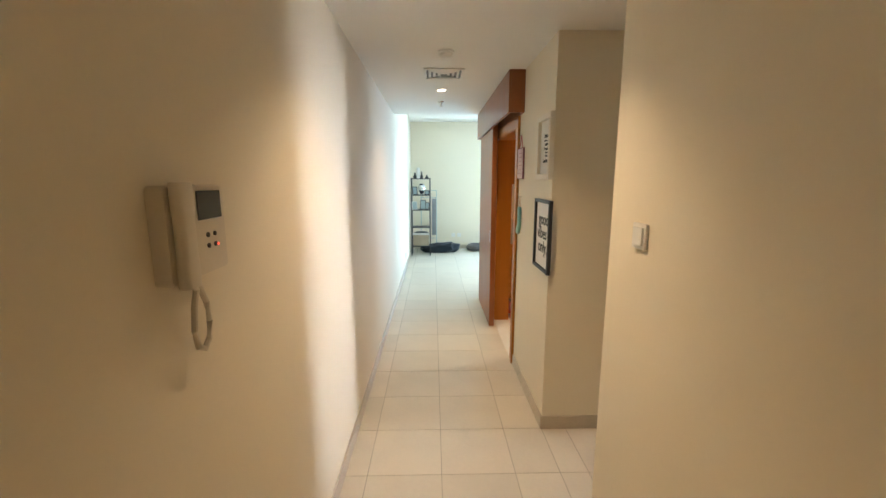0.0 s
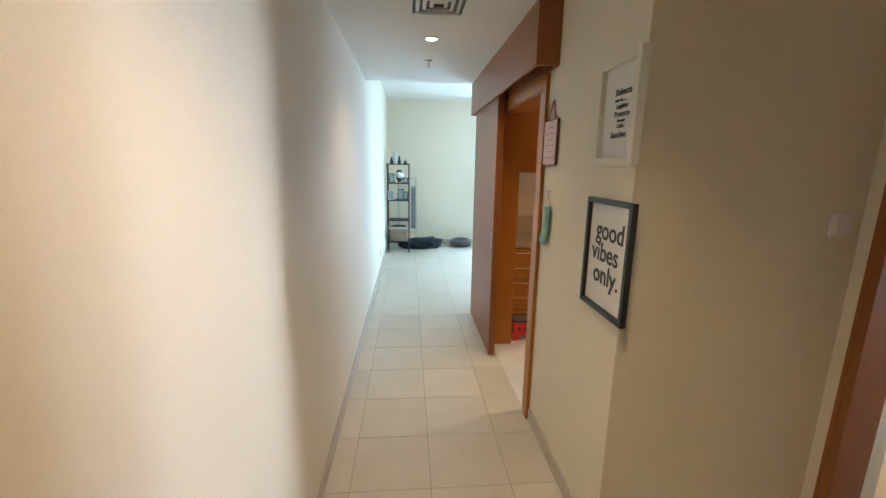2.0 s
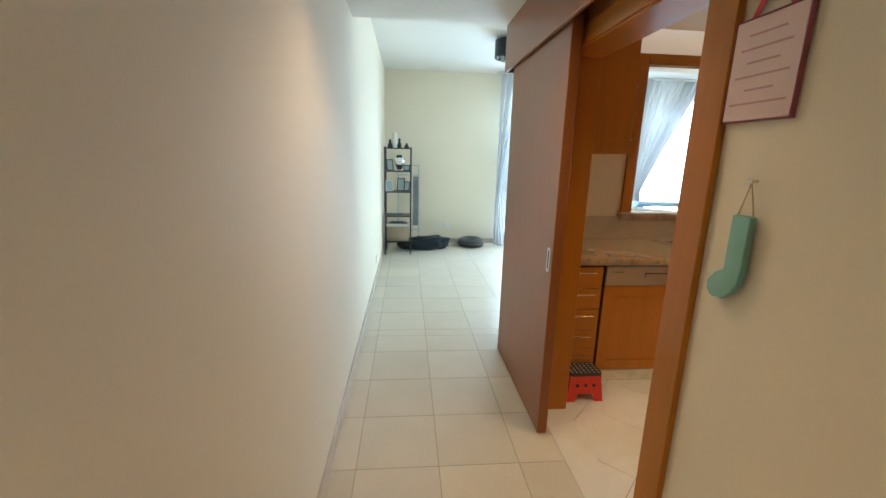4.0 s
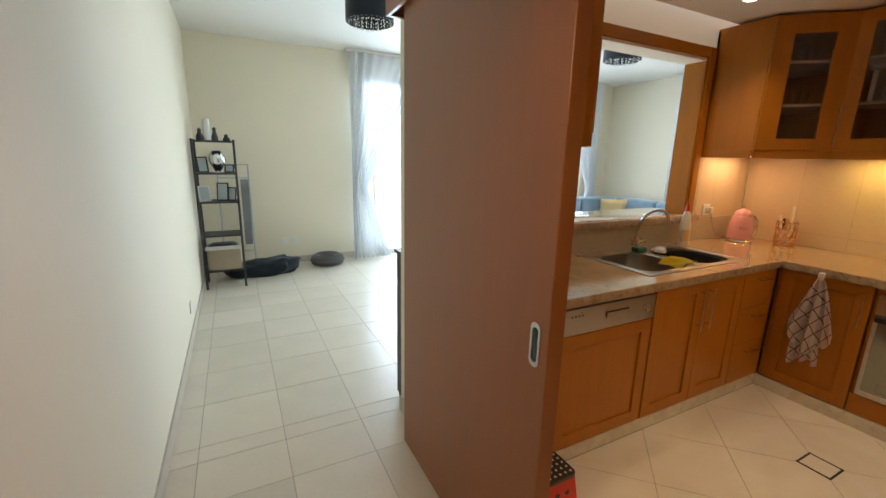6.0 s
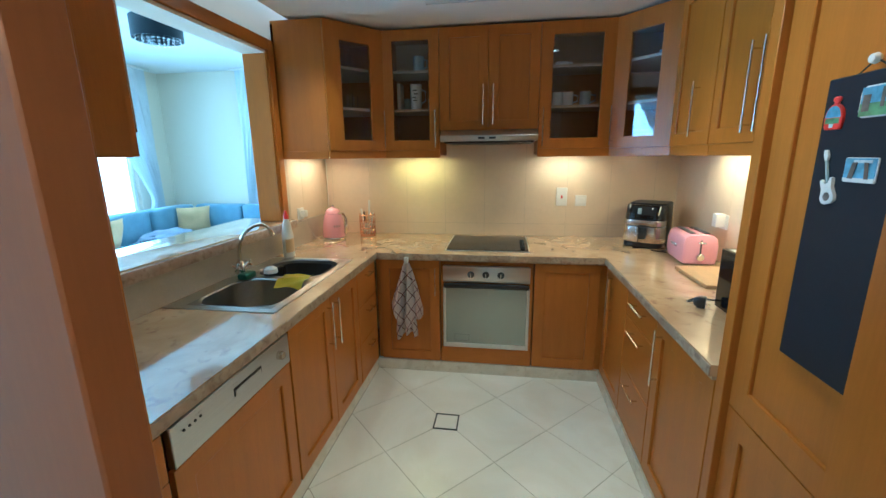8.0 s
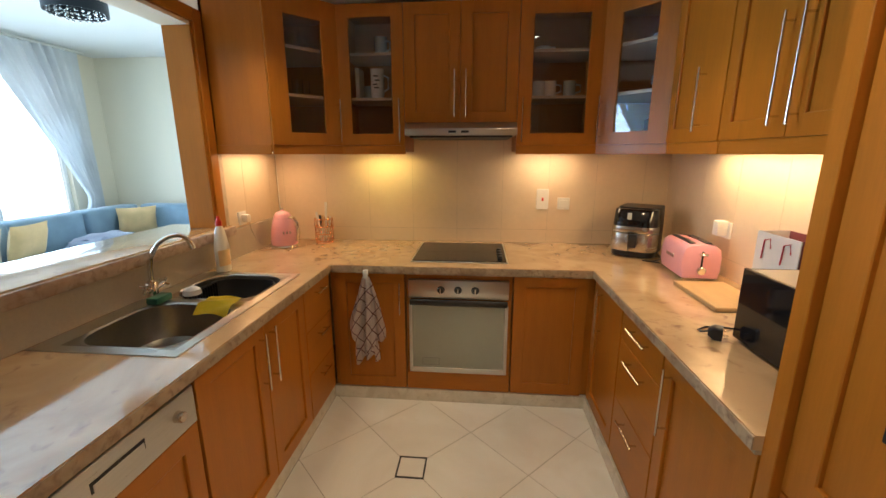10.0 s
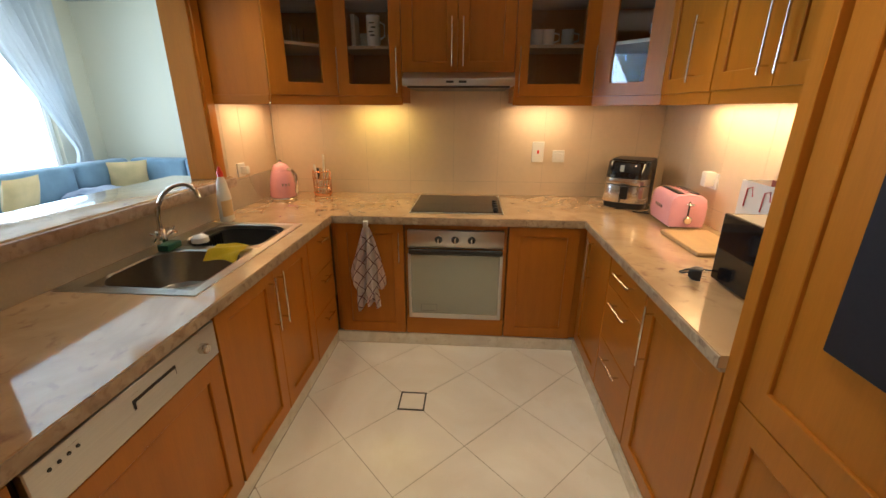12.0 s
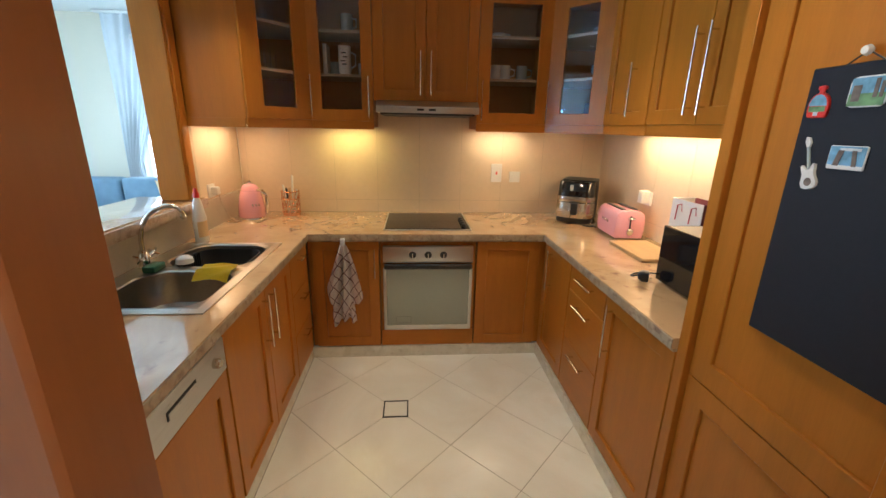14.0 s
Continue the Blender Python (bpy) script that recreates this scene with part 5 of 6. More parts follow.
# tea towel on the door
def towel():
    o = thing("tea_towel", (3.21, 4.315, 0.5), "white tea towel with dark red check hanging on a hook", "tea towel")
    part("hook", lathe(bmesh.new(), [(0, 0.012), (0.012, 0.01), (0.016, 0.0), (0, 0)], facing(FE - 0.02, 4.315, -90, 0.858) @ Matrix.Rotation(radians(90), 4, 'X'), 14), CERAMIC, o)
    hy, hz = 4.315, 0.865
    part("clip", box(FE - 0.078, FE - 0.046, 4.301, 4.329, 0.832, 0.878), CERAMIC, o, "white plastic clip", bevel=0.005, seg=2)

    def layer(left, mid, right, depth, seed):
        """One hanging fold of the cloth: three hem points (sideways, down) below the hook."""
        b = bmesh.new()
        uv = b.loops.layers.uv.new("UVMap")
        nu, nv = 34, 26
        grid, flat = [], {}
        for j in range(nv):
            v = j / (nv - 1)
            for i in range(nu):
                u = i / (nu - 1) * 2 - 1
                a, c = (left, mid) if u < 0 else (right, mid)
                k = abs(u)
                e = k ** 1.25
                side = c[0] + (a[0] - c[0]) * k
                down = c[1] + (a[1] - c[1]) * e + 0.012 * math.sin(9 * u + seed)
                wide = (0.10 + 0.90 * min(1.0, v * 1.15) ** 0.85)
                fold = (0.017 * math.sin(7.5 * u + seed) + 0.007 * math.sin(17 * u + 2 * v + seed)) * min(1, 2.5 * v)
                p = b.verts.new((FE - 0.050 - depth - fold, hy - side * wide - 0.008 * math.sin(5 * v + seed) * v, hz - 0.012 - down * v))
                grid.append(p)
                flat[p] = (down * v * 1.05 + 1.9 * side * v, down * v * 1.05 - 1.9 * side * v)
        for j in range(nv - 1):
            for i in range(nu - 1):
                f = b.faces.new((grid[j * nu + i], grid[j * nu + i + 1], grid[(j + 1) * nu + i + 1], grid[(j + 1) * nu + i]))
                for lp in f.loops:
                    lp[uv].uv = (flat[lp.vert][0] / 0.42 + 3, flat[lp.vert][1] / 0.42 + 3)
        bmesh.ops.solidify(b, geom=b.faces[:], thickness=0.003)
        return b

    m, n, l, bs = nodes_of("checked_cotton")
    tc, sx = n.new("ShaderNodeUVMap"), n.new("ShaderNodeSeparateXYZ")
    l.new(tc.outputs["UV"], sx.inputs[0])
    lines = []
    for ax, k in (("X", 4.0), ("Y", 4.0)):
        a, c = n.new("ShaderNodeMath"), n.new("ShaderNodeMath")
        a.operation, c.operation = 'MULTIPLY', 'FRACT'
        a.inputs[1].default_value = k
        l.new(sx.outputs[ax], a.inputs[0])
        l.new(a.outputs[0], c.inputs[0])
        g = n.new("ShaderNodeMath")
        g.operation = 'LESS_THAN'
        g.inputs[1].default_value = 0.085
        l.new(c.outputs[0], g.inputs[0])
        lines.append(g)
    mx = n.new("ShaderNodeMath")
    mx.operation = 'MAXIMUM'
    l.new(lines[0].outputs[0], mx.inputs[0])
    l.new(lines[1].outputs[0], mx.inputs[1])
    col = n.new("ShaderNodeMix")
    col.data_type = 'RGBA'
    col.inputs["A"].default_value, col.inputs["B"].default_value = (0.86, 0.78, 0.75, 1), (0.22, 0.08, 0.09, 1)
    l.new(mx.outputs[0], col.inputs["Factor"])
    l.new(col.outputs["Result"], bs.inputs["Base Color"])
    bs.inputs["Roughness"].default_value = 0.95
    part("front_fold", layer((-0.112, 0.375), (-0.005, 0.50), (0.122, 0.385), 0.012, 0.6), m, o)
    part("back_fold", layer((-0.092, 0.60), (-0.01, 0.55), (0.060, 0.575), -0.012, 2.1), m, o)


towel()


# crockery behind the glass doors
def cup(name, x, y, z, r, h, m_, label, cat="mug", ang=200.0):
    o = thing(name, (x, y, z), label, cat, "crockery in the wall units")
    part("cup_body", lathe(bmesh.new(), [(0, 0.001), (r * 0.85, 0.001), (r, h * 0.15), (r, h), (r * 0.92, h), (r * 0.92, h * 0.2), (0, h * 0.12)], Matrix.Translation((x, y, z)), 18), m_, o)
    a = radians(ang)
    d = Vector((math.cos(a), math.sin(a), 0))
    c = Vector((x, y, z))
    part("handle", tube(bmesh.new(), [c + d * r * 0.97 + Vector((0, 0, h * 0.8)), c + d * (r + 0.03) + Vector((0, 0, h * 0.72)), c + d * (r + 0.03) + Vector((0, 0, h * 0.35)), c + d * r * 0.97 + Vector((0, 0, h * 0.25))], 0.006, 8), m_, o)
    return o


S1, S2, S0 = 1.8945, 2.1595, UZ0 + 0.0185
o = cup("tall_mug", 3.70, 4.325, S1, 0.043, 0.18, CERAMIC, "tall white mug with dark printed pattern", ang=265)
for k, (dz, da) in enumerate(((0.11, 0), (0.085, 0.3), (0.06, -0.2), (0.04, 0.1))):
    part("print_bar", tube(bmesh.new(), [(3.70 + 0.0435 * math.cos(a), 4.325 + 0.0435 * math.sin(a), S1 + dz + 0.025) for a in [radians(160 + 40 * da + 8 * i) for i in range(6)]], 0.004, 5), INK, o)
cup("white_mug", 3.74, 4.205, S1, 0.036, 0.08, CERAMIC, "small white mug on a cabinet shelf", ang=280)
cup("white_mug", 3.78, 4.40, S1, 0.036, 0.09, GREYCER, "grey mug on a cabinet shelf", ang=120)
solo("white_book", box(3.68, 3.80, 4.44, 4.465, S1, S1 + 0.19), CERAMIC, (3.74, 4.45, S1), "white box file standing on the cabinet shelf", "box", bevel=0.002)
cup("white_mug", 3.70, 4.20, S0, 0.022, 0.04, CERAMIC, "tiny white cup at the cabinet bottom", ang=280)
cup("white_mug", 3.76, 4.31, S2, 0.04, 0.12, GREYCER, "grey jug on the upper shelf", ang=250)
for y, m_ in ((3.29, CERAMIC), (3.22, CERAMIC), (3.10, GREYCER)):
    cup("white_mug", 3.72, y, S1, 0.038, 0.095, m_, "pale mug on a cabinet shelf", ang=265)
cup("white_mug", 3.74, 3.27, S2, 0.045, 0.035, CERAMIC, "shallow white cup on the upper shelf", ang=250)
for y in (3.28, 3.17, 3.0):
    o = solo("drinking_glass", lathe(bmesh.new(), [(0, 0.002), (0.03, 0.002), (0.035, 0.09), (0.033, 0.09), (0.028, 0.008), (0, 0.008)], Matrix.Translation((3.74, y, S0)), 16), GLASS, (3.74, y, S0), "clear drinking glass in a wall unit", "glass", "crockery in the wall units")
for k in range(4):
    solo("plate", lathe(bmesh.new(), [(0, 0.0), (0.06, 0.0), (0.11, 0.012), (0.11, 0.015), (0.06, 0.005), (0, 0.005)], Matrix.Translation((3.52, 2.58, S2 + 0.009 * k)), 24), CERAMIC, (3.52, 2.58, S2 + 0.009 * k), "white dinner plate in a stack", "plate", "crockery in the wall units")
for k in range(3):
    solo("bowl", lathe(bmesh.new(), [(0, 0.0), (0.04, 0.0), (0.085, 0.05), (0.082, 0.05), (0.038, 0.006), (0, 0.006)], Matrix.Translation((3.50, 2.60, S1 + 0.018 * k)), 24), GREYCER, (3.5, 2.6, S1 + 0.018 * k), "blue-grey bowl in a stack", "bowl", "crockery in the wall units")
solo("storage_box", box(3.36, 3.62, 2.50, 2.66, S0, S0 + 0.17), surface("slate_blue_box", (0.24, 0.30, 0.31), 0.5, vary=0.05), (3.5, 2.58, S0), "pale blue storage box inside the corner unit", "box", bevel=0.01, seg=2)
for x, y in ((3.42, 4.86), (3.55, 4.80), (3.50, 4.93), (3.66, 4.80)):
    for s in (S0, S1, S2):
        solo("drinking_glass", lathe(bmesh.new(), [(0, 0.002), (0.028, 0.002), (0.034, 0.11), (0.032, 0.11), (0.026, 0.008), (0, 0.008)], Matrix.Translation((x, y, s)), 14), GLASS, (x, y, s), "clear drinking glass in a wall unit", "glass", "crockery in the wall units")

# floor drain
o = thing("floor_drain", (2.66, 3.968, 0), "square tiled floor drain with a dark steel rim", "floor drain")
b = bmesh.new()
for c in ((-0.072, 0.072, -0.072, -0.064), (-0.072, 0.072, 0.064, 0.072), (-0.072, -0.064, -0.064, 0.064), (0.064, 0.072, -0.064, 0.064)):
    bx(b, 2.66 + c[0], 2.66 + c[1], 3.968 + c[2], 3.968 + c[3], 0.001, 0.005)
part("rim", b, BLACKMETAL, o)
part("insert", box(2.598, 2.722, 3.906, 4.03, 0.001, 0.004), KTILE, o)

# folding step stool
o = thing("step_stool", (1.26, 4.36, 0), "red folding step stool with a black dotted top", "step stool")
Ms = Matrix.Translation((1.215, 4.40, 0)) @ Matrix.Diagonal((0.9, 0.9, 0.86, 1))
part("top", loft(bmesh.new(), [[(x, y, z) for x, y in rrect(-0.12, 0.12, -0.085, 0.085, 0.03)] for z in (0.20, 0.222)], Ms), BLACK, o, bevel=0.003)
for sy in (-1, 1):
    p = part("side", loft(bmesh.new(), [[(-0.11, sy * 0.078, 0.20), (0.11, sy * 0.078, 0.20), (0.135, sy * 0.095, 0.0), (0.075, sy * 0.095, 0.0), (0.05, sy * 0.088, 0.06), (-0.05, sy * 0.088, 0.06), (-0.075, sy * 0.095, 0.0), (-0.135, sy * 0.095, 0.0)], [(-0.11, sy * 0.068, 0.20), (0.11, sy * 0.068, 0.20), (0.135, sy * 0.085, 0.0), (0.075, sy * 0.085, 0.0), (0.05, sy * 0.078, 0.06), (-0.05, sy * 0.078, 0.06), (-0.075, sy * 0.085, 0.0), (-0.135, sy * 0.085, 0.0)]], Ms), RED, o)
    for k in (-0.06, 0.0, 0.06):
        part("spot", lathe(bmesh.new(), [(0.014, 0), (0.014, 0.002), (0, 0.002)], Ms @ Matrix.Translation((k, sy * 0.0865, 0.13)) @ Matrix.Rotation(radians(-90 * sy), 4, 'X'), 12), BLACK, p)
for sx in (-1, 1):
    part("side", box(sx * 0.115 - 0.006, sx * 0.115 + 0.006, -0.07, 0.07, 0.07, 0.2, Ms), RED, o, bevel=0.003)
for i in range(7):
    for j in range(5):
        part("grip_dot", lathe(bmesh.new(), [(0.007, 0), (0.006, 0.002), (0, 0.002)], Ms @ Matrix.Translation((-0.096 + 0.032 * i, -0.06 + 0.03 * j, 0.222)), 8), CERAMIC, o)

# ---- corridor things ----
def downlight(x, y, z):
    o = thing("downlight", (x, y, z), "small round recessed ceiling downlight, lit", "ceiling light", "recessed downlights")
    Md = Matrix.Translation((x, y, z))
    part("ring", lathe(bmesh.new(), [(0.036, -0.001), (0.05, -0.001), (0.048, -0.006), (0.038, -0.007), (0.036, -0.001)], Md, 24), WHITE, o)
    part("lens", lathe(bmesh.new(), [(0, -0.0035), (0.036, -0.0035), (0.036, -0.001), (0, -0.001)], Md, 24), LAMPWARM, o)


# fittings for all spots, the kitchen's two added ones too
for x, y in DOWN + KDOWN:
    downlight(x, y, CEIL)
o = thing("ceiling_vent", (0.28, 3.12, CEIL), "square white ceiling air vent with louvres", "air vent")
for k in range(4):
    r0 = 0.155 - 0.036 * k
    b = bmesh.new()
    loft(b, [[(0.28 + x, 3.12 + y, z) for x, y in ((-r, -r), (r, -r), (r, r), (-r, r))] for r, z in ((r0, CEIL - 0.002 - 0.002 * (k > 0)), (r0, CEIL - 0.008), (r0 - 0.016, CEIL - 0.016 + 0.004 * (k == 0)), (r0 - 0.02, CEIL - 0.014 + 0.004 * (k == 0)), (r0 - 0.012, CEIL - 0.003))], cap0=False, cap1=False)
    part("frame" if k == 0 else "louvre", b, WHITE, o)
part("backing", box(0.28 - 0.138, 0.28 + 0.138, 3.12 - 0.138, 3.12 + 0.138, CEIL - 0.0025, CEIL - 0.0008), BLACK, o)
o = thing("smoke_detector", (0.28, 2.56, CEIL), "round white smoke detector on the ceiling", "smoke detector")
part("base", lathe(bmesh.new(), [(0.055, -0.001), (0.055, -0.012), (0.048, -0.016), (0, -0.016)], Matrix.Translation((0.28, 2.56, CEIL)), 24), WHITE, o)
part("sensor", lathe(bmesh.new(), [(0.044, -0.016), (0.042, -0.032), (0.03, -0.042), (0, -0.044)], Matrix.Translation((0.28, 2.56, CEIL)), 24), WHITE, o)
o = thing("sprinkler", (0.28, 4.30, CEIL), "chrome fire sprinkler head under the ceiling", "sprinkler")
part("escutcheon", lathe(bmesh.new(), [(0.034, -0.001), (0.03, -0.008), (0.012, -0.01), (0, -0.01)], Matrix.Translation((0.28, 4.30, CEIL)), 20), CHROME, o)
part("stem", lathe(bmesh.new(), [(0.009, -0.01), (0.009, -0.035), (0.005, -0.04), (0.005, -0.05), (0, -0.05)], Matrix.Translation((0.28, 4.30, CEIL)), 12), CHROME, o)
part("deflector", lathe(bmesh.new(), [(0, -0.05), (0.02, -0.051), (0.02, -0.053), (0, -0.053)], Matrix.Translation((0.28, 4.30, CEIL)), 14), CHROME, o)
o = thing("kitchen_vent", (3.1, 3.8, CEIL), "long white slot air vent in the kitchen ceiling", "air vent")
b = bmesh.new()
for c in ((3.03, 3.04, 3.45, 4.15), (3.16, 3.17, 3.45, 4.15), (3.04, 3.16, 3.45, 3.46), (3.04, 3.16, 4.14, 4.15)):
    bx(b, *c, CEIL - 0.012, CEIL - 0.001)
part("frame", b, WHITE, o)
for k in range(5):
    part("slat", box(3.045 + 0.023 * k, 3.06 + 0.023 * k, 3.46, 4.14, CEIL - 0.010, CEIL - 0.004), WHITE, o)
part("backing", box(3.04, 3.16, 3.46, 4.14, CEIL - 0.0028, CEIL - 0.0008), GREYFAB, o)


def picture(name, y0, y1, z0, z1, fw, fd, frame_mat, label):
    """Framed print on the corridor's kitchen wall; its front looks west."""
    M = facing(RX - 0.004, (y0 + y1) / 2, -90, (z0 + z1) / 2)
    o = thing(name, M.translation, label, "picture")
    w, h = (y1 - y0) / 2, (z1 - z0) / 2
    for a in ((-w, -w + fw, -h, h), (w - fw, w, -h, h), (-w + fw, w - fw, -h, -h + fw), (-w + fw, w - fw, h - fw, h)):
        part("frame_bar", box(a[0], a[1], -fd, 0, a[2], a[3], M), frame_mat, o, bevel=0.002)
    part("print", box(-w + fw, w - fw, -0.008, -0.003, -h + fw, h - fw, M), PAPER, o)
    return o, M


def up(M, u, v, d=0.0088):
    return M @ Matrix.Translation((u, -d, v)) @ Matrix.Rotation(radians(90), 4, 'X')


o, M = picture("vibes_picture", 2.103, 2.452, 1.047, 1.494, 0.02, 0.024, BLACKFRAME, "black framed print with large dark lettering")
for s, v, u in (("good", 0.066, -0.098), ("vibes", -0.022, -0.122), ("only.", -0.110, -0.094)):
    words(s, 0.106, up(M, u, v, 0.0094), INK, o, bold=0.0014)
o, M = picture("poem_picture", 2.135, 2.435, 1.618, 2.005, 0.032, 0.03, WHITEFRAME, "cream framed print with several lines of lettering")
for s, z, v, u in (("Rebecca", 0.042, 0.065, -0.055), ("runs on.........", 0.021, 0.042, -0.055), ("Laughter", 0.030, 0.016, -0.04), ("Prosecco", 0.036, -0.014, -0.052), ("Sarcasm", 0.020, -0.034, -0.02), ("Coffee", 0.024, -0.056, -0.02), ("Sunshine", 0.040, -0.092, -0.072)):
    words(s, z * 0.80, up(M, u * 0.80 + 0.004, v * 0.95 - 0.003), INK, o, bold=0.0006, shear=0.12)
M = facing(RX - 0.004, 3.012, -90, 1.74)
o = thing("hanging_plaque", M.translation, "small pink plaque hung on a red ribbon", "plaque")
part("board", box(-0.095, 0.095, -0.012, 0.0, -0.115, 0.115, M), PLAQUEM, o, bevel=0.002)
b = bmesh.new()
bx(b, -0.099, -0.0955, -0.012, 0.0, -0.119, 0.119, M)
bx(b, 0.0955, 0.099, -0.012, 0.0, -0.119, 0.119, M)
bx(b, -0.0955, 0.0955, -0.012, 0.0, 0.1155, 0.119, M)
bx(b, -0.0955, 0.0955, -0.012, 0.0, -0.119, -0.1155, M)
part("edge", b, PURPLE, o)
for k, w in enumerate((0.05, 0.07, 0.045, 0.075, 0.04, 0.08)):
    part("text_bar", box(-w, w, -0.0128, -0.0121, 0.076 - 0.031 * k, 0.081 - 0.031 * k, M), PLAQUEINK, o)
for s in (-1, 1):
    q = M @ Matrix.Translation((s * 0.0275, -0.006, 0.165)) @ Matrix.Rotation(radians(s * -29.0), 4, 'Y')
    part("ribbon", box(-0.008, 0.008, -0.001, 0.001, -0.06, 0.06, q), RIBBON, o)
part("nail", lathe(bmesh.new(), [(0.004, 0), (0.004, 0.012), (0.007, 0.013), (0, 0.014)], M @ Matrix.Translation((0, 0.0, 0.217)) @ Matrix.Rotation(radians(90), 4, 'X'), 10), SATIN, o)
M = facing(RX - 0.006, 3.0, -90, 1.18)
o = thing("felt_stocking", M.translation, "small teal felt stocking hanging from a nail", "decoration")
poly = [(-0.005, 0.22), (-0.005, 0.08), (-0.03, 0.065), (-0.052, 0.04), (-0.05, 0.012), (-0.03, -0.002), (0.0, 0.002), (0.025, 0.02), (0.045, 0.05), (0.05, 0.09), (0.05, 0.22)]
part("stocking", loft(bmesh.new(), [[(x, y, z) for x, z in poly] for y in (-0.001, -0.022)], M), TEAL, o, bevel=0.005, seg=2)
part("string", tube(bmesh.new(), [M @ Vector(p) for p in ((0.0, -0.01, 0.22), (0.02, -0.008, 0.30), (0.045, -0.01, 0.22))], 0.002, 6), MAPLE, o)
part("nail", lathe(bmesh.new(), [(0.004, -0.006), (0.004, 0.012), (0.007, 0.013), (0, 0.014)], M @ Matrix.Translation((0.02, 0.0, 0.302)) @ Matrix.Rotation(radians(90), 4, 'X'), 10), SATIN, o)

# entry phone on the long wall, looking east
M = facing(LX, 0.55, 90, 1.517) @ Matrix.Scale(0.88, 4)
o = thing("entry_phone", M.translation, "cream video entry phone with handset and small screen", "intercom")
part("base", loft(bmesh.new(), [[(x * k + 0.018, y, z * k) for x, z in rrect(-0.118, 0.118, -0.105, 0.105, 0.012, 3)] for y, k in ((0.0, 1.0), (-0.026, 1.0), (-0.034, 0.97))], M), CREAMPL, o)
b = bmesh.new()
loft(b, [[(-0.063 + x * k, -0.036 - d, z) for x, d in rrect(-0.028, 0.028, 0.0, 0.028, 0.012, 3)] for z, k in ((-0.112, 0.86), (-0.107, 0.97), (-0.06, 1.0), (-0.04, 0.86), (0.04, 0.86), (0.06, 1.0), (0.107, 0.97), (0.112, 0.86))], M)
part("handset", b, CREAMPL, o)
part("screen", box(0.015, 0.118, -0.0365, -0.0345, 0.025, 0.092, M), BLACKGLOSS, o, "dark glossy screen", bevel=0.001)
for u, v in ((0.05, -0.012), (0.08, -0.012), (0.05, -0.038), (0.08, -0.038)):
    part("button", lathe(bmesh.new(), [(0.006, 0), (0.006, 0.003), (0.004, 0.004), (0, 0.004)], M @ Matrix.Translation((u, -0.034, v)) @ Matrix.Rotation(radians(90), 4, 'X'), 12), GREYFAB, o)
part("led", lathe(bmesh.new(), [(0.003, 0), (0.003, 0.002), (0, 0.003)], M @ Matrix.Translation((0.094, -0.034, -0.04)) @ Matrix.Rotation(radians(90), 4, 'X'), 10), LEDRED, o)
pts = [(-0.03, -0.03, -0.105), (-0.008, -0.036, -0.125), (0.012, -0.036, -0.165), (0.022, -0.034, -0.215), (0.016, -0.033, -0.258), (-0.006, -0.033, -0.275), (-0.030, -0.033, -0.262), (-0.040, -0.034, -0.22), (-0.034, -0.035, -0.165), (-0.022, -0.036, -0.128), (-0.045, -0.034, -0.108)]
part("cord", tube(bmesh.new(), [M @ Vector(p) for p in pts], 0.0065, 8), CREAMPL, o, "cream looped cord")

plate("light_switch", facing(0.895, 1.075, -90, 1.432), 0.086, 0.086, "square white light switch by the entrance", "switch", rocker=(0.06, 0.06))
plate("light_switch", facing(1.71, 2.16, 0, 1.42), 0.086, 0.086, "square white light switch beside the bedroom door", "switch", rocker=(0.06, 0.06))
plate("wall_socket", facing(LX, 7.0, 90, 0.26), 0.086, 0.086, "white wall socket low on the long wall", "socket")
plate("wall_socket", facing(0.66, NY, 0, 0.32), 0.086, 0.086, "white wall socket on the living room wall", "socket")
plate("wall_socket", facing(0.80, NY, 0, 0.32), 0.086, 0.086, "white wall socket on the living room wall", "socket")

# ---- living room ----
o = thing("shelf_rack", (-0.05, 8.5, 0), "narrow black metal five-tier shelf rack", "shelf rack")
X0, X1, Y0, Y1 = -0.265, 0.125, 8.30, 8.62
for x in (X0, X1):
    for y in (Y0, Y1):
        part("post", tube(bmesh.new(), [(x, y, 0.0), (x, y, 1.64)], 0.012, 8), BLACKMETAL, o)
TIERS = (0.20, 0.60, 0.97, 1.28, 1.62)
for z in TIERS:
    b = bmesh.new()
    tube(b, [(X0, Y0, z), (X1, Y0, z), (X1, Y1, z), (X0, Y1, z)], 0.009, 6, True)
    p = part("tier_frame", b, BLACKMETAL, o)
    part("shelf", box(X0 + 0.012, X1 - 0.012, Y0 + 0.012, Y1 - 0.012, z - 0.004, z + 0.006), BLACKMETAL, o)
o = thing("basket", (-0.07, 8.46, 0.206), "beige storage basket with a white lace edge", "basket")
part("basket_body", box(-0.24, 0.10, 8.32, 8.60, 0.207, 0.47), KRAFT, o, bevel=0.02, seg=2)
b = bmesh.new()
n_ = 13
for i in range(n_):
    lathe(b, [(0.0, -0.002), (0.016, -0.002), (0.016, 0.002), (0, 0.002)], Matrix.Translation((-0.235 + 0.0275 * i, 8.314, 0.455)) @ Matrix.Rotation(radians(90), 4, 'X'), 10)
bx(b, -0.245, 0.105, 8.311, 8.3175, 0.455, 0.485)
part("lace_edge", b, LACE, o)
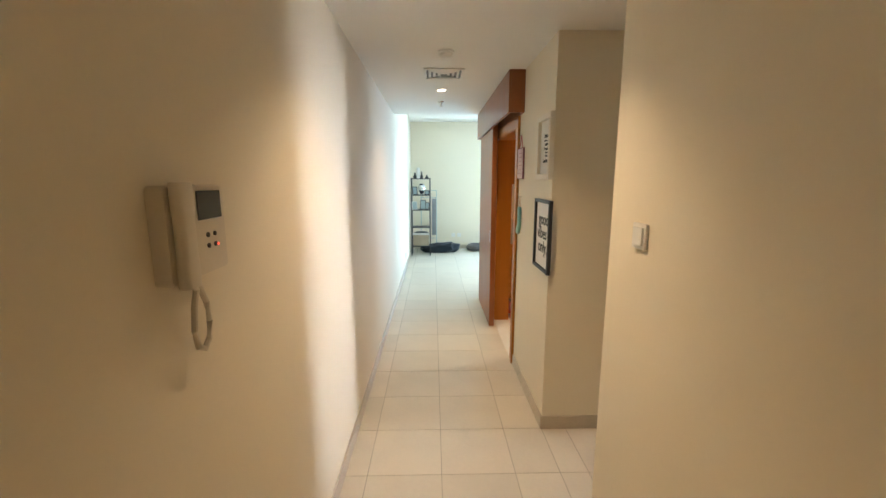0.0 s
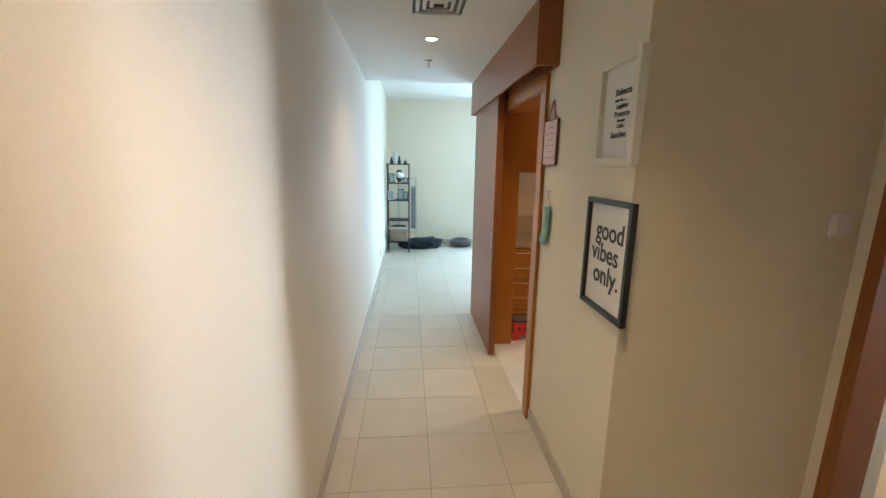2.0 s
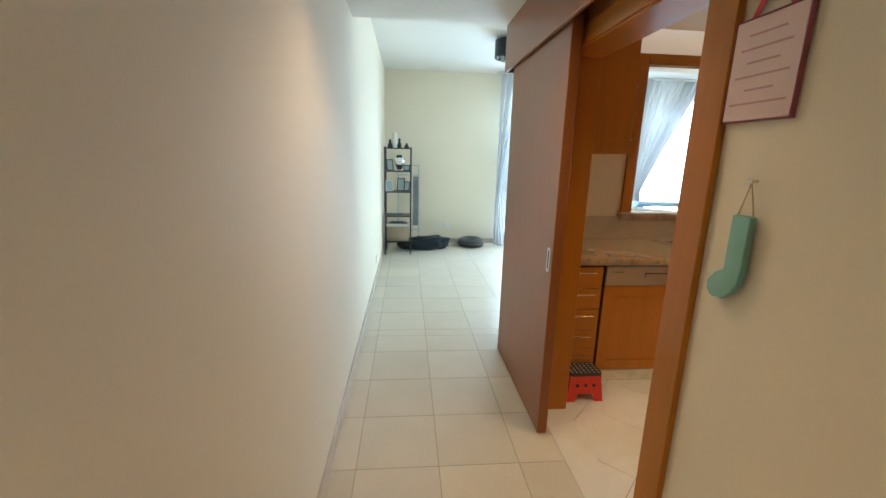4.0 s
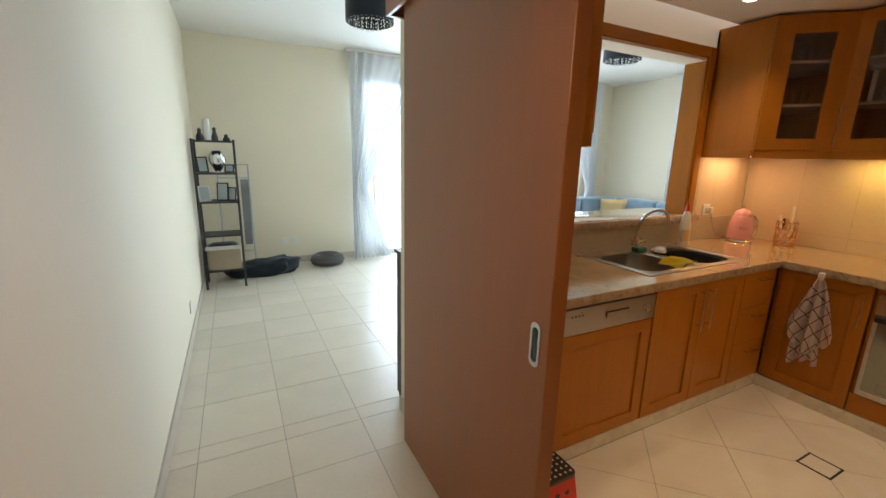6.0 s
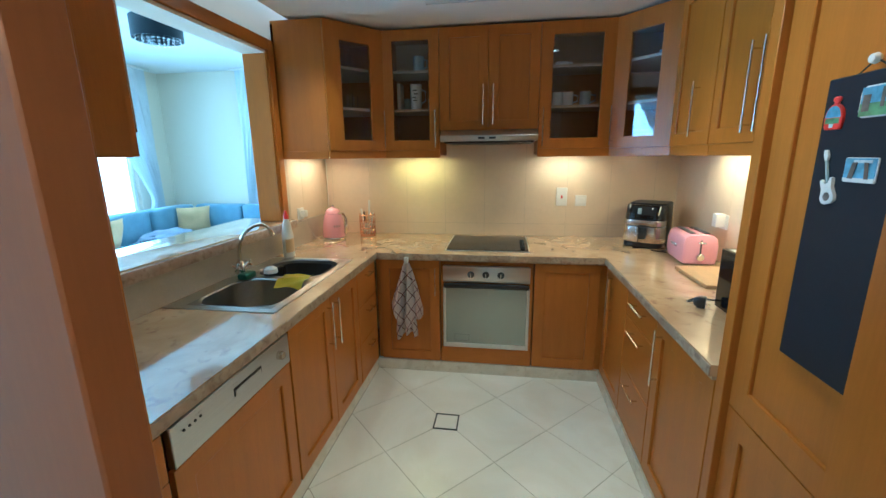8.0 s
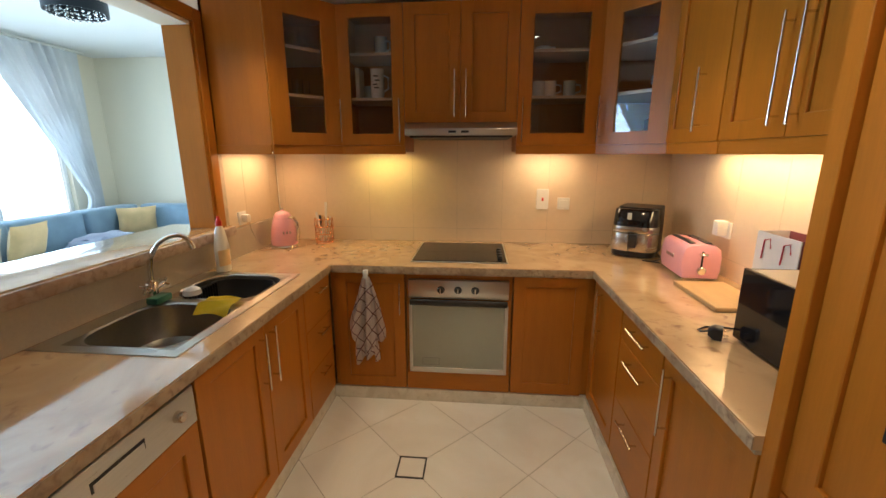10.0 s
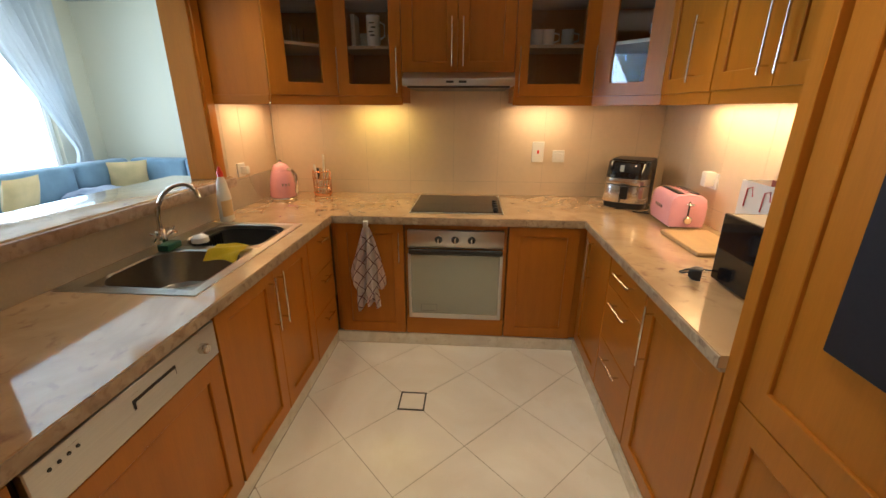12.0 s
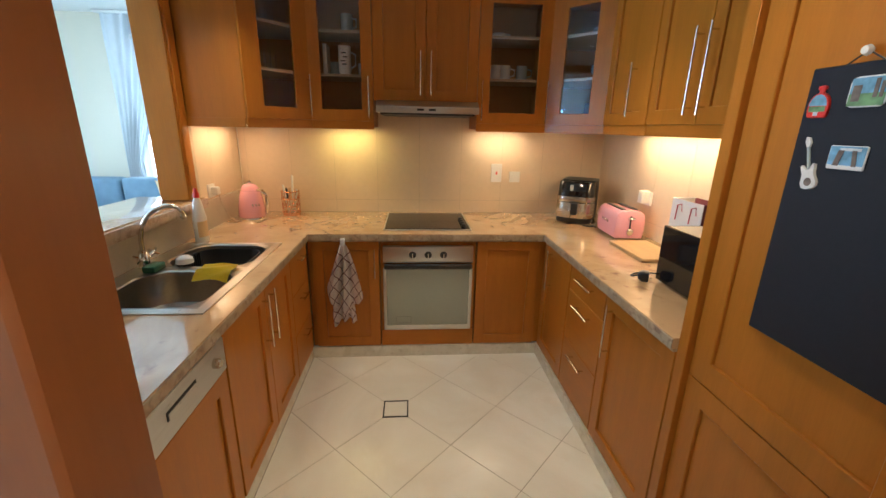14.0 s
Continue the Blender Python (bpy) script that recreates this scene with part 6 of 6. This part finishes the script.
part("filling", loft(bmesh.new(), [[(x, y, z) for x, y in rrect(-0.22 + k, 0.08 - k, 8.34 + k, 8.58 - k, 0.04)] for z, k in ((0.465, 0.0), (0.49, 0.03), (0.50, 0.08))]), BLACKFAB, o)


def photo(x, y, z, w, h, tilt, rz, m_, label):
    Mq = Matrix.Translation((x, y, z)) @ Matrix.Rotation(radians(rz), 4, 'Z') @ Matrix.Rotation(radians(-tilt), 4, 'X')
    o = thing("photo_frame", (x, y, z), label, "photo frame", "things on the rack")
    for a in ((-w, -w + 0.012, 0, h), (w - 0.012, w, 0, h), (-w + 0.012, w - 0.012, 0, 0.012), (-w + 0.012, w - 0.012, h - 0.012, h)):
        part("frame_bar", box(a[0], a[1], -0.012, 0, a[2], a[3], Mq), m_, o)
    part("photo", box(-w + 0.012, w - 0.012, -0.006, -0.002, 0.012, h - 0.012, Mq), GREYCER, o)


photo(-0.20, 8.40, 0.977, 0.06, 0.17, 10, 25, CERAMIC, "white photo frame leaning on the rack")
photo(-0.03, 8.44, 0.977, 0.06, 0.20, 12, -15, BLACKFRAME, "black photo frame leaning on the rack")
photo(0.06, 8.42, 0.977, 0.05, 0.15, 12, -30, BLACKFRAME, "black photo frame leaning on the rack")
photo(-0.19, 8.44, 1.287, 0.055, 0.17, 12, 25, BLACKFRAME, "black photo frame leaning on the rack")
solo("silver_ornament", lathe(bmesh.new(), [(0, 0), (0.05, 0), (0.03, 0.02), (0.06, 0.07), (0.085, 0.13), (0.075, 0.19), (0.04, 0.235), (0, 0.24)], Matrix.Translation((-0.05, 8.46, 1.287)), 20), SILVERP, (-0.05, 8.46, 1.287), "round silver ornament on the rack", "ornament", "things on the rack")
photo(0.06, 8.42, 1.287, 0.05, 0.09, 12, -20, BLACKFRAME, "small dark photo frame on the rack")
o = thing("white_vase", (-0.12, 8.44, 1.627), "tall slim white vase on top of the rack", "vase", "things on the rack")
part("vase_body", lathe(bmesh.new(), [(0, 0), (0.035, 0), (0.04, 0.05), (0.036, 0.16), (0.03, 0.22), (0.02, 0.225), (0, 0.225)], Matrix.Translation((-0.12, 8.44, 1.627)), 18), CERAMIC, o)
for x, y, h, r in ((-0.19, 8.42, 0.13, 0.035), (-0.05, 8.45, 0.15, 0.03), (0.06, 8.44, 0.075, 0.035)):
    solo("dark_ornament", lathe(bmesh.new(), [(0, 0), (r, 0), (r * 1.1, h * 0.25), (r * 0.5, h * 0.65), (r * 0.6, h * 0.85), (0, h)], Matrix.Translation((x, y, 1.627)), 14), BLACKMETAL, (x, y, 1.627), "small dark figurine-like ornament on the rack", "ornament", "things on the rack")
# clothes rail beside the rack
o = thing("folded_airer", (0.22, 8.86, 0), "folded grey metal clothes airer leaning by the wall", "clothes airer")
for x in (-0.08, 0.265):
    part("leg", tube(bmesh.new(), [(x, 8.78, 0.02), (x, 9.02, 1.30), (x, 9.06, 1.36)], 0.009, 7), GREYCER, o)
for z, y in ((1.36, 9.06), (1.2, 9.0), (0.3, 8.835)):
    part("bar", tube(bmesh.new(), [(-0.08, y, z), (0.265, y, z)], 0.007, 6), GREYCER, o)
part("hanging_net", box(0.165, 0.255, 8.99, 9.0, 0.35, 1.18), cloth("grey_mesh", (0.32, 0.33, 0.34)), o)
# black bag heap and cushion
b = bmesh.new()
bmesh.ops.create_icosphere(b, subdivisions=4, radius=1.0)
for v in b.verts:
    q = v.co.copy()
    f = 1 + 0.22 * noise.noise(q * 2.1) + 0.10 * noise.noise(q * 5.0)
    v.co = Vector((0.34 + 0.42 * q.x * f, 8.72 + 0.16 * q.y * f, max(0.0, 0.08 + 0.13 * q.z * f + 0.06 * max(0, q.x) * (q.z > 0))))
solo("black_bag", b, BLACKFAB, (0.3, 8.72, 0), "crumpled black fabric bag lying on the floor", "bag")
o = solo("floor_cushion", lathe(bmesh.new(), [(0, 0.05), (0.05, 0.075), (0.1, 0.125), (0.16, 0.15), (0.215, 0.12), (0.235, 0.07), (0.21, 0.02), (0.14, 0.0), (0, 0.0)], Matrix.Translation((1.18, 8.93, 0)), 32), GREYFAB, (1.18, 8.93, 0), "round dark grey plush pet bed on the floor", "pet bed")


def curtain(name, x0, x1, y, ztop, tie, toward, label, along='x', seed=1, amp=0.045):
    """Gathered voile panel, tied back towards one side at height tie."""
    b = bmesh.new()
    nu, nv = 140, 30
    vs = []
    w = x1 - x0
    for j in range(nv):
        z = ztop * (1 - j / (nv - 1)) + 0.01
        s = min(1, abs(z - tie) / (ztop - tie)) if z > tie else min(1, (tie - z) / tie) * 0.42
        k = 0.17 + 0.83 * s ** 1.05
        for i in range(nu):
            u = i / (nu - 1)
            c = u * k if toward < 0 else 1 - (1 - u) * k
            q = x0 + w * c
            off = amp * (0.4 + 0.6 * k) * (0.6 + 0.4 * math.sin(9 * u + seed)) * math.sin(2 * math.pi * 9 * u + seed + 1.6 * math.sin(5 * u + 2 * seed) + 0.7 * math.sin(3 * u + 1.3 * z)) + 0.008 * math.sin(47 * u + 3 * z)
            vs.append(b.verts.new((q, y + off, z) if along == 'x' else (y + off, q, z)))
    for j in range(nv - 1):
        for i in range(nu - 1):
            b.faces.new((vs[j * nu + i], vs[j * nu + i + 1], vs[(j + 1) * nu + i + 1], vs[(j + 1) * nu + i]))
    at = (x0, y, 0) if along == 'x' else (y, x0, 0)
    o = thing(name, at, label, "curtain", "voile curtains")
    part("fabric", b, CURTAIN, o)
    r = bmesh.new()
    if along == 'x':
        bx(r, x0 - 0.06, x1 + 0.06, y - 0.045, y + 0.045, ztop, ztop + 0.022)
    else:
        bx(r, y - 0.045, y + 0.045, x0 - 0.06, x1 + 0.06, ztop, ztop + 0.022)
    part("rail", r, WHITE, o)


TOPZ = LIVCEIL - 0.03
curtain("voile_curtain", 1.60, 2.75, 9.04, TOPZ, 1.05, -1, "pale tied-back voile curtain beside the window", seed=0.4)
curtain("voile_curtain", 2.80, 3.85, 9.04, TOPZ, 1.05, 1, "pale tied-back voile curtain beside the window", seed=1.7)
curtain("voile_curtain", 5.15, 6.35, 9.04, TOPZ, 0.95, 1, "pale blue-lit voile curtain tied back by the window", seed=2.3)
curtain("voile_curtain", 4.0, 5.10, 9.04, TOPZ, 0.95, -1, "pale blue-lit voile curtain tied back by the window", seed=0.9)
curtain("voile_curtain", 6.75, 7.75, 6.62, TOPZ, 0.95, 1, "pale voile curtain hanging by the side window", along='y', seed=2.9)


def chandelier(x, y):
    o = thing("drum_chandelier", (x, y, LIVCEIL), "black drum ceiling light with hanging crystal drops", "ceiling light", "drum chandeliers")
    Mc = Matrix.Translation((x, y, LIVCEIL))
    part("canopy", lathe(bmesh.new(), [(0.10, 0), (0.10, -0.02), (0.02, -0.03), (0, -0.03)], Mc, 24), CHROME, o)
    part("stem", lathe(bmesh.new(), [(0.012, -0.03), (0.012, -0.08), (0, -0.08)], Mc, 12), CHROME, o)
    part("shade", lathe(bmesh.new(), [(0.212, -0.04), (0.212, -0.225), (0.207, -0.225), (0.207, -0.04), (0.212, -0.04)], Mc, 40), BLACKFAB, o, "black pleated drum shade")
    part("shade_top", lathe(bmesh.new(), [(0, -0.055), (0.207, -0.055), (0.207, -0.06), (0, -0.06)], Mc, 40), CERAMIC, o)
    b = bmesh.new()
    for r, k, z in ((0.185, 26, -0.24), (0.13, 18, -0.255), (0.075, 11, -0.27)):
        for i in range(k):
            a = 2 * math.pi * i / k
            for d in range(3):
                bmesh.ops.create_icosphere(b, subdivisions=1, radius=0.0075, matrix=Mc @ Matrix.Translation((r * math.cos(a), r * math.sin(a), z + 0.028 * d)))
    q = part("crystal_fringe", b, SILVERP, o, "clear crystal drops")
    q["kind"] = "stuff"


chandelier(1.29, 7.1)
chandelier(4.3, 6.93)

# slim black shoe cabinet against the serving wall, fronts looking north
o = thing("shoe_cabinet", (1.3, 5.4, 0), "slim black shoe cabinet with round knobs", "shoe cabinet")
CX0, CX1, CY0, CY1 = 0.925, 1.70, 5.345, 5.475
part("body", box(CX0, CX1, CY0, CY1, 0.04, 0.95), BLACKMETAL, o, bevel=0.002)
part("top", box(CX0 - 0.012, CX1 + 0.01, CY0, CY1 + 0.012, 0.95, 0.972), BLACKMETAL, o, bevel=0.003)
part("base", box(CX0 + 0.01, CX1 - 0.01, CY0 + 0.005, CY1 - 0.005, 0.0, 0.04), BLACKMETAL, o)
for i in range(4):
    f = part("flap", box(CX0 + 0.005, CX1 - 0.005, CY1 + 0.001, CY1 + 0.013, 0.05 + 0.225 * i, 0.265 + 0.225 * i), BLACKMETAL, o, bevel=0.002)
    for x in (CX0 + 0.06, CX1 - 0.06):
        part("knob", lathe(bmesh.new(), [(0.006, 0), (0.006, 0.012), (0.014, 0.018), (0.012, 0.027), (0, 0.029)], facing(x, CY1 + 0.013, 180, 0.20 + 0.225 * i) @ Matrix.Rotation(radians(90), 4, 'X'), 14), BLACKMETAL, f)
solo("metal_tray", lathe(bmesh.new(), [(0, 0.0), (0.045, 0.0), (0.06, 0.03), (0.057, 0.03), (0.043, 0.004), (0, 0.004)], Matrix.Translation((0.99, 5.41, 0.972)), 24), SILVERP, (0.99, 5.41, 0.972), "small round metal dish on the black cabinet", "dish")

# sofa along the windows and the east wall
o = thing("corner_sofa", (5.6, 8.4, 0), "blue upholstered L-shaped corner sofa", "sofa")
SOFAZ = 0.84
def pad(name, x0, x1, y0, y1, z0, z1, lab=""):
    return part(name, box(x0, x1, y0, y1, z0, z1), SOFABLUE, o, lab, bevel=0.05, seg=3)
pad("base", 3.9, 6.62, 7.95, 8.85, 0.06, 0.28)
pad("base", 5.72, 6.62, 6.1, 7.94, 0.06, 0.28)
for k in range(3):
    pad("seat_cushion", 3.92 + 0.6 * k, 4.51 + 0.6 * k, 7.94, 8.62, 0.28, 0.45)
for k in range(3):
    pad("seat_cushion", 5.74, 6.40, 6.12 + 0.62 * k, 6.73 + 0.62 * k, 0.28, 0.45)
for k in range(3):
    pad("back_cushion", 3.92 + 0.85 * k, 4.75 + 0.85 * k, 8.60, 8.84, 0.40, SOFAZ)
for k in range(3):
    pad("back_cushion", 6.38, 6.61, 6.12 + 0.82 * k, 6.92 + 0.82 * k, 0.40, SOFAZ)
pad("armrest", 3.70, 3.90, 7.95, 8.85, 0.06, 0.6)
for sx, sy in ((3.8, 8.05), (3.8, 8.75), (6.5, 8.75), (6.5, 6.2), (5.8, 6.2)):
    part("leg", lathe(bmesh.new(), [(0.025, 0), (0.03, 0.06), (0, 0.06)], Matrix.Translation((sx, sy, 0)), 10), BLACK, o)


def pillow(x, y, z, w, h, rz, rx, m_, label):
    b = bmesh.new()
    n = 12
    Mq = Matrix.Translation((x, y, z)) @ Matrix.Rotation(radians(rz), 4, 'Z') @ Matrix.Rotation(radians(rx), 4, 'X')
    vs = {}
    for s in (1, -1):
        for i in range(n + 1):
            for j in range(n + 1):
                u, v = 2 * i / n - 1, 2 * j / n - 1
                if s < 0 and (i in (0, n) or j in (0, n)):
                    vs[s, i, j] = vs[1, i, j]
                    continue
                t = 0.075 * ((1 - u ** 4) * (1 - v ** 4)) ** 0.6
                k = 1 - 0.06 * (u * u) * (1 - v * v) - 0.06 * (v * v) * (1 - u * u)
                vs[s, i, j] = b.verts.new(Mq @ Vector((u * w / 2 * k, s * t, v * h / 2 * k)))
    for s in (1, -1):
        for i in range(n):
            for j in range(n):
                b.faces.new((vs[s, i, j], vs[s, i + 1, j], vs[s, i + 1, j + 1], vs[s, i, j + 1]))
    solo("scatter_cushion", b, m_, (x, y, z), label, "cushion", "cushions on the sofa")


CREAMCL = cloth("cream_cushion", (0.74, 0.68, 0.52))
pillow(6.18, 8.42, 0.64, 0.46, 0.40, -38, 14, YELLOW, "yellow scatter cushion leaning on the sofa back")
pillow(4.75, 8.42, 0.64, 0.44, 0.40, 10, 16, YELLOW, "yellow scatter cushion leaning on the sofa back")
pillow(4.25, 8.40, 0.64, 0.44, 0.40, -8, 16, CREAMCL, "cream scatter cushion leaning on the sofa back")
pillow(6.28, 7.0, 0.64, 0.44, 0.40, -95, 14, YELLOW, "yellow scatter cushion on the side sofa")
b = bmesh.new()
bmesh.ops.create_icosphere(b, subdivisions=4, radius=1.0)
for v in b.verts:
    q = v.co.copy()
    f = 1 + 0.25 * noise.noise(q * 2.4) + 0.12 * noise.noise(q * 6.0)
    v.co = Vector((5.45 + 0.40 * q.x * f, 8.25 + 0.22 * q.y * f, max(0.447, 0.50 + 0.10 * q.z * f)))
solo("blanket", b, cloth("lilac_blanket", (0.36, 0.40, 0.52)), (5.45, 8.25, 0.447), "crumpled pale blue blanket on the sofa", "blanket")

# ---- wall tiles, floor tiles ----
tw = thing("splashback_east", (KX1, 3.8, CT), "beige glazed wall tiles behind the hob", "wall tiles", kind="structure")
part("grout", box(KX1 - 0.0110, KX1, KY0 + 0.0125, KY1 - 0.0205, CT, UZ0 + 0.1), GROUTL, tw)
ZR = [(CT + 0.002, 0.999), (1.002, UZ0 + 0.10)]
JY = [3.485 + 0.33 * k for k in range(-4, 7)]
for a, c in zip(JY, JY[1:]):
    a, c = max(a, KY0 + 0.0125), min(c, KY1 - 0.0205)
    if c - a < 0.02:
        continue
    for z0, z1 in ZR:
        part("tile", box(KX1 - 0.012, KX1 - 0.006, a + 0.0012, c - 0.0012, z0, z1 - 0.0), WTILE, tw)
tw = thing("splashback_south", (3.0, KY0, CT), "beige glazed wall tiles behind the toaster", "wall tiles", kind="structure")
part("grout", box(1.825, KX1 - 0.0125, KY0, KY0 + 0.0110, CT, UZ0 + 0.0), GROUTL, tw)
JX = [1.83 + 0.33 * k for k in range(8)]
for a, c in zip(JX, JX[1:]):
    c = min(c, KX1 - 0.0125)
    if c - a < 0.02:
        continue
    for z0, z1 in ((CT + 0.002, 0.999), (1.002, UZ0 - 0.001)):
        part("tile", box(a + 0.0012, c - 0.0012, KY0 + 0.006, KY0 + 0.012, z0, z1), WTILE, tw)
tw = thing("splashback_north", (3.4, KY1, CT), "beige glazed wall tiles beside the serving opening", "wall tiles", kind="structure")
part("grout", box(PX1 + 0.072, KX1 - 0.0125, KY1 - 0.0110, KY1, PZ0 + 0.022, UZ0), GROUTL, tw)
for a, c in ((PX1 + 0.115, 3.49), (3.49, 3.82), (3.82, KX1 - 0.0125)):
    part("tile", box(a + 0.0012, c - 0.0012, KY1 - 0.012, KY1 - 0.006, PZ0 - 0.015, UZ0 - 0.001), WTILE, tw)

T = 0.4125
fl = thing("floor", (0.3, 3.0, 0), "pale cream square floor tiles in corridor and living room", "floor", kind="structure")
GX0, GY0 = 0.235, 2.986
regions = [(LX, RX, SY, 5.34), (LX, EX, 5.34, NY)]
b = bmesh.new()
bx(b, LX, RX, SY, 5.34, -0.05, -0.002)
bx(b, LX, EX, 5.34, NY + 0.1, -0.05, -0.002)
bx(b, RX, 1.8, 1.31, 2.16, -0.05, -0.002)
bx(b, 1.8, 4.4, 0.42, 2.16, -0.05, -0.002)
part("grout_bed", b, GROUT, fl)
rest = bmesh.new()
shared = {}
J = 0.0018
for i in range(-4, 18):
    for j in range(-14, 18):
        x, y = GX0 + T * i, GY0 + T * j
        for (x0, x1, y0, y1) in regions + [(RX, 1.8, 1.31, 2.16), (1.8, 4.4, 0.42, 2.16)]:
            a0, a1, c0, c1 = max(x, x0), min(x + T, x1), max(y, y0), min(y + T, y1)
            if a1 - a0 < 0.01 or c1 - c0 < 0.01:
                continue
            w, h = a1 - a0 - 2 * J, c1 - c0 - 2 * J
            near = a0 < 1.6 and (y0 < 6 and c0 > -1)
            if not near:
                bx(rest, a0 + J, a1 - J, c0 + J, c1 - J, -0.004, 0.0)
                continue
            key = (round(w, 3), round(h, 3))
            if key not in shared:
                shared[key] = finish("tile", box(-w / 2, w / 2, -h / 2, h / 2, -0.004, 0.0), FLOOR, 0.0009)
            q = new("tile", shared[key])
            q.parent = fl
            q.location = Vector(((a0 + a1) / 2, (c0 + c1) / 2, 0)) - BASE[fl]
q = part("distant_tiles", rest, FLOOR, fl)
q["kind"] = "stuff"

kf = thing("floor_kitchen", (2.3, 3.75, 0), "white marble kitchen floor tiles laid diagonally", "floor", kind="structure")
part("grout_bed", box(RX, KX1, KY0, KY1, -0.05, -0.002), GROUT, kf)
D = 0.585
CXX, CYY = 2.367, 3.676
RG = (KX0 + 0.001, 3.235, 2.96, 4.56)
for i in range(-4, 5):
    for j in range(-4, 5):
        for ox in (0.0, 0.5):
            cx, cy = CXX + D * (i + ox), CYY + D * (j + ox + 0.5)
            h = D / 2 - J * 1.2
            full = [(cx - h, cy), (cx, cy - h), (cx + h, cy), (cx, cy + h)]
            poly = clip_poly(full, *RG)
            if len(poly) < 3:
                continue
            area = abs(sum(poly[k - 1][0] * poly[k][1] - poly[k][0] * poly[k - 1][1] for k in range(len(poly)))) / 2
            if area < 0.0004:
                continue
            part("tile", prism(bmesh.new(), poly, -0.004, 0.0), KTILE, kf)
